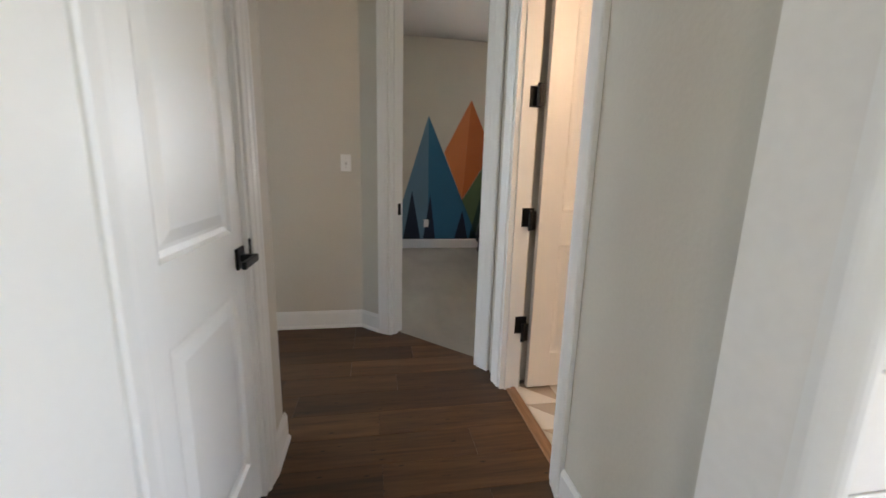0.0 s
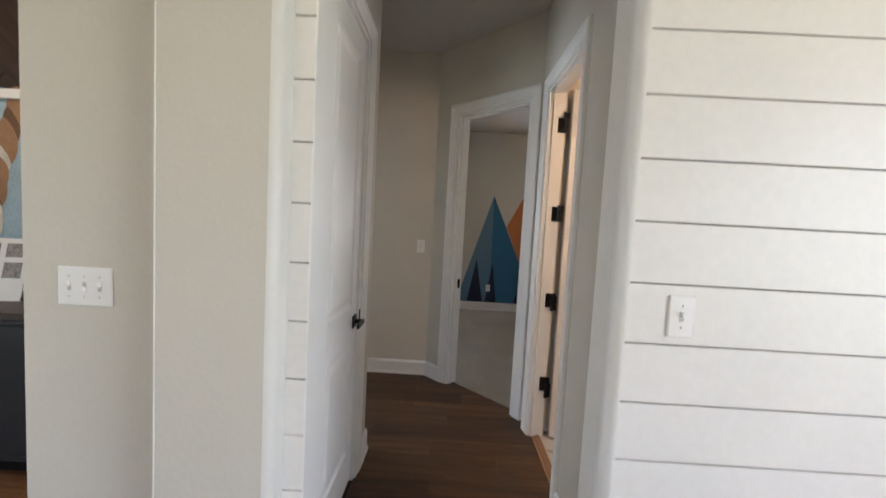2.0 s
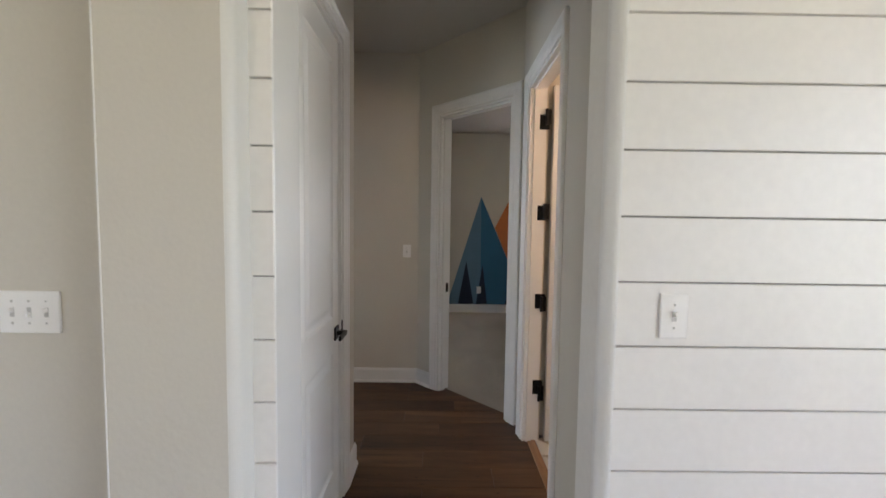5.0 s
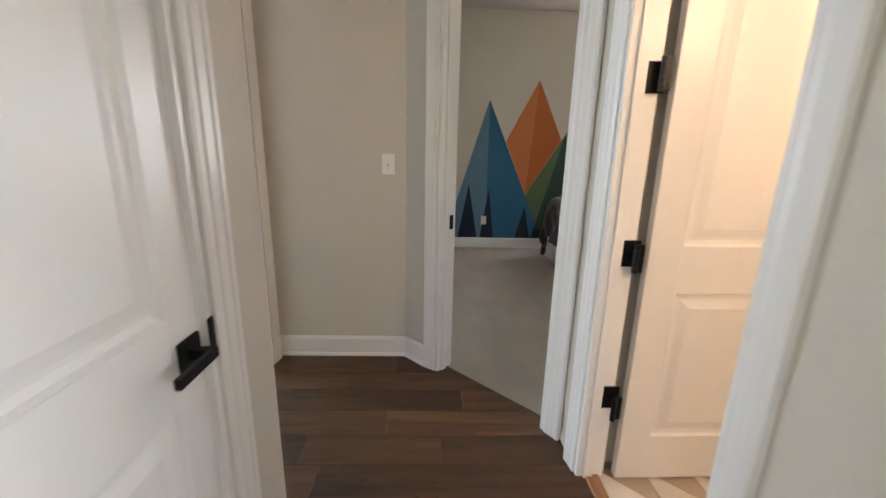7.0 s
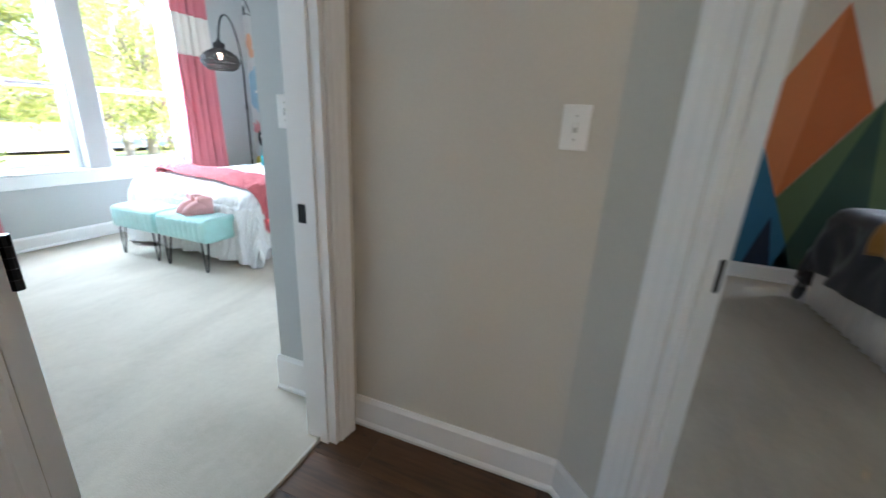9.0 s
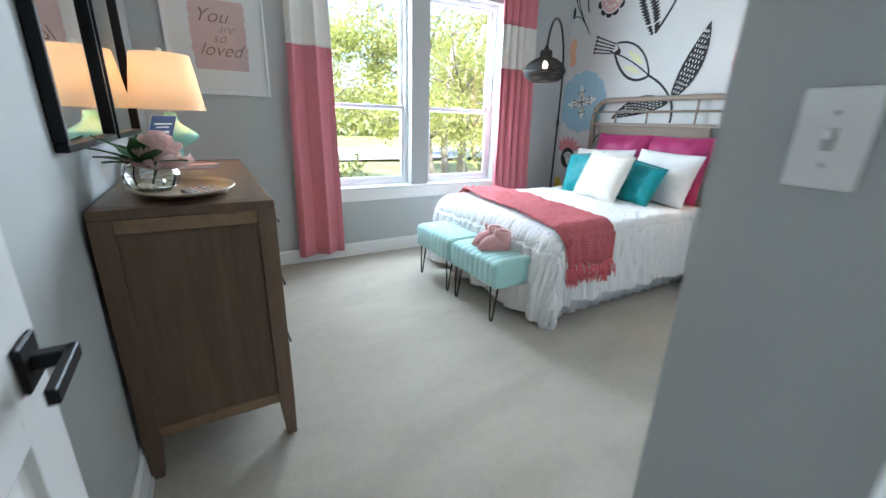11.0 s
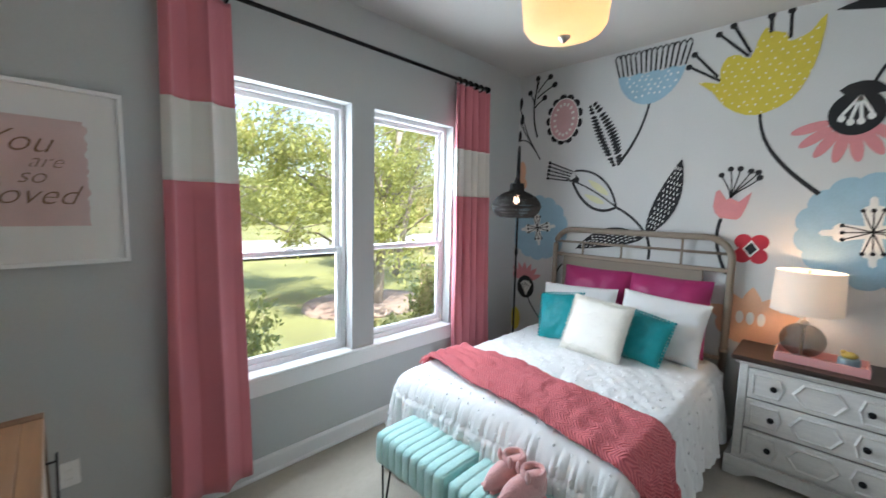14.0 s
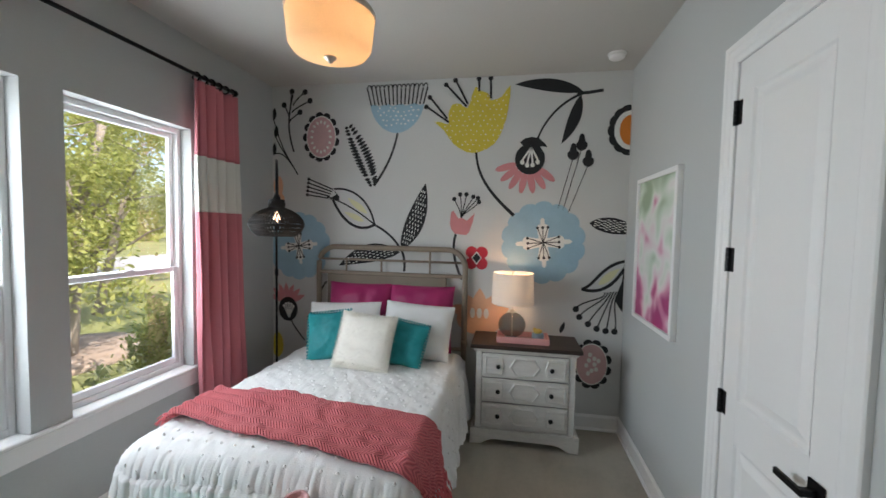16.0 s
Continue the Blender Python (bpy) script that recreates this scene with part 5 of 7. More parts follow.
part("dish", G().lathe([(0.001, 0.004), (0.16, 0.005), (0.19, 0.018), (0.215, 0.03), (0.212, 0.034), (0.186, 0.023), (0.158, 0.010), (0.001, 0.009)], n=48, sx=1.0, sy=0.74, cap=False), mat("hammered_silver", (0.42, 0.36, 0.28), 0.28, 1.0, var=0.18, scale=25, bump=0.5, bscale=70), dt, smooth=True)
vs_ = thing("vase", "faceted clear glass bowl vase on the tray", "vase", pose(-2.485, 2.225, DZ + 0.009))
part("bowl", G().lathe([(0.05, 0), (0.075, 0.02), (0.085, 0.055), (0.075, 0.085), (0.068, 0.09), (0.066, 0.085), (0.074, 0.055), (0.06, 0.02), (0.01, 0.012)], n=12, cap=False), glass_mat("cut_glass", (0.92, 0.95, 0.93), 0.03, thin=False), vs_)
fl = thing("flower", "large pale pink silk peony with green leaves in the vase", "flower", pose(-2.485, 2.225, DZ + 0.03))
M_PEONY, M_LEAF = shade_mat("pale_pink_petal", (0.90, 0.66, 0.60), 0.35), mat("peony_leaf", (0.04, 0.13, 0.03), 0.5, var=0.25, scale=12)
part("stem", G().tube([(0, 0, 0.0), (0.01, 0.02, 0.06), (0.02, 0.03, 0.09)], 0.004, 6), M_LEAF, fl)
rp = random.Random(3)
for ring, (cnt, rad, hgt, tilt) in enumerate(((6, 0.016, 0.15, 10), (8, 0.034, 0.14, 26), (10, 0.05, 0.125, 44), (9, 0.06, 0.105, 64))):
    for k in range(cnt):
        def petal(u, v, rd=rad):
            a = (u - 0.5) * 2
            return (a * 0.042 * math.sin(math.pi * (0.15 + 0.75 * v)), 0.012 * a * a + 0.006 * math.sin(5 * a), v * 0.076 + 0.004 * math.sin(a * 6) * v)
        g = G().grid(petal, 6, 5).move(pose(0.02, 0.035, hgt - 0.05) @ pose(0, 0, 0, 0, 0, 360 * k / cnt + rp.uniform(-12, 12)) @ pose(0, -rad * 0.5, 0, tilt + rp.uniform(-8, 8)))
        part("petal", g, M_PEONY, fl, smooth=True)
for k in range(9):
    def lf(u, v):
        a = (u - 0.5) * 2
        return (a * 0.036 * math.sin(math.pi * min(0.98, v + 0.04)), 0.006 * a * a - 0.05 * v * v, v * 0.16)
    part("leaf", G().grid(lf, 4, 6).move(pose(0, 0, 0.05) @ pose(0, 0, 0, 0, 0, -75 + k * 26) @ pose(0, -0.01, 0, 32 + 14 * (k % 3))), M_LEAF, fl, "dark green leaf", True)
co = thing("coaster", "square white coaster with coloured spots on the tray", "coaster", pose(-2.385, 2.375, DZ + 0.010, 0, 0, 22))
part("slab", G().rbox(-0.055, -0.055, 0, 0.055, 0.055, 0.012, 0.003), mat("ceramic_white", (0.76, 0.72, 0.66), 0.4), co)
SPOT = [mat("spot_%s" % n, c, 0.5) for n, c in (("teal", (0.02, 0.2, 0.18)), ("pink", (0.5, 0.1, 0.15)), ("violet", (0.15, 0.12, 0.3)), ("gold", (0.5, 0.3, 0.06)))]
for i in range(5):
    for j in range(5):
        part("spot", G().lathe([(0.008, 0.0118), (0.007, 0.0128)], -0.04 + 0.02 * i + 0.006 * (j % 2), -0.04 + 0.02 * j, 8, sx=1.2, sy=0.8), SPOT[(i * 2 + j) % 4], co)
nb = thing("notebook", "pink marbled notebook lying on the dresser", "notebook", pose(-3.24, 2.33, DZ, 0, 0, 12))
part("cover", G().rbox(-0.055, -0.11, 0.0, 0.055, 0.11, 0.006, 0.001).rbox(-0.055, -0.11, 0.016, 0.055, 0.11, 0.021, 0.001), mat("pink_marble_card", (0.76, 0.46, 0.43), 0.5, var=0.10, scale=10), nb)
part("pages", G().box(-0.052, -0.107, 0.006, 0.052, 0.107, 0.016), mat("paper", (0.74, 0.72, 0.68), 0.8), nb)
pb = thing("pen_holder", "mauve square pen holder box on the dresser", "pen holder", pose(-3.02, 2.21, DZ, 0, 0, 8))
M_MAUVE = mat("mauve_leather", (0.42, 0.22, 0.26), 0.5, var=0.08)
for q in ((-0.06, -0.05, 0.06, -0.044), (-0.06, 0.044, 0.06, 0.05), (-0.06, -0.044, -0.054, 0.044), (0.054, -0.044, 0.06, 0.044)):
    part("side", G().rbox(q[0], q[1], 0, q[2], q[3], 0.095, 0.002), M_MAUVE, pb)
part("bottom", G().box(-0.054, -0.044, 0.0, 0.054, 0.044, 0.006), M_MAUVE, pb)
for k, c in enumerate(((0.05, 0.06, 0.12), (0.4, 0.05, 0.08), (0.02, 0.02, 0.02))):
    part("pen", G().tube([(-0.03 + 0.03 * k, 0.0, 0.008), (-0.045 + 0.035 * k, 0.03, 0.125)], 0.004, 8), mat("pen_%d" % k, c, 0.35), pb, "pen")
bro = thing("leaflet", "blue and white printed leaflet card leaning on the dresser", "leaflet", pose(-2.83, 2.19, DZ + 0.002, -20, 0, -28))
part("card", G().box(-0.075, -0.002, 0, 0.075, 0.002, 0.27), bpy.data.materials["glossy_paper"], bro)
part("blue_header", G().box(-0.075, 0.002, 0.18, 0.075, 0.0035, 0.27), mat("navy_print", (0.02, 0.06, 0.18), 0.4), bro)
for i in range(5):
    for j in range(6):
        part("print_mark", G().box(-0.062 + 0.027 * i, 0.002, 0.015 + 0.026 * j, -0.062 + 0.027 * i + 0.016, 0.0032, 0.027 + 0.026 * j), SPOT[(i + 2 * j) % 3], bro)
part("header_line", G().box(-0.055, 0.0034, 0.235, 0.055, 0.0044, 0.241).box(-0.04, 0.0034, 0.222, 0.04, 0.0044, 0.227).box(-0.045, 0.0034, 0.198, 0.045, 0.0044, 0.209), M_PLAST, bro)

# framed words on the window wall
art = thing("framed_print", "white framed print with gold script on a pink brushed patch", "picture", pose(-4.27, 2.565, 1.733, 0, 0, 90))
g = G()
W2, H2 = 0.312, 0.372
for q in ((-W2, -H2, W2, -H2 + 0.018), (-W2, H2 - 0.018, W2, H2), (-W2, -H2 + 0.018, -W2 + 0.018, H2 - 0.018), (W2 - 0.018, -H2 + 0.018, W2, H2 - 0.018)):
    g.rbox(q[0], -0.032, q[1], q[2], 0, q[3], 0.002)
part("frame", g, M_TRIM, art, "white wooden frame")
part("mount", G().box(-W2 + 0.018, -0.012, -H2 + 0.018, W2 - 0.018, 0, H2 - 0.018), mat("mount_card", (0.84, 0.82, 0.79), 0.6, var=0.02), art)
rg = random.Random(5)
pts = []
for k in range(40):
    pts.append((-0.155 + rg.uniform(-.005, .005) + 0.014 * noise.noise((k * 0.35, 0, 2)), 0.235 - 0.44 * k / 39))
pr = [(0.185 + rg.uniform(-.005, .005) + 0.014 * noise.noise((k * 0.35, 4, 2)), -0.205 + 0.44 * k / 39) for k in range(40)]
part("pink_patch", G().add([(x, -0.0135, z) for x, z in pts + pr], [tuple(range(80))]), mat("blush_wash", (0.70, 0.50, 0.47), 0.8, var=0.06, scale=16), art, "blush pink brushed patch")
M_GOLD = mat("gold_foil", (0.25, 0.135, 0.07), 0.35, 0.4, var=0.1)
for word, x, z, s in (("You", -0.03, 0.095, 0.125), ("are", 0.055, 0.035, 0.08), ("so", 0.01, -0.03, 0.09), ("loved", 0.01, -0.115, 0.12)):
    cu = bpy.data.curves.new("lettering", "FONT")
    cu.body, cu.size, cu.align_x, cu.shear, cu.extrude, cu.offset = word, s, "CENTER", 0.45, 0.0006, -0.0014
    cu.materials.append(M_GOLD)
    t = new("lettering", cu)
    t.parent, t.matrix_basis = art, pose(x, -0.0145, z, 90, 0, 0)
pg = part("glazing", G().box(-W2 + 0.018, -0.022, -H2 + 0.018, W2 - 0.018, -0.020, H2 - 0.018), M_GLASS, art)
pg.visible_shadow = False
# flower canvas on the east wall
cv = thing("framed_photograph", "pink blossom photograph in a white frame", "picture", pose(-1.127, 5.31, 1.54, 0, 0, -90))
g = G()
W2, H2 = 0.352, 0.49
for q in ((-W2, -H2, W2, -H2 + 0.03), (-W2, H2 - 0.03, W2, H2), (-W2, -H2 + 0.03, -W2 + 0.03, H2 - 0.03), (W2 - 0.03, -H2 + 0.03, W2, H2 - 0.03)):
    g.rbox(q[0], -0.035, q[1], q[2], 0, q[3], 0.003)
part("frame", g, M_TRIM, cv, "white wooden frame")
pm = bpy.data.materials.new("blossom_photo")
pm.use_nodes = True
t = pm.node_tree
tc, n1, rp_ = t.nodes.new("ShaderNodeTexCoord"), t.nodes.new("ShaderNodeTexNoise"), t.nodes.new("ShaderNodeValToRGB")
n1.inputs["Scale"].default_value, n1.inputs["Detail"].default_value, n1.inputs["Distortion"].default_value = 4.5, 1.2, 0.35
t.links.new(tc.outputs["Object"], n1.inputs["Vector"])
sp, ad = t.nodes.new("ShaderNodeSeparateXYZ"), t.nodes.new("ShaderNodeMath")
t.links.new(tc.outputs["Object"], sp.inputs[0])
ad.operation = "MULTIPLY_ADD"
ad.inputs[1].default_value = 0.30
t.links.new(sp.outputs[2], ad.inputs[0])
t.links.new(n1.outputs[0], ad.inputs[2])
t.links.new(ad.outputs[0], rp_.inputs[0])
cr = rp_.color_ramp
cr.elements[0].position, cr.elements[0].color = 0.28, (0.40, 0.04, 0.17, 1)
cr.elements[1].position, cr.elements[1].color = 0.74, (0.30, 0.40, 0.25, 1)
for p, c in ((0.36, (0.66, 0.26, 0.40)), (0.43, (0.78, 0.62, 0.66)), (0.52, (0.78, 0.78, 0.73)), (0.62, (0.56, 0.66, 0.53))):
    cr.elements.new(p).color = (*c, 1)
t.links.new(rp_.outputs[0], t.nodes["Principled BSDF"].inputs["Base Color"])
t.nodes["Principled BSDF"].inputs["Roughness"].default_value = 0.35
part("picture", G().box(-W2 + 0.03, -0.02, -H2 + 0.03, W2 - 0.03, 0, H2 - 0.03), pm, cv, "pink and green blossom photograph")


# curtains and rod
def curtain(y0t, y1t, y0b, y1b, label, zt=2.64, folds=5, ph=0.0):
    root = thing("curtain", label, "curtain", pose(-4.185, (y0t + y1t) / 2, 0.0), "curtains at the windows")
    c = (y0t + y1t) / 2

    def fn(u, v, za, zb):
        z = za + v * (zb - za)
        k = z / zt
        y0, y1 = y0b + (y0t - y0b) * k - c, y1b + (y1t - y1b) * k - c
        amp = (0.022 + 0.014 * (1 - k)) * (1 + 0.8 * noise.noise((u * 3.1, ph, 8)))
        x = amp * math.sin(u * folds * 2 * math.pi + ph + 2.2 * noise.noise((u * 2.3, ph, 5)) + 0.8 * noise.noise((z * 0.8, u * 2, 1.7))) + 0.014 * noise.noise((z * 1.2, u * 5, 4))
        return (x, y0 + u * (y1 - y0) + 0.008 * math.sin(u * folds * 4 * math.pi + ph), z)
    for nm, za, zb, mt in (("lower_panel", 0.075, 1.742, M_PINKCURT), ("white_band", 1.742, 2.13, M_WHITECURT), ("upper_panel", 2.13, zt, M_PINKCURT)):
        part(nm, G().grid(lambda u, v: fn(u, v, za, zb), 110, 20), mt, root, smooth=True, solid=0.003)
    for k in range(6):
        y = y0t - c + (k + 0.5) / 6 * (y1t - y0t)
        ring = [(0.028 * math.cos(radians(a)), y, 2.66 + 0.028 * math.sin(radians(a))) for a in range(0, 361, 30)]
        part("ring", G().tube(ring, 0.0055, 6), M_BLACK, root, "black curtain ring", True)
    return root


curtain(3.02, 3.33, 2.975, 3.375, "rose pink curtain with a wide white band, tall and gathered", folds=2)
curtain(4.975, 5.385, 4.995, 5.46, "rose pink curtain with a wide white band beside the mural wall", folds=5, ph=1.2)
rod = thing("curtain_rod", "long black metal curtain rod above the windows", "curtain rod", pose(-4.185, 4.2, 2.672))
part("pole", G().tube([(0, -1.28, 0), (0, 1.17, 0)], 0.0125, 12), M_BLACK, rod, smooth=True)
for y in (-1.28, 1.17):
    s = 1 if y > 0 else -1
    part("finial", G().ball((0, y + s * 0.02, 0), 0.023, 0, 10, 8), M_BLACK, rod, smooth=True)
for y in (-1.1, 1.05):
    part("bracket", G().rbox(-0.085, y - 0.008, -0.02, 0.0, y + 0.008, -0.008, 0.002).rbox(-0.085, y - 0.015, -0.05, -0.08, y + 0.015, 0.03, 0.002), M_BLACK, rod)

# arc floor lamp in the corner
al = thing("floor_lamp", "black arc floor lamp with woven black shade, switched on", "lamp", pose(-4.05, 5.72, 0))
part("base", G().lathe([(0.13, 0), (0.13, 0.018), (0.03, 0.024)], n=28), M_BLACK, al)
arcp = [(0, 0, 0.02), (0, 0, 1.0), (0.0, 0.0, 1.55)] + [tuple(p) for p in bez((0, 0, 1.6), (0.02, -0.03, 2.2), (0.38, -0.58, 2.32), (0.45, -0.685, 1.86), 22)]
part("pole", G().tube(arcp, 0.0095, 8), M_BLACK, al, smooth=True)
part("joint", G().lathe([(0.014, 1.22), (0.016, 1.25), (0.014, 1.28)], 0, 0, 10), M_BLACK, al)
sx, sy = 0.45, -0.688
part("socket", G().lathe([(0.03, 1.78), (0.034, 1.82), (0.02, 1.85), (0.008, 1.88)], sx, sy, 16), M_BLACK, al, smooth=True)
M_RATTAN = mat("black_rattan", (0.010, 0.008, 0.007), 0.7, var=0.3, scale=40)
g = G()
prof = [(0.046, 1.825), (0.050, 1.80), (0.049, 1.775), (0.098, 1.755), (0.143, 1.724), (0.167, 1.692), (0.174, 1.662), (0.163, 1.63), (0.142, 1.605), (0.116, 1.588)]
for k, (r, z) in enumerate(prof):
    g.tube([(sx + r * math.cos(radians(a)), sy + r * math.sin(radians(a)), z) for a in range(0, 361, 10)], 0.0052 if k in (0, 2, 6, 9) else 0.0028, 5)
for k in range(54):
    for d in (-1, 1):
        g.tube([(sx + r * math.cos(2 * math.pi * k / 54 + d * 0.07 * i), sy + r * math.sin(2 * math.pi * k / 54 + d * 0.07 * i), z) for i, (r, z) in enumerate(prof)], 0.0040, 4)
part("shade", g, M_RATTAN, al, "woven black rattan shade")
part("bulb", G().ball((sx, sy, 1.715), 0.028, 0, 12, 8, (0.8, 0.8, 1.3)), glow("edison_bulb", (1.0, 0.66, 0.40), 4), al, "glowing bulb", True)
lamp("arc_lamp", "POINT", pose(-4.05 + sx, 5.72 + sy, 1.66), 0.25, (1.0, 0.7, 0.45), 0.02)

# ceiling light
cl = thing("ceiling_light", "semi-flush ceiling light with amber-lit opal drum shade", "ceiling light", pose(-2.705, 3.985, 0))
part("canopy", G().lathe([(0.065, CEIL - 0.001), (0.065, CEIL - 0.012), (0.03, CEIL - 0.03)], n=28), M_CHROME, cl, smooth=True)
part("stem", G().lathe([(0.012, CEIL - 0.02), (0.012, 2.66), (0.068, 2.64), (0.072, 2.60), (0.070, 2.555), (0.064, 2.545), (0.066, 2.48), (0.06, 2.434)], n=28), M_CHROME, cl, smooth=True)
part("shade", G().lathe([(0.001, 2.272), (0.095, 2.276), (0.132, 2.288), (0.147, 2.31), (0.158, 2.412), (0.156, 2.417)], n=48, cap=False), shade_mat("opal_glass", (0.93, 0.80, 0.60), 0.6), cl, "opal glass drum shade glowing amber", True)
part("band", G().lathe([(0.160, 2.41), (0.162, 2.427), (0.158, 2.434), (0.03, 2.436)], n=48, cap=False), M_CHROME, cl, smooth=True)
part("knob", G().lathe([(0.022, 2.272), (0.022, 2.266), (0.012, 2.258), (0.006, 2.25)], n=18), M_CHROME, cl, smooth=True)
for q in (-0.06, 0.06):
    part("bulb", G().ball((q, 0, 2.35), 0.024), glow("amber_bulb", (1.0, 0.6, 0.28), 0.8), cl, "glowing bulb")
    lamp("ceiling_lamp", "POINT", pose(-2.705 + q, 3.985, 2.36), 0.40, (1.0, 0.56, 0.26), 0.03)

# ---- painted flowers on the mural wall ----
M_INK = mat("black_wall_paint", (0.014, 0.014, 0.015), 0.7, var=0.15, scale=30)
M_PSKY = mat("sky_blue_paint", (0.33, 0.50, 0.60), 0.75, var=0.08, scale=9)
M_PYEL = mat("mustard_paint", (0.66, 0.53, 0.06), 0.75, var=0.07, scale=9)
M_PPINK = mat("rose_paint", (0.66, 0.26, 0.27), 0.75, var=0.08, scale=9)
M_PBLUSH = mat("blush_paint", (0.64, 0.40, 0.40), 0.75, var=0.07, scale=9)
M_PCREAM = mat("cream_wall_paint", (0.80, 0.79, 0.74), 0.75, var=0.04, scale=9)
M_PRED = mat("red_paint", (0.50, 0.03, 0.05), 0.75, var=0.1, scale=12)
M_PPEACH = mat("peach_paint", (0.74, 0.42, 0.26), 0.75, var=0.08, scale=9)
M_PORANGE = mat("orange_paint", (0.70, 0.22, 0.03), 0.75, var=0.08, scale=9)
M_PPALE = mat("pale_yellow_paint", (0.70, 0.68, 0.42), 0.75, var=0.06, scale=9)
INKS = [M_INK, M_PSKY, M_PYEL, M_PPINK, M_PBLUSH, M_PCREAM, M_PRED, M_PPEACH, M_PORANGE, M_PPALE]
INK, SKY, YEL, ROSE, BLUSH, CREAM, RED, PEACH, ORANGE, PALE = range(10)
MX0, MX1 = -4.265, -1.132


class Motif:
    """Flat painted shapes on the wall, in metres along it (x) and up it (z)."""

    def __init__(self, name, label):
        self.g, self.name, self.label = G(), name, label

    def poly(self, pts, c, layer=1):
        y = 6.0 - 0.0012 - 0.0009 * layer
        pts = [(min(max(x, MX0), MX1), z) for x, z in pts]
        self.g.add([(x, y, z) for x, z in pts], [tuple(range(len(pts)))], c)
        return self

    def disc(self, x, z, r, c=INK, layer=1, rz=None, n=16, rot=0.0):
        rz = rz or r
        cr, sr = math.cos(radians(rot)), math.sin(radians(rot))
        return self.poly([(x + r * math.cos(a) * cr - rz * math.sin(a) * sr, z + r * math.cos(a) * sr + rz * math.sin(a) * cr) for a in (2 * math.pi * i / n for i in range(n))], c, layer)

    def leaf(self, p0, p1, w, c=INK, layer=1, bend=0.0, n=12):
        (x0, z0), (x1, z1) = p0, p1
        L = math.hypot(x1 - x0, z1 - z0)
        ux, uz = (x1 - x0) / L, (z1 - z0) / L
        nx, nz = -uz, ux
        a, b = [], []
        for i in range(n + 1):
            t = i / n
            h = w / 2 * math.sin(math.pi * t ** 0.85) ** 0.85
            o = bend * 4 * t * (1 - t)
            cx, cz = x0 + ux * L * t + nx * o, z0 + uz * L * t + nz * o
            a.append((cx + nx * h, cz + nz * h))
            b.append((cx - nx * h, cz - nz * h))
        return self.poly(a + b[::-1][1:-1], c, layer)

    def line(self, pts, w, c=INK, layer=1, w1=None):
        for k in range(len(pts) - 1):
            (x0, z0), (x1, z1) = pts[k], pts[k + 1]
            L = math.hypot(x1 - x0, z1 - z0) or 1
            nx, nz = -(z1 - z0) / L / 2, (x1 - x0) / L / 2
            wa = w + ((w1 or w) - w) * k / (len(pts) - 1)
            wb = w + ((w1 or w) - w) * (k + 1) / (len(pts) - 1)
            e = 0.1 * w / L
            x1, z1 = x1 + (x1 - x0) * e, z1 + (z1 - z0) * e
            self.poly([(x0 + nx * wa, z0 + nz * wa), (x1 + nx * wb, z1 + nz * wb), (x1 - nx * wb, z1 - nz * wb), (x0 - nx * wa, z0 - nz * wa)], c, layer + 0.02 * (k % 2))
        return self

    def curve(self, a, b, c_, d, w, c=INK, layer=1, w1=None, n=14):
        return self.line([(p.x, p.y) for p in bez((*a, 0), (*b, 0), (*c_, 0), (*d, 0), n)], w, c, layer, w1)

    def specks(self, inside, box, step, r, c, layer):
        rr = random.Random(int(1000 * abs(box[0])))
        z = box[1]
        j = 0
        while z < box[3]:
            x = box[0] + (step / 2 if j % 2 else 0)
            while x < box[2]:
                px, pz = x + rr.uniform(-.2, .2) * step, z + rr.uniform(-.2, .2) * step
                if inside(px, pz):
                    self.disc(px, pz, r * rr.uniform(.8, 1.2), c, layer, n=7)
                x += step
            z += step * 0.8
            j += 1
        return self

    def done(self):
        ob = part(self.name, self.g, INKS, wall_mural, self.label)
        ob.matrix_parent_inverse = wall_mural.matrix_basis.inverted()
        return ob


def cloud(mo, x, z, r, n, c, layer=1):
    pts = []
    for i in range(n * 8):
        a = 2 * math.pi * i / (n * 8)
        rr = r * (0.93 + 0.075 * abs(math.sin(n * a / 2)) ** 0.7)
        pts.append((x + rr * math.cos(a), z + rr * math.sin(a)))
    mo.poly(pts, c, layer)


def star(mo, x, z, s, rot=0):
    """A white four-petal cross with black stamens."""
    for k in range(4):
        a = radians(90 * k + rot)
        ux, uz = math.cos(a), math.sin(a)
        px, pz = -uz, ux
        sz = s * (1.0 if k % 2 else 1.1)
        out = [(0, -.14), (.40, -.20), (.62, -.25), (.72, -.19), (.76, -.09), (.96, -.08), (1.03, 0), (.96, .08), (.76, .09), (.72, .19), (.62, .25), (.40, .20), (0, .14)]
        mo.poly([(x + sz * (u * ux + v * px), z + sz * (u * uz + v * pz)) for u, v in out], CREAM, 2 + 0.1 * k)
        for q in (-0.24, 0.0, 0.24):
            e = (x + 0.62 * s * (ux + q * px * 1.4), z + 0.62 * s * (uz + q * pz * 1.4))
            mo.line([(x, z), e], 0.007, INK, 3 + 0.1 * k)
            mo.disc(*e, 0.012, INK, 3.5, n=10)


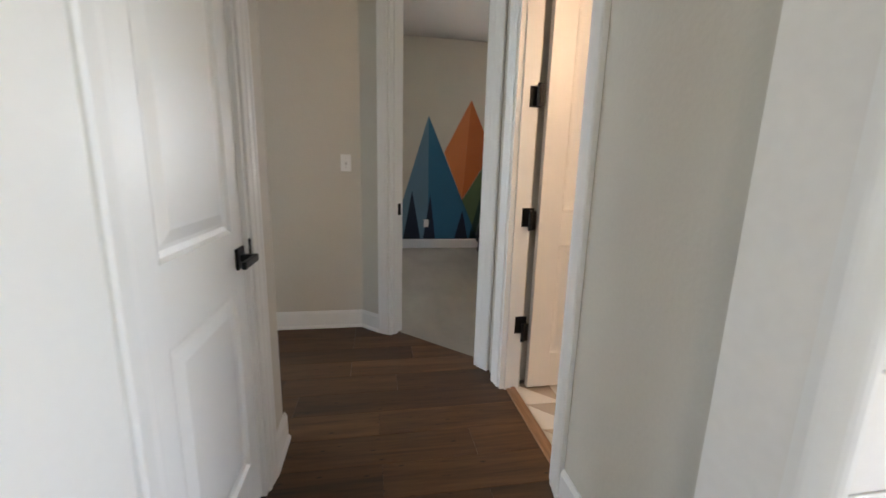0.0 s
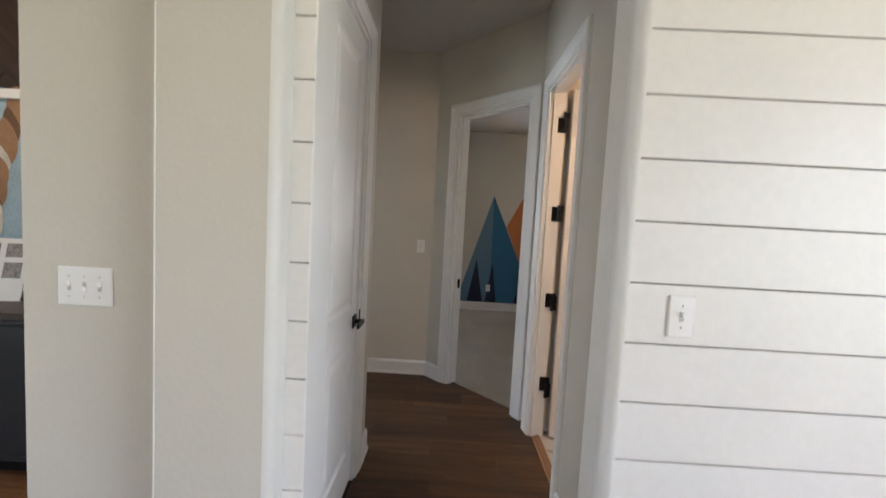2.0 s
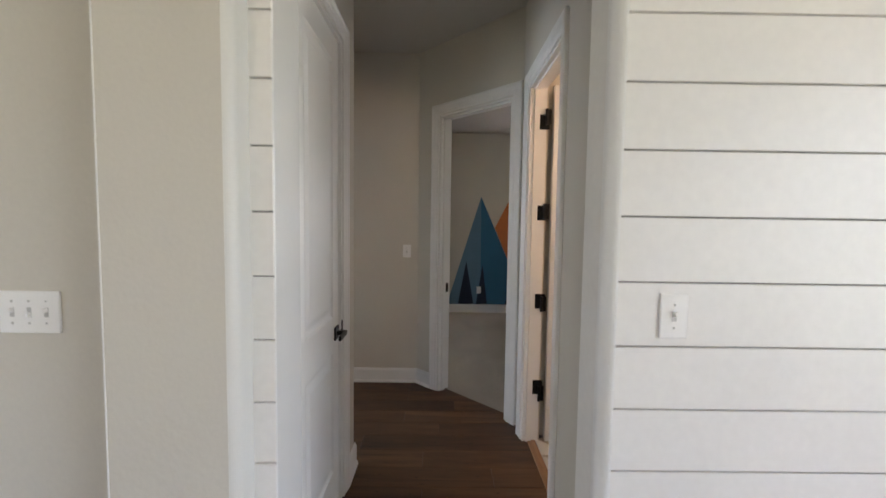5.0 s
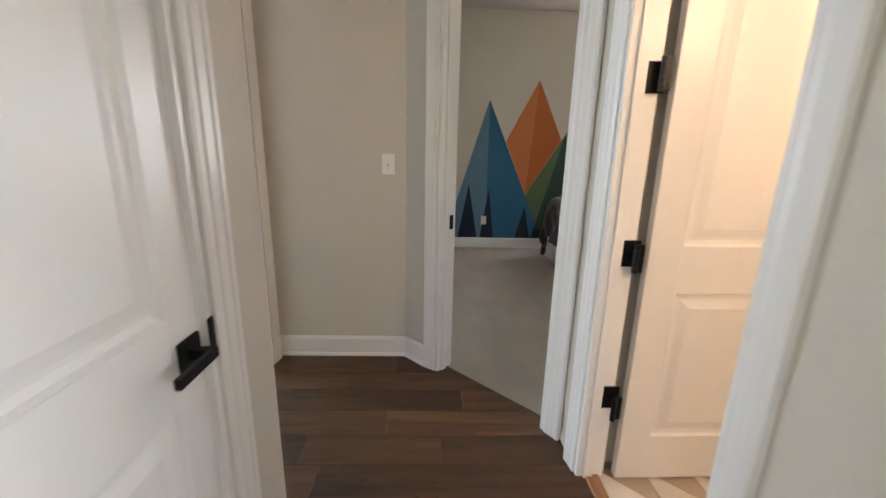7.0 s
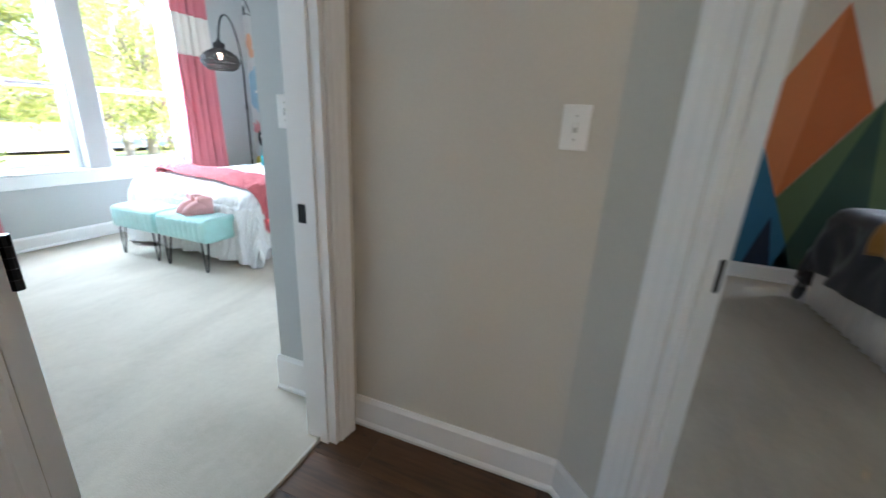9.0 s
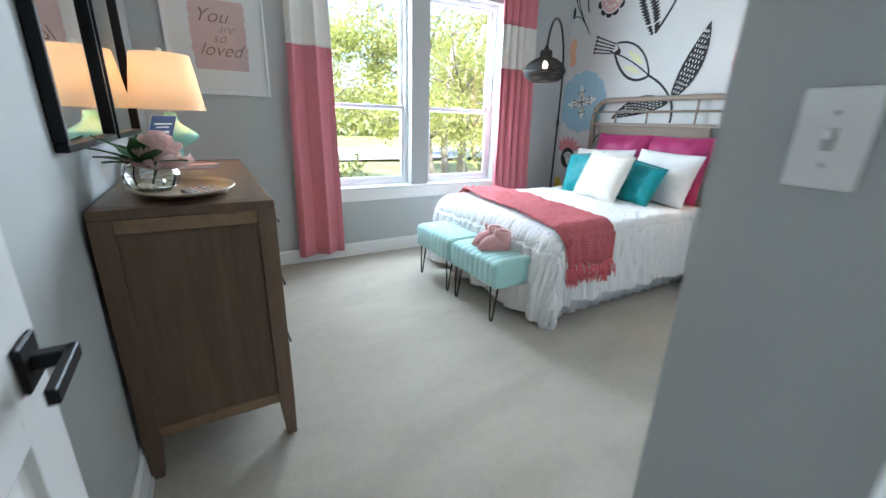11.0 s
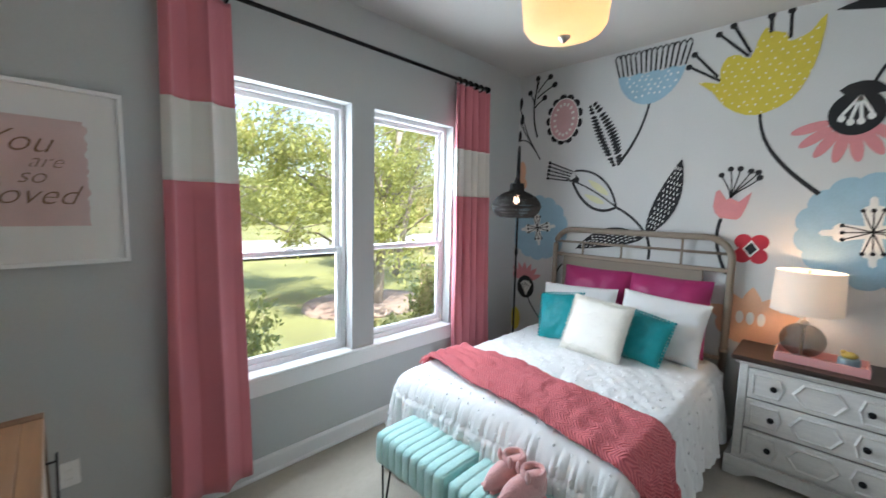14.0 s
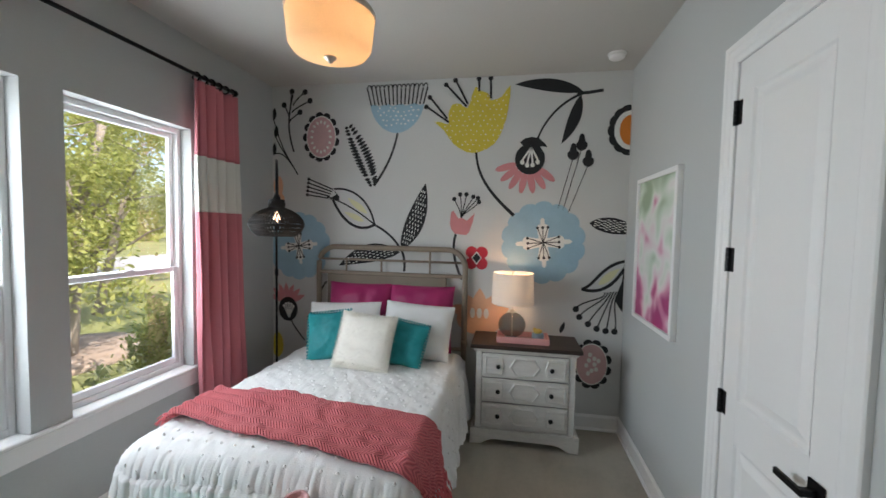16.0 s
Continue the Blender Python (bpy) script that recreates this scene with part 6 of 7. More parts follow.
def scallop_oval(mo, x, z, rx, rz, n, fill):
    for i in range(n):
        a = 2 * math.pi * (i + 0.5) / n
        mo.disc(x + rx * 0.98 * math.cos(a), z + rz * 0.98 * math.sin(a), 0.037, INK, 1 + 0.02 * i, 0.030, 12, math.degrees(a) + 90)
    mo.disc(x, z, rx * 0.93, CREAM, 2, rz * 0.95, 28)
    mo.disc(x, z, rx * 0.88, fill, 3, rz * 0.90, 28)


# berries on a branching sprig
m = Motif("painted_sprig", "black painted sprig with berries")
m.curve((-4.05, 2.34), (-4.11, 2.5), (-4.12, 2.65), (-4.06, 2.86), 0.017)
for e, b in (((-4.07, 2.89), (-4.08, 2.8)), ((-3.94, 2.88), (-4.06, 2.76)), ((-3.89, 2.80), (-4.07, 2.70)), ((-4.15, 2.77), (-4.10, 2.66)), ((-3.99, 2.70), (-4.09, 2.62))):
    m.curve(b, (b[0], b[1] + 0.02), (e[0] * 0.6 + b[0] * 0.4, e[1] - 0.03), e, 0.013, n=6).disc(*e, 0.026, n=14)
m.done()
m = Motif("painted_twig", "black painted twig with buds")
for k, (x0, z0) in enumerate(((-4.255, 2.68), (-4.235, 2.52), (-4.255, 2.36))):
    m.leaf((x0, z0 - 0.05), (x0 + 0.01, z0 + 0.07), 0.045)
    m.curve((-4.01, 2.13), (-4.1, 2.28), (-4.18, 2.36), (x0, z0 - 0.04), 0.011, n=8)
m.done()
m = Motif("painted_pink_oval_flower", "pink painted oval flower with black scallops")
scallop_oval(m, -3.78, 2.47, 0.155, 0.20, 13, BLUSH)
for i in range(16):
    a = 2 * math.pi * i / 16
    m.disc(-3.78 + 0.092 * math.cos(a), 2.47 + 0.135 * math.sin(a), 0.016, CREAM, 4, 0.011, 10, math.degrees(a))
m.done()
m = Motif("painted_fern_and_blue_flower", "blue painted flower with black comb and fern leaf")
m.curve((-3.27, 2.03), (-3.17, 2.16), (-3.09, 2.3), (-3.055, 2.50), 0.024, w1=0.017)
for k in range(19):
    t = 0.02 + 0.052 * k
    p = bez((-3.28, 2.03, 0), (-3.34, 2.2, 0), (-3.42, 2.38, 0), (-3.53, 2.57, 0), 40)[int(t * 40)]
    w = 0.092 * math.sin(math.pi * min(0.95, 0.08 + t * 0.87)) ** 0.7
    for sg in (-1, 1):
        m.leaf((p.x + sg * 0.12 * w, p.y + (0.006 if sg < 0 else 0.0)), (p.x + sg * w, p.y + (0.0 if sg < 0 else 0.038)), 0.029, layer=1.3 + 0.05 * k, n=8)
bowl = [(-3.31 + 0.49 * i / 12, 2.735 + 0.012 * math.sin(i * 2.1)) for i in range(13)]
bowl += [(-3.065 + 0.245 * math.cos(a) * (1 - 0.12 * math.sin(a)), 2.735 - 0.245 * math.sin(a)) for a in (math.pi * i / 16 for i in range(1, 16))]
m.poly(bowl, SKY, 2)
m.specks(lambda x, z: (x + 3.065) ** 2 + (z - 2.735) ** 2 < 0.21 ** 2 and z < 2.715, (-3.31, 2.49, -2.82, 2.73), 0.047, 0.0075, CREAM, 3)
for k in range(15):
    x = -3.30 + 0.475 * k / 14
    sk = (x + 3.065) * 0.16
    m.line([(x, 2.735), (x + sk - 0.004, 2.89 + 0.018 * math.sin(k * 1.3))], 0.013, INK, 3)
    if k < 14:
        m.curve((x + sk, 2.885), (x + sk + 0.01, 2.92), (x + sk + 0.026, 2.92), (x + sk + 0.036, 2.885), 0.010, INK, 3.4, n=5)
m.done()
m = Motif("painted_yellow_tulip", "mustard yellow painted tulip with white dots")
tul = [(-2.73, 2.58), (-2.64, 2.50), (-2.56, 2.39), (-2.44, 2.315), (-2.33, 2.315), (-2.21, 2.38), (-2.14, 2.50), (-2.10, 2.66), (-2.085, 2.86), (-2.15, 2.775), (-2.21, 2.75), (-2.245, 2.745), (-2.27, 2.80), (-2.34, 2.83), (-2.375, 2.86), (-2.41, 2.78), (-2.44, 2.685), (-2.50, 2.72), (-2.57, 2.72), (-2.605, 2.64), (-2.60, 2.555), (-2.66, 2.57)]
sm = []
for i in range(len(tul)):
    a, b, c_, d = (Vector((*tul[(i + k) % len(tul)], 0)) for k in (-1, 0, 1, 2))
    sm += [(b.x, b.y), tuple(((b + c_) / 2 + (b - a + c_ - d) / 16)[:2])]
m.poly(sm, YEL, 2)


def in_tulip(x, z):
    inside, n = False, len(sm)
    for i in range(n):
        (xa, za), (xb, zb) = sm[i], sm[(i + 1) % n]
        if (za > z) != (zb > z) and x < (xb - xa) * (z - za) / (zb - za) + xa:
            inside = not inside
    return inside


m.specks(in_tulip, (-2.72, 2.33, -2.1, 2.84), 0.052, 0.0058, CREAM, 3)
for e, b in (((-2.80, 2.71), (-2.60, 2.57)), ((-2.77, 2.79), (-2.615, 2.60)), ((-2.63, 2.89), (-2.45, 2.70)), ((-2.55, 2.925), (-2.44, 2.72)), ((-2.35, 2.93), (-2.345, 2.82)), ((-2.25, 2.93), (-2.245, 2.76))):
    m.line([b, e], 0.017, INK, 3.2).disc(e[0], e[1] - 0.004, 0.021, INK, 3.6, n=12)
m.curve((-2.36, 2.32), (-2.35, 2.1), (-2.22, 1.95), (-2.03, 1.78), 0.018, INK, 1, 0.028)
m.done()
m = Motif("painted_branch", "black painted branch with two leaves")
m.leaf((-1.50, 2.785), (-2.05, 2.865), 0.105, bend=-0.025)
m.curve((-1.55, 2.78), (-1.48, 2.765), (-1.42, 2.785), (-1.35, 2.79), 0.026)
m.curve((-1.48, 2.78), (-1.62, 2.74), (-1.78, 2.62), (-1.85, 2.42), 0.022, INK, 1.2, 0.015)
m.leaf((-1.52, 2.76), (-1.66, 2.37), 0.095, INK, 1.4, bend=0.02)
m.done()
m = Motif("painted_pod_flower", "black painted pod flower with rose petals")
for k in range(7):
    a = radians(196 + k * 21)
    m.disc(-1.925 + 0.185 * math.cos(a), 2.235 + 0.18 * math.sin(a), 0.095, ROSE, 1 + 0.05 * k, 0.030, 16, math.degrees(a))
m.disc(-1.91, 2.25, 0.122, INK, 2, 0.128, 24)
m.poly([(-1.995, 2.39), (-1.955, 2.42), (-1.90, 2.432), (-1.84, 2.42), (-1.79, 2.375), (-1.77, 2.345), (-1.81, 2.352), (-1.85, 2.345), (-1.89, 2.36), (-1.93, 2.35), (-1.96, 2.352)], INK, 2.2)
for q in (-0.068, -0.023, 0.025, 0.07):
    m.line([(-1.90, 2.345), (-1.91 + q * 0.9, 2.235 - 0.02 * math.cos(q * 30))], 0.016, CREAM, 3).disc(-1.91 + q * 0.9, 2.215 - 0.02 * math.cos(q * 30), 0.018, CREAM, 3.3, 0.021, 10)
m.done()
m = Motif("painted_buds", "three black painted buds on thin stems")
for (x, z), e in (((-1.50, 2.36), (-1.63, 1.83)), ((-1.565, 2.285), (-1.67, 1.845)), ((-1.445, 2.23), (-1.59, 1.80))):
    m.poly([(x + 0.045 * math.cos(a) * (1 if math.sin(a) < 0.5 else 0.75), z + 0.048 * math.sin(a) * (1 if math.sin(a) < 0.8 else 1.9)) for a in (2 * math.pi * i / 20 for i in range(20))], INK, 2)
    m.line([(x, z - 0.03), e], 0.006, INK, 1)
m.done()
m = Motif("painted_orange_flower", "half an orange painted flower with black scallops")
for k in range(7):
    a = radians(100 + k * 27)
    m.disc(-1.13 + 0.145 * math.cos(a), 2.47 + 0.17 * math.sin(a), 0.048, INK, 1 + 0.02 * k, 0.032, 12, math.degrees(a) + 90)
m.disc(-1.13, 2.47, 0.125, CREAM, 2, 0.155, 24).disc(-1.13, 2.47, 0.085, ORANGE, 3, 0.12, 24)
m.done()
m = Motif("painted_blue_cloud_flower", "large sky blue painted scalloped flower with white star")
cloud(m, -1.785, 1.555, 0.345, 14, SKY)
star(m, -1.78, 1.555, 0.205, 4)
m.done()
m = Motif("painted_blue_cloud_flower", "sky blue painted scalloped flower beside the lamp")
cloud(m, -4.0, 1.47, 0.315, 14, SKY)
star(m, -4.0, 1.47, 0.17, 8)
m.done()


def dashed_leaf(mo, a, b, w, bend, n):
    mo.leaf(a, b, w, INK, 2, bend)
    L = math.hypot(b[0] - a[0], b[1] - a[1])
    ux, uz = (b[0] - a[0]) / L, (b[1] - a[1]) / L
    for k in range(n):
        t = 0.12 + 0.76 * k / (n - 1)
        h = w / 2 * math.sin(math.pi * t ** 0.85) ** 0.85
        o = bend * 4 * t * (1 - t)
        rows = max(1, int(h / 0.029))
        for r in range(-rows, rows + 1):
            v = (r + (0.5 if k % 2 else 0)) * h / (rows + 1)
            if abs(v) > h * 0.8:
                continue
            v += o
            x, z = a[0] + ux * L * t - uz * v, a[1] + uz * L * t + ux * v
            mo.leaf((x - ux * 0.0145, z - uz * 0.0145), (x + ux * 0.0145, z + uz * 0.0145), 0.0082, CREAM, 3, n=4)


m = Motif("painted_leaves", "two black painted leaves with white dashes")
dashed_leaf(m, (-3.01, 1.46), (-2.795, 2.05), 0.165, -0.03, 14)
dashed_leaf(m, (-3.02, 1.44), (-3.60, 1.30), 0.165, -0.05, 14)
m.curve((-3.01, 1.47), (-2.98, 1.4), (-2.97, 1.34), (-2.98, 1.27), 0.022)
m.curve((-3.01, 1.46), (-3.08, 1.58), (-3.18, 1.64), (-3.26, 1.68), 0.020)
m.done()
m = Motif("painted_open_bud", "outlined black painted bud with pale yellow petals")
o1 = [(p.x, p.y) for p in bez((-3.65, 2.0, 0), (-3.45, 2.02, 0), (-3.30, 1.88, 0), (-3.26, 1.68, 0), 14)]
o2 = [(p.x, p.y) for p in bez((-3.26, 1.68, 0), (-3.40, 1.60, 0), (-3.56, 1.68, 0), (-3.66, 1.90, 0), 14)]
m.line(o1, 0.018).line(o2, 0.024)
m.line([(p.x, p.y) for p in bez((-3.72, 1.93, 0), (-3.55, 1.88, 0), (-3.42, 1.8, 0), (-3.27, 1.69, 0), 12)], 0.013)
m.leaf((-3.33, 1.78), (-3.52, 1.92), 0.055, PALE, 0.6).leaf((-3.36, 1.71), (-3.55, 1.79), 0.05, PALE, 0.6)
m.poly([(-3.66, 2.0), (-3.60, 1.93), (-3.60, 1.90), (-3.70, 1.905), (-3.63, 1.95)], INK, 1.2)
for k in range(5):
    e = (-3.90 - 0.004 * k, 2.09 - 0.036 * k)
    m.line([e, (-3.66 - 0.012 * k, 1.995 - 0.02 * k)], 0.012, INK, 1.4).disc(*e, 0.016, INK, 1.8, n=8)
m.done()
m = Motif("painted_small_tulip", "rose painted tulip with black stamens")
m.poly([(-2.575, 1.70), (-2.565, 1.80), (-2.545, 1.815), (-2.50, 1.745), (-2.475, 1.755), (-2.425, 1.73), (-2.36, 1.795), (-2.375, 1.72), (-2.405, 1.63), (-2.43, 1.605), (-2.53, 1.615), (-2.56, 1.65)], ROSE, 2)
for x, z in ((-2.54, 1.915), (-2.49, 1.955), (-2.435, 1.955), (-2.375, 1.935), (-2.325, 1.89), (-2.335, 1.925)):
    m.curve((-2.48, 1.74), (-2.47, 1.80), (x * 0.7 - 2.45 * 0.3, z - 0.06), (x, z), 0.008, INK, 1.5, n=7).disc(x, z, 0.019, INK, 1.9, n=12)
m.curve((-2.52, 1.61), (-2.56, 1.48), (-2.52, 1.34), (-2.46, 1.22), 0.022, INK, 1)
m.done()
m = Motif("painted_red_flower", "small red painted flower with black diamond centre")
for k in range(4):
    a = radians(45 + 90 * k)
    m.disc(-2.335 + 0.062 * math.cos(a), 1.41 + 0.067 * math.sin(a), 0.052, RED, 1 + 0.1 * k, 0.052, 16)
m.poly([(-2.335, 1.47), (-2.29, 1.41), (-2.335, 1.35), (-2.38, 1.41)], CREAM, 2).poly([(-2.335, 1.455), (-2.30, 1.41), (-2.335, 1.365), (-2.37, 1.41)], INK, 3)
m.done()
m = Motif("painted_fan_flower", "rose and black painted fan flower behind the floor lamp")
for k in range(7):
    a = radians(30 + k * 20)
    m.leaf((-4.13 + 0.05 * math.cos(a), 0.92 + 0.05 * math.sin(a)), (-4.13 + 0.22 * math.cos(a), 0.90 + 0.22 * math.sin(a)), 0.052, ROSE, 1 + 0.04 * k)
m.disc(-4.11, 0.87, 0.098, INK, 2, 0.115, 22)
for k in range(5):
    a = radians(35 + 27 * k)
    m.line([(-4.10, 0.79), (-4.105 + 0.06 * math.cos(a), 0.86 + 0.065 * math.sin(a))], 0.014, CREAM, 3).disc(-4.105 + 0.06 * math.cos(a), 0.86 + 0.065 * math.sin(a), 0.014, CREAM, 3.3, n=8)
m.curve((-4.08, 0.77), (-4.05, 0.7), (-4.0, 0.65), (-3.94, 0.58), 0.014)
m.curve((-3.72, 1.15), (-3.78, 1.08), (-3.8, 1.0), (-3.82, 0.95), 0.016)
m.disc(-4.22, 0.52, 0.06, YEL, 1, 0.12)
m.done()
m = Motif("painted_peach_flower", "peach painted open flower behind the nightstand")
for k in range(5):
    a = radians(20 + 35 * k)
    m.leaf((-2.30, 0.88), (-2.30 + 0.27 * math.cos(a), 0.90 + 0.25 * math.sin(a)), 0.13, PEACH, 1 + 0.05 * k)
m.disc(-2.30, 0.87, 0.20, PEACH, 1.4, 0.13)
for k in range(3):
    m.disc(-2.36 + 0.06 * k, 0.93, 0.022, CREAM, 2.2, 0.045)
m.leaf((-1.62, 0.80), (-1.585, 0.90), 0.035, INK, 1).leaf((-2.2, 0.79), (-2.17, 0.85), 0.02, INK, 1)
m.done()
m = Motif("painted_peach_patch", "peach painted petals high beside the window wall")
m.disc(-4.21, 2.02, 0.05, PEACH, 1, 0.10).disc(-4.19, 1.90, 0.045, PEACH, 1.1, 0.06)
m.done()
m = Motif("painted_edge_leaf", "black painted leaf with white dashes at the wall's end")
dashed_leaf(m, (-1.42, 1.725), (-1.02, 1.66), 0.13, 0.01, 14)
m.done()
m = Motif("painted_lily", "black painted lily with long stamens")
m.line([(p.x, p.y) for p in bez((-1.46, 1.18, 0), (-1.36, 1.20, 0), (-1.32, 1.38, 0), (-1.135, 1.42, 0), 14)], 0.024)
m.line([(p.x, p.y) for p in bez((-1.46, 1.18, 0), (-1.33, 1.14, 0), (-1.22, 1.20, 0), (-1.135, 1.36, 0), 14)], 0.026)
m.leaf((-1.33, 1.22), (-1.17, 1.36), 0.06, PALE, 0.7)
m.poly([(-1.135, 1.40), (-1.15, 1.25), (-1.20, 1.10), (-1.135, 1.0)], INK, 1.3)
for k, e in enumerate(((-1.50, 1.01), (-1.47, 0.945), (-1.40, 0.89), (-1.33, 0.855), (-1.26, 0.84), (-1.19, 0.84))):
    m.curve((-1.16 - 0.03 * (5 - k) * 0.8, 1.16 + 0.003 * k), (-1.24, 1.1), (e[0] + 0.03, e[1] + 0.08), e, 0.011, INK, 1.6, n=8).disc(*e, 0.026, INK, 2, n=14)
m.done()
m = Motif("painted_pink_oval_flower", "blush painted oval flower with black scallops near the floor")
scallop_oval(m, -1.36, 0.555, 0.135, 0.185, 12, BLUSH)
for k in range(9):
    m.disc(-1.36 + 0.06 * math.cos(k * 2.4) * (0.4 + 0.07 * k), 0.555 + 0.10 * math.sin(k * 2.4) * (0.4 + 0.07 * k), 0.017, CREAM, 4, 0.02, 10)
m.done()

# ---- painted mountains in the second bedroom ----
ROCK = [mat(n, c, 0.75, var=0.05, scale=5) for n, c in (("slate_blue", (0.13, 0.24, 0.34)), ("deep_blue", (0.035, 0.15, 0.27)), ("burnt_orange", (0.60, 0.20, 0.07)), ("dark_orange", (0.50, 0.14, 0.04)), ("moss_green", (0.10, 0.16, 0.075)), ("pine_green", (0.03, 0.075, 0.055)), ("navy", (0.008, 0.02, 0.05)))]


def rock(name, label, *tris, out=0.002):
    g = G()
    for k, (pts, c) in enumerate(tris):
        g.add([(x, 5.94 - out - 0.0008 * k, z) for x, z in pts], [tuple(range(len(pts)))], c)
    ob = part(name, g, ROCK, wall_mtn, label)
    ob.matrix_parent_inverse = wall_mtn.matrix_basis.inverted()


B = 0.137
rock("painted_mountain", "moss green painted mountain", ([(2.47, 2.36), (1.13, B), (2.498, B), (2.498, 2.36)], 4), ([(1.958, 1.516), (1.60, B), (2.18, B)], 5))
rock("painted_mountain", "burnt orange painted mountain", ([(1.572, 2.16), (1.19, 1.41), (1.482, 0.725)], 2), ([(1.572, 2.16), (1.482, 0.725), (1.91, 1.44)], 3))
rock("painted_mountain", "blue painted mountain", ([(0.958, 1.918), (0.42, B), (0.975, B)], 0), ([(0.958, 1.918), (0.975, B), (1.742, B)], 1))
for a, b, c_, h in ((0.60, 0.73, 0.86, 0.86), (0.90, 1.0, 1.085, 0.80), (1.38, 1.492, 1.585, 0.57)):
    rock("painted_peak", "navy painted small peak", ([(a, B), (b, h), (c_, B)], 6), out=0.0045)
plate("outlet", pose(0.945, 5.94, 0.376), 1, "outlet", "white plastic wall outlet on the painted mountain")

# ---- second bedroom ----
M_CHAR = mat("charcoal_linen", (0.035, 0.038, 0.045), 0.9, var=0.15, scale=5, fine=260, bump=0.4, bscale=140, sheen=0.3)
M_OCHRE = mat("ochre_knit", (0.40, 0.19, 0.03), 0.95, var=0.2, scale=12, fine=240, bump=0.8, bscale=90, sheen=0.3)
w2 = thing("window_3", "white window with plaid roman shade in the second bedroom", "window", kind="structure")
for q in ((2.50, 0.72, 2.53, 2.36), (3.40, 0.72, 3.43, 2.36), (2.53, 2.325, 3.40, 2.36), (2.53, 0.72, 3.40, 0.755), (2.53, 1.445, 3.40, 1.49)):
    part("window_frame", G().rbox(q[0], 5.98, q[1], q[2], 6.05, q[3], 0.003), M_VINYL, w2)
p = part("pane", G().box(2.53, 6.005, 0.755, 3.40, 6.009, 2.325), M_GLASS, w2)
p.visible_shadow = False
part("window_sill", G().rbox(2.46, 5.915, 0.70, 3.47, 6.0, 0.724, 0.004), M_TRIM, w2)
sh = thing("roman_shade", "brown and white plaid roman shade, folded up", "window shade", pose(2.95, 5.90, 2.07))
M_PL = [mat("plaid_base", (0.62, 0.58, 0.52), 0.9, var=0.05), mat("plaid_brown", (0.12, 0.09, 0.075), 0.9, var=0.1)]
part("head_rail", G().rbox(-0.5, -0.02, 0.40, 0.5, 0.04, 0.44, 0.003), M_TRIM, sh)
for k in range(4):
    part("fold", G().grid(lambda u, v, k=k: (-0.5 + u, -0.018 - 0.03 * math.sin(math.pi * v) - 0.004 * k, 0.10 * k + 0.115 * v), 20, 8), M_PL[0], sh, smooth=True, solid=0.004)
    for i in range(12):
        part("plaid_stripe", G().grid(lambda u, v, k=k, i=i: (-0.47 + i * 0.083 + 0.022 * u, -0.0215 - 0.03 * math.sin(math.pi * v) - 0.004 * k, 0.10 * k + 0.115 * v), 1, 8), M_PL[1], sh)
    part("plaid_stripe", G().grid(lambda u, v, k=k: (-0.5 + u, -0.0225 - 0.03 * math.sin(math.pi * (0.4 + 0.2 * v)) - 0.004 * k, 0.10 * k + 0.115 * (0.4 + 0.2 * v)), 4, 2), M_PL[1], sh)
b2d = thing("bed", "bed with charcoal linen comforter and white bed skirt", "bed", pose(2.72, 4.78, 0))
part("mattress", G().rbox(-1.0, -0.68, 0.35, 1.1, 0.68, 0.72, 0.06, 3), M_WHITECLOTH, b2d)
part("box_spring", G().rbox(-0.99, -0.67, 0.12, 1.1, 0.67, 0.36, 0.01), M_SKIRT, b2d)
part("bed_skirt", G().grid(lambda u, v: (-1.01 + 0.012 * math.sin(u * 80), -0.68 + 1.36 * u, 0.012 + 0.36 * v), 90, 2).grid(lambda u, v: (-1.01 + 2.1 * u, -0.69 + 0.012 * math.sin(u * 110), 0.012 + 0.36 * v), 120, 2), M_WHITECLOTH, b2d, "white gathered bed skirt", True, 0.004)
for sx in (-0.9, 1.0):
    for sy in (-0.6, 0.6):
        part("leg", G().box(sx - 0.02, sy - 0.02, 0, sx + 0.02, sy + 0.02, 0.13), M_BLACK, b2d)


def drape2(px, py, lift=0.0):
    hx0, hy = -1.0, 0.68
    ex, ey = min(px - hx0 - 0.04, 0), max(abs(py) - hy + 0.04, 0) * (1 if py > 0 else -1)
    x, y = max(px, hx0 + 0.04), min(max(py, -hy + 0.04), hy - 0.04)
    z = 0.755 + lift + 0.012 * noise.noise((px * 5, py * 5, 3.1))
    d = math.hypot(ex, ey)
    if d > 0:
        r, ux, uy = 0.075, ex / d, ey / d
        if d < r * math.pi / 2:
            return (x + ux * r * math.sin(d / r), y + uy * r * math.sin(d / r), z - r * (1 - math.cos(d / r)))
        e = d - r * math.pi / 2
        s = py if abs(ex) > abs(ey) else px
        f = 0.10 * e + 0.045 * math.sin(s * 9 + 2 * noise.noise((s * 2, 0, 1))) * min(1, 3 * e) + 0.05 * noise.noise((s * 4, e * 3, 6)) + 0.02 * noise.noise((s * 11, e * 7, 2))
        return (x + ux * (r + f), y + uy * (r + f), max(0.02, z - r - e))
    return (x, y, z)


part("comforter", G().grid(lambda u, v: drape2(-1.0 - 0.47 + u * 2.25, (2 * v - 1) * (0.68 + 0.62)), 110, 110), M_CHAR, b2d, "charcoal linen comforter", True, 0.03)
t2 = thing("throw_blanket", "ochre knitted throw across the charcoal bed", "blanket", pose(2.72, 4.78, 0))


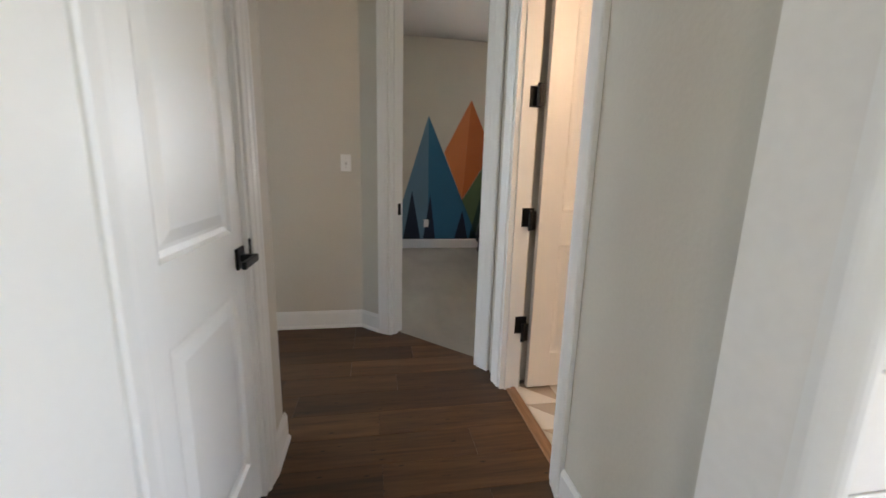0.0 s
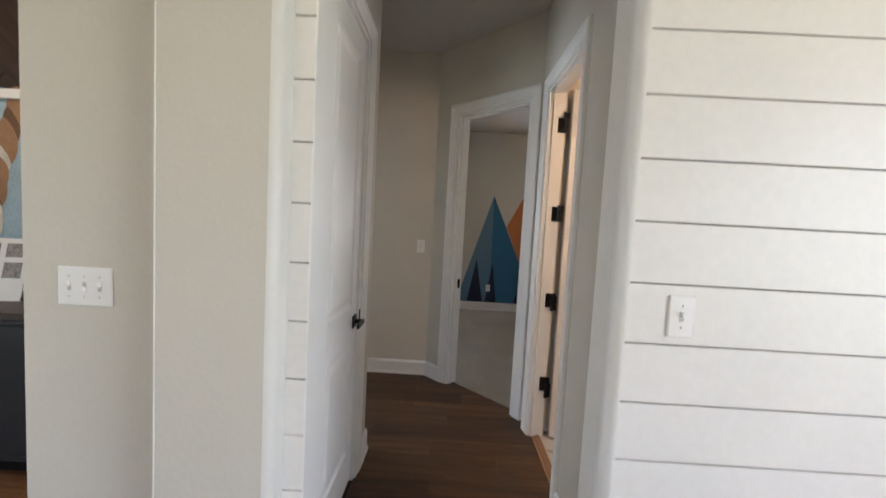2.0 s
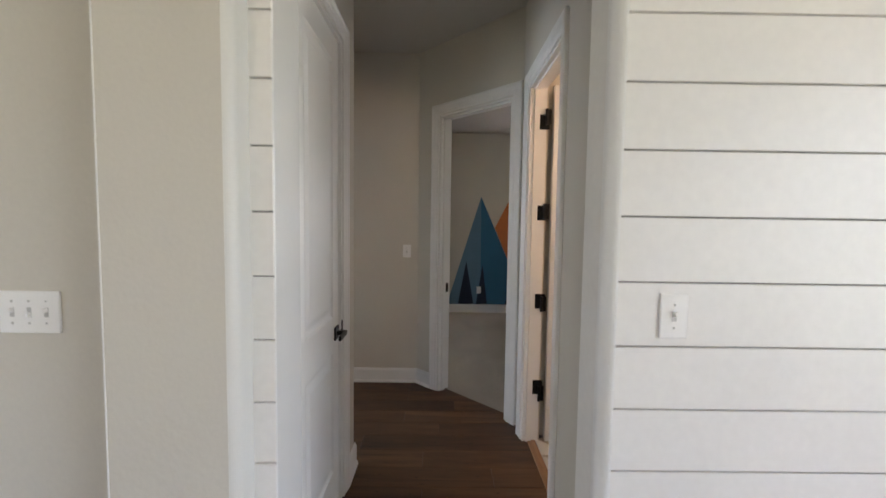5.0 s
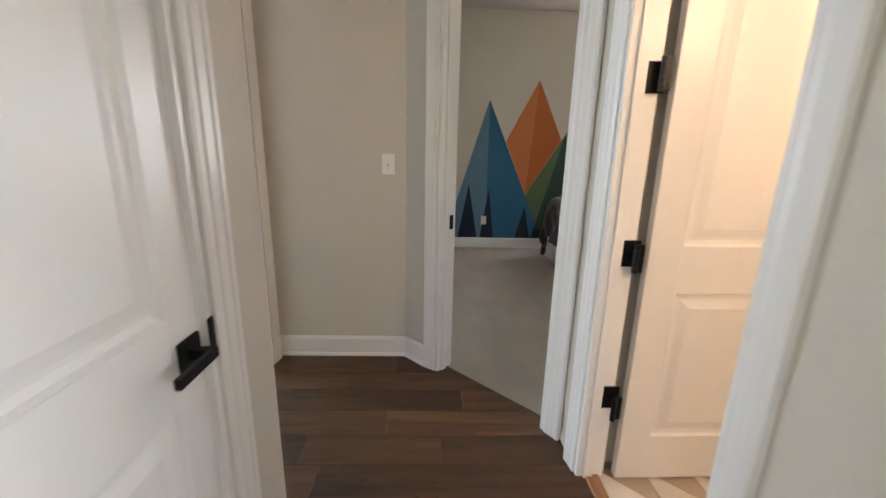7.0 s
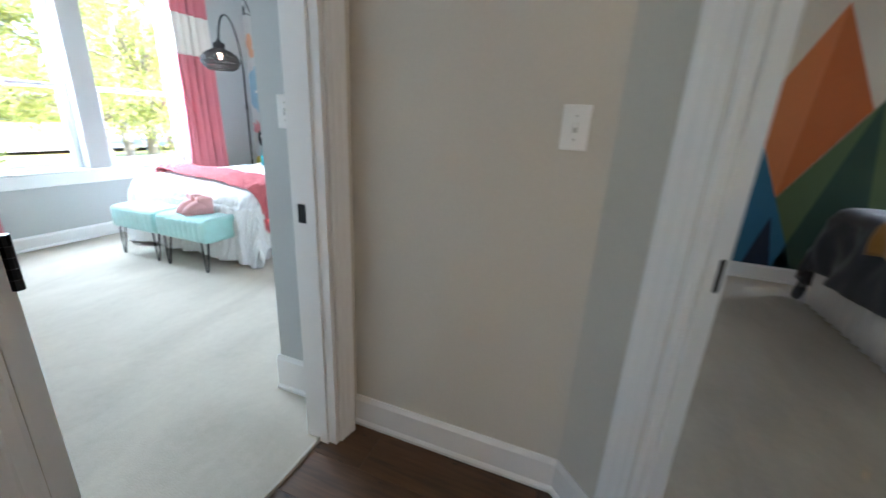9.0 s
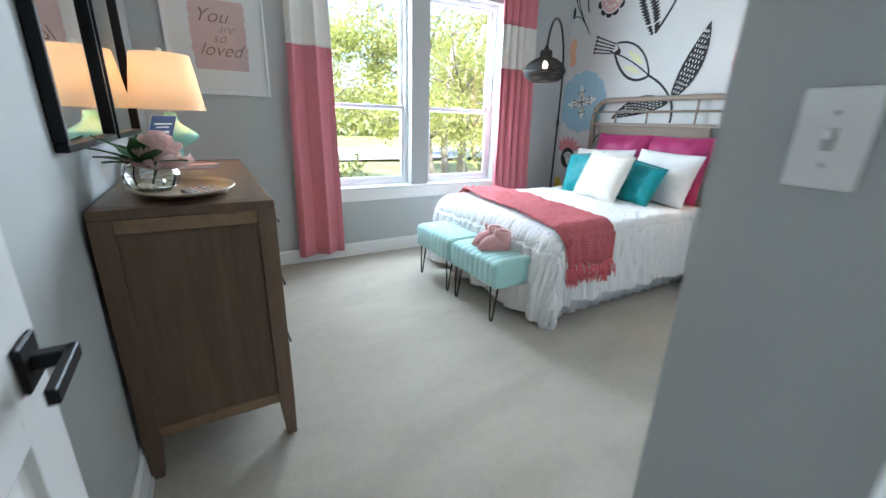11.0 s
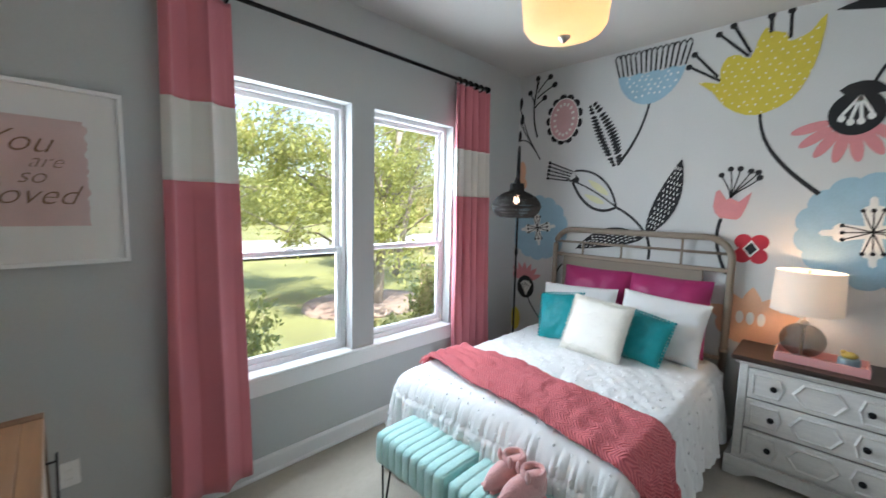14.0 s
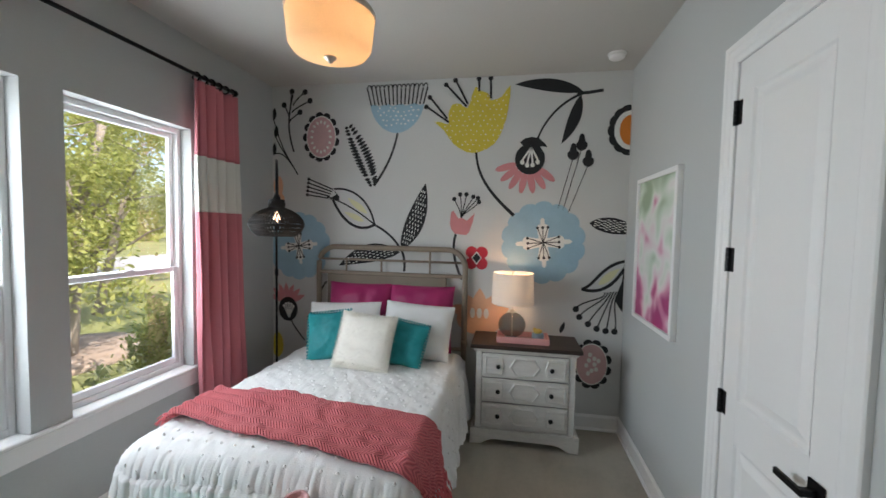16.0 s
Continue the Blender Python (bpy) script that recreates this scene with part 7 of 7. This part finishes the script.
def ochre_at(u, v):
    px = -1.24 + 1.7 * u + 0.03 * math.sin(v * 9) + 0.2 * (1 - u) * (1 - v) ** 2
    edge = -0.78 - 0.17 * u + 0.02 * math.sin(u * 17)
    py = edge + (0.13 - 0.10 * u - edge) * v
    p = drape2(px, py, 0.03 + 0.012 * noise.noise((u * 7, v * 6, 2)))
    k = min(1, max(0, (-0.60 - py) / 0.1))
    return (p[0] - 0.03 * (px < -1.0), p[1] - 0.04 * k, p[2])


part("cloth", G().grid(ochre_at, 70, 50), M_OCHRE, t2, smooth=True, solid=0.012)
bp_ = thing("backpack", "dark green soft backpack standing on the bed", "backpack", pose(2.07, 4.57, 0.79, 0, 0, -14) @ Matrix.Scale(0.83, 4))
M_GREEN = mat("bottle_green_cloth", (0.012, 0.095, 0.022), 0.85, var=0.2, scale=10, bump=0.5, bscale=60, sheen=0.3)
part("body", G().rbox(-0.17, -0.09, 0.0, 0.17, 0.09, 0.27, 0.06, 4), M_GREEN, bp_, smooth=True)
part("hood", G().rbox(-0.16, -0.11, 0.19, 0.17, 0.085, 0.41, 0.08, 4), M_GREEN, bp_, smooth=True)
part("pocket", G().rbox(-0.15, -0.125, 0.02, 0.15, -0.07, 0.16, 0.03, 3), M_GREEN, bp_, smooth=True)
part("badge", G().lathe([(0.018, 0), (0.018, 0.004)], n=12).move(pose(0.05, -0.112, 0.31, 90)), mat("badge_brown", (0.18, 0.07, 0.03), 0.7), bp_)
for k, (x, y, c) in enumerate(((3.35, 5.12, M_OCHRE), (3.36, 4.55, M_CHAR), (3.1, 4.75, mat("sage_pillow", (0.13, 0.19, 0.12), 0.9, var=0.2, scale=12)), (2.98, 5.05, mat("grey_pillow", (0.12, 0.13, 0.16), 0.9, var=0.2, scale=12)))):
    pillow("pillow", pose(x, y, 0.77, 18, 0, -90), 0.5, 0.42, 0.15, c, ("ochre cushion on the charcoal bed", "charcoal cushion on the charcoal bed", "sage green cushion on the charcoal bed", "grey cushion on the charcoal bed")[k], seedv=20 + k)
bk = thing("book", "white picture book lying on the bed", "book", pose(2.45, 4.62, 0.80, 0, 0, 20))
part("cover", G().rbox(-0.12, -0.09, 0, 0.12, 0.09, 0.012, 0.002), bpy.data.materials["glossy_paper"], bk)
nt2 = thing("nightstand", "dark wooden nightstand beside the charcoal bed", "nightstand", pose(3.85, 5.6, 0))
part("body", G().rbox(-0.25, -0.22, 0.1, 0.25, 0.22, 0.66, 0.006), M_DARKWOOD, nt2)
part("top", G().rbox(-0.27, -0.24, 0.66, 0.27, 0.24, 0.69, 0.006), M_DARKWOOD, nt2)
for sx in (-1, 1):
    for sy in (-1, 1):
        part("leg", G().box(sx * 0.22 - 0.02, sy * 0.19 - 0.02, 0, sx * 0.22 + 0.02, sy * 0.19 + 0.02, 0.1), M_DARKWOOD, nt2)
l2 = thing("table_lamp", "lit table lamp with amber shade beside the charcoal bed", "lamp", pose(3.8, 5.6, 0.69))
part("base", G().lathe([(0.08, 0), (0.09, 0.05), (0.05, 0.25), (0.02, 0.32)], n=24), M_DARKWOOD, l2, smooth=True)
part("shade", G().lathe([(0.2, 0.36), (0.16, 0.66)], n=36, cap=False), shade_mat("amber_shade", (0.86, 0.62, 0.36), 0.5), l2, "amber glowing cloth shade", True)
part("stem", G().lathe([(0.006, 0.3), (0.006, 0.64)], n=8), M_CHROME, l2)
lamp("second_lamp", "POINT", pose(3.8, 5.6, 1.2), 6, (1.0, 0.6, 0.3), 0.04)

# ---- boards, planks and tiles ----
bz = [1.137 + 0.167 * k for k in range(-7, 11)]
for k in range(len(bz)):
    z0 = max(0.002, bz[k])
    z1 = min(CEIL - 0.002, bz[k] + 0.167 - 0.0045)
    if z1 - z0 < 0.01:
        continue
    part("board", G().rbox(-0.186, 0.476, z0, OPL - 0.007, 0.4895, z1, 0.0012), M_SHIP, wall_end)
    spans = [(OPR + 0.031, 2.2), (2.203, 3.69)]
    if z0 >= OPT - 0.003:
        spans = [(OPL + 0.001, 1.4), (1.403, 3.69)]
    elif z1 > OPT:
        spans.append((OPL + 0.001, OPR + 0.031, OPT))
    for sp in spans:
        za = max(z0, sp[2]) if len(sp) > 2 else z0
        ob = part("board", G().rbox(sp[0], 0.459, za, sp[1], 0.4725, z1, 0.0012), M_SHIP, wall_ship)
        ob.matrix_parent_inverse = wall_ship.matrix_basis.inverted()
# grey strips behind the white boards: the grooves' shade put into a colour
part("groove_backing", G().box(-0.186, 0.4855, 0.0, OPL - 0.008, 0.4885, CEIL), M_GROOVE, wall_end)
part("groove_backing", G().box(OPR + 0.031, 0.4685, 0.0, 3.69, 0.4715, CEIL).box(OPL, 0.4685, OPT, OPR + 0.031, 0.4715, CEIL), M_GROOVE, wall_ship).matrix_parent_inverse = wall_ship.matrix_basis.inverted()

rf = random.Random(21)
pw = 0.178
plank_meshes = {}


def plank(x0, x1, y0, parent):
    L = round(x1 - x0, 3)
    if L not in plank_meshes:
        plank_meshes[L] = G().rbox(0, 0.0008, -0.012, L - 0.0012, pw - 0.0008, 0.0, 0.0006).mesh("plank", [M_FLOOR])
    ob = new("plank", plank_meshes[L])
    ob.parent, ob.location = parent, (x0, y0, 0)


for j in range(16):
    y0 = 0.30 + j * pw
    lo, hi = (-0.2, 0.945) if y0 + pw < 1.75 else (-0.815, 0.945)
    if y0 + pw < 0.62:
        lo, hi = -0.95, 0.95
    x = lo - rf.choice((0.1, 0.35, 0.6, 0.8))
    while x < hi - 0.02:
        L = rf.choice((0.61, 0.92, 1.22))
        a, b = max(x, lo), min(x + L, hi)
        if y0 + pw > 2.3:
            lim = 3.24 - y0 - pw * 0.15
            b = min(b, max(a, lim))
        if b - a > 0.03 and y0 < 3.0:
            plank(round(a, 2), round(b, 2), y0, floor_hall)
        x += L
gl = G()
for j in range(42):
    y0 = -5.0 + j * pw
    x = -4.6 - rf.uniform(0, 1)
    while x < 3.7:
        L = rf.choice((0.92, 1.22, 1.5))
        a, b = max(x, -4.6), min(x + L, 3.7)
        if b > a and y0 < 1.8:
            if y0 + pw > 0.3:
                b = min(b, -0.97)
            if b - a > 0.02:
                gl.box(a, y0 + 0.001, -0.014, b - 0.0015, y0 + pw - 0.001, -0.002)
        x += L
solo("floor_living", gl, M_FLOOR, "dark brown wood plank floor of the living room", kind="structure")
tl = [G().prism([(0.002, 0.002), (0.198, 0.002), (0.002, 0.198)], -0.01, 0.0).mesh("tile", [M_TILE]), G().prism([(0.198, 0.004), (0.198, 0.198), (0.004, 0.198)], -0.01, 0.0).mesh("tile", [M_TILE2])]
for i in range(9):
    for j in range(7):
        for k in (0, 1):
            t = new("tile", tl[k])
            t.parent, t.location = bath_floor, (0.957 + 0.2 * i, 0.66 + 0.2 * j, 0.001)

# ---- garden outside the windows ----
M_GRASS = mat("lawn_grass", (0.25, 0.255, 0.085), 0.9, var=0.4, scale=0.5, fine=30, bump=0.8, bscale=25)
M_MULCH = mat("mulch_bed", (0.32, 0.24, 0.18), 0.95, var=0.3, scale=6, bump=0.8, bscale=14)
M_ROAD = mat("pale_concrete_road", (0.42, 0.40, 0.37), 0.85, var=0.1, scale=0.8)
M_BARK = mat("grey_bark", (0.30, 0.25, 0.20), 0.9, var=0.45, scale=6, bump=1.0, bscale=18, stretch=(1, 1, 0.3))
M_ALEAF = bpy.data.materials.new("tree_leaf")
M_ALEAF.use_nodes = True
_t = M_ALEAF.node_tree
_t.nodes.remove(_t.nodes["Principled BSDF"])
_gm, _rp = _t.nodes.new("ShaderNodeNewGeometry"), _t.nodes.new("ShaderNodeValToRGB")
_rp.color_ramp.elements[0].color, _rp.color_ramp.elements[1].color = (0.30, 0.34, 0.10, 1), (0.58, 0.57, 0.21, 1)
_t.links.new(_gm.outputs["Random Per Island"], _rp.inputs[0])
_d, _tr, _mx = _t.nodes.new("ShaderNodeBsdfDiffuse"), _t.nodes.new("ShaderNodeBsdfTranslucent"), _t.nodes.new("ShaderNodeMixShader")
_mx.inputs[0].default_value = 0.55
_t.links.new(_rp.outputs[0], _d.inputs[0])
_t.links.new(_rp.outputs[0], _tr.inputs[0])
_t.links.new(_d.outputs[0], _mx.inputs[1])
_t.links.new(_tr.outputs[0], _mx.inputs[2])
_t.links.new(_mx.outputs[0], _t.nodes["Material Output"].inputs[0])
GZ = -0.42


def lawn(u, v):
    x, y = -4.46 - 150 * u ** 2.2, -110 + 230 * v
    return (x, y, GZ - 0.02 * min(8, -4.46 - x) ** 0.5 + 0.12 * noise.noise((x * 0.15, y * 0.15, 0)) * min(1, (-4.46 - x) / 4))


solo("ground", G().grid(lawn, 60, 90).add([(-4.46, -400, GZ - 0.06), (400, -400, GZ - 0.06), (400, 400, GZ - 0.06), (-4.46, 400, GZ - 0.06)], [(0, 1, 2, 3)]).add([(-900, -700, -1.4), (-154, -700, -1.4), (-154, 700, -1.4), (-900, 700, -1.4)], [(0, 1, 2, 3)]), M_GRASS, "sunlit green lawn with patches of shade", kind="structure", smooth=True)
road = G().grid(lambda u, v: (-17.0 - 7.5 * u - 0.002 * (60 * v - 30) ** 2, -60 + 140 * v, GZ + 0.06), 6, 60)
solo("road", road, M_ROAD, "pale sunlit concrete road beyond the lawn", kind="structure")
for k, (x, y, rx, ry) in enumerate(((-9.0, 7.4, 1.1, 1.4), (-6.2, 2.6, 0.8, 1.4), (-13.6, 3.0, 0.8, 2.6))):
    solo("mulch_bed", G().lathe([(1.0, GZ - 0.12), (0.97, GZ + 0.03), (0.6, GZ + 0.07), (0.01, GZ + 0.09)], x, y, 40, sx=rx, sy=ry), M_MULCH, "round brown mulch bed in the lawn", "mulch", "structure", True)


def tree(m, h, spread, crown, leaves, seed, stems=1, ls=0.047):
    """A tapered trunk with limbs and a loose crown of single leaves in clumps."""
    rr = random.Random(seed)
    root = thing("tree", "leafy yellow-green tree with grey bark on the lawn", "tree", m)
    g, tips = G(), []
    for s in range(stems):
        a0 = 2 * math.pi * s / stems + rr.uniform(0, 1)
        lean = 0.0 if stems == 1 else 0.16 * h
        base = Vector((0.22 * math.cos(a0), 0.22 * math.sin(a0), -0.2)) * (stems > 1) + Vector((0, 0, -0.2 if stems == 1 else 0))
        top = Vector((lean * math.cos(a0), lean * math.sin(a0), h * 0.55))
        pts = [base + (top - base) * t + Vector((0.10 * math.sin(3 * t + s + seed), 0.10 * math.cos(4 * t + s), 0)) for t in (0, .2, .4, .6, .8, 1)]
        g.tube(pts, 0.115 * h / 5 / (1 if stems == 1 else 1.3), 8, 0, 0.05)
        for b in range(8):
            t = rr.uniform(0.45, 1.0)
            p = pts[min(5, int(t * 5))]
            a, el = rr.uniform(0, 6.28), rr.uniform(0.25, 1.1)
            L = rr.uniform(0.35, 0.6) * spread
            e = p + Vector((math.cos(a) * math.cos(el), math.sin(a) * math.cos(el), math.sin(el))) * L
            mid = (p + e) / 2 + Vector((rr.uniform(-.15, .15), rr.uniform(-.15, .15), 0.12))
            g.tube([p, mid, e], 0.035, 5, 0, 0.010)
            tips += [e, mid]
            for q in range(3):
                e2 = e + Vector((rr.uniform(-1, 1), rr.uniform(-1, 1), rr.uniform(-.4, .8))) * spread * 0.22
                g.tube([e, e2], 0.012, 4, 0, 0.004)
                tips.append(e2)
    part("trunk", g, M_BARK, root, "grey bark trunk and limbs", True)
    q = G()
    cl = []
    for k in range(crown):
        t = rr.choice(tips)
        a, b = rr.uniform(0, 6.28), rr.uniform(-1, 1)
        o = Vector((math.cos(a), math.sin(a), b * 0.75)) * rr.uniform(0, 0.30) * spread
        cl.append((t + o, rr.uniform(0.22, 0.5) * spread * 0.32))
    for k in range(leaves):
        c, r = cl[k % len(cl)]
        p = c + Vector((rr.gauss(0, 1), rr.gauss(0, 1), rr.gauss(0, 0.8))) * r * 0.55
        u = Vector((rr.uniform(-1, 1), rr.uniform(-1, 1), rr.uniform(-1, 0.4))).normalized()
        v = u.cross(Vector((rr.uniform(-1, 1), rr.uniform(-1, 1), 1))).normalized()
        s = ls * rr.uniform(0.6, 1.3)
        q.add([p - u * s, p - v * s * 0.45, p + u * s, p + v * s * 0.45], [(0, 1, 2, 3)])
    tagged(part("crown", q, M_ALEAF, root, "loose crown of small leaves"), kind="stuff")
    return root


tree(pose(-8.8, 7.2, GZ), 6.3, 3.2, 60, 20000, 3, 3)
tree(pose(-11.5, 9.8, GZ), 6.4, 3.3, 64, 20000, 5, 2)
tree(pose(-11.0, 4.6, GZ), 6.8, 3.6, 50, 14000, 8, 1)
tree(pose(-14.0, 0.6, GZ), 6.6, 3.6, 44, 9000, 9, 2)
tree(pose(-16.5, 13.5, GZ), 6.5, 4.0, 70, 15000, 12, 2, 0.1)
far = G()
rr = random.Random(77)
for k in range(14000):
    a = rr.uniform(0, 1)
    y = -60 + 150 * a
    x = -42 - 10 * rr.random()
    top = 5.5 + 2.2 * noise.noise((y * 0.12, 0, 3)) + 1.2 * noise.noise((y * 0.5, 1, 3))
    p = Vector((x, y, GZ - 0.5 + top * rr.random() ** 0.7))
    u = Vector((rr.uniform(-1, 1), rr.uniform(-1, 1), rr.uniform(-1, 1))).normalized()
    v = u.cross(Vector((rr.uniform(-1, 1), rr.uniform(-1, 1), 1))).normalized()
    s = rr.uniform(0.3, 0.7)
    far.add([p - u * s, p - v * s * 0.6, p + u * s, p + v * s * 0.6], [(0, 1, 2, 3)])
solo("distant_trees", far, M_ALEAF, "distant row of green trees across the road", "trees", "stuff")


def bush(m, w, h, n, seed, ls=0.05, upright=False):
    rr = random.Random(seed)
    root = thing("shrub", "leafy green garden shrub near the window", "shrub", m)
    g, q = G(), G()
    for k in range(16):
        a = rr.uniform(0, 6.28)
        e = Vector((math.cos(a) * w * rr.uniform(.1, .9), math.sin(a) * w * rr.uniform(.1, .9), h * rr.uniform(.6, 1.0)))
        mid = e * 0.5 + Vector((0, 0, 0.1 * h))
        g.tube([(0, 0, -0.05), mid, e], 0.010, 4, 0, 0.003)
        for i in range(n // 16):
            t = rr.uniform(0.2, 1.05)
            p = e * t + Vector((rr.gauss(0, 1), rr.gauss(0, 1), rr.gauss(0, 1))) * w * 0.13
            u = Vector((rr.uniform(-1, 1), rr.uniform(-1, 1), rr.uniform(0, 1.2) if upright else rr.uniform(-1, 1))).normalized()
            v = u.cross(Vector((rr.uniform(-1, 1), rr.uniform(-1, 1), 1))).normalized()
            s = ls * rr.uniform(.6, 1.3)
            q.add([p - u * s, p - v * s * 0.4, p + u * s, p + v * s * 0.4], [(0, 1, 2, 3)])
    part("branches", g, M_BARK, root)
    tagged(part("foliage", q, M_ALEAF, root), kind="stuff")


bush(pose(-6.0, 3.75, GZ - 0.05), 0.55, 1.35, 3400, 31, 0.045, True)
bush(pose(-6.3, 2.9, GZ - 0.05), 0.7, 1.25, 3400, 32, 0.05, True)
bush(pose(-5.6, 6.3, GZ - 0.05), 0.5, 1.3, 3600, 33, 0.045)
bush(pose(-6.6, 7.3, GZ - 0.05), 0.6, 1.05, 3600, 34, 0.045)
bush(pose(-5.5, 5.2, GZ - 0.05), 0.45, 0.85, 2600, 35, 0.04)
bush(pose(-13.8, 4.6, GZ), 0.9, 0.6, 2400, 36, 0.07)
bush(pose(-13.3, 2.0, GZ), 0.9, 0.7, 2400, 37, 0.07)
bush(pose(3.2, 9.4, GZ), 1.3, 1.7, 3000, 38, 0.08)
bush(pose(6.5, 14.0, GZ), 1.8, 3.4, 3000, 39, 0.1)

# a house across the road
ho = thing("house", "pale single-storey house with grey roof across the road", "house", pose(-36, 1.5, GZ, 0, 0, 6))
part("wall", G().box(-4, -8, 0, 4, 8, 3.0), mat("pale_siding", (0.55, 0.52, 0.47), 0.8, var=0.06), ho)
part("roof", G().add([(-4.6, -8.6, 2.95), (4.6, -8.6, 2.95), (4.6, 8.6, 2.95), (-4.6, 8.6, 2.95), (0, -5, 5.2), (0, 5, 5.2)], [(0, 1, 4), (1, 2, 5, 4), (2, 3, 5), (3, 0, 4, 5), (0, 3, 2, 1)]), mat("grey_shingles", (0.20, 0.19, 0.18), 0.9, var=0.15), ho)
for y in (-5.5, -2, 2, 5.5):
    wn = part("window", G().box(4.0, y - 0.6, 0.9, 4.05, y + 0.6, 2.3), M_VINYL, ho)
    part("pane", G().box(4.05, y - 0.5, 1.0, 4.06, y - 0.03, 2.2), mat("dark_pane", (0.05, 0.06, 0.07), 0.1), wn)
    part("pane", G().box(4.05, y + 0.03, 1.0, 4.06, y + 0.5, 2.2), bpy.data.materials["dark_pane"], wn)
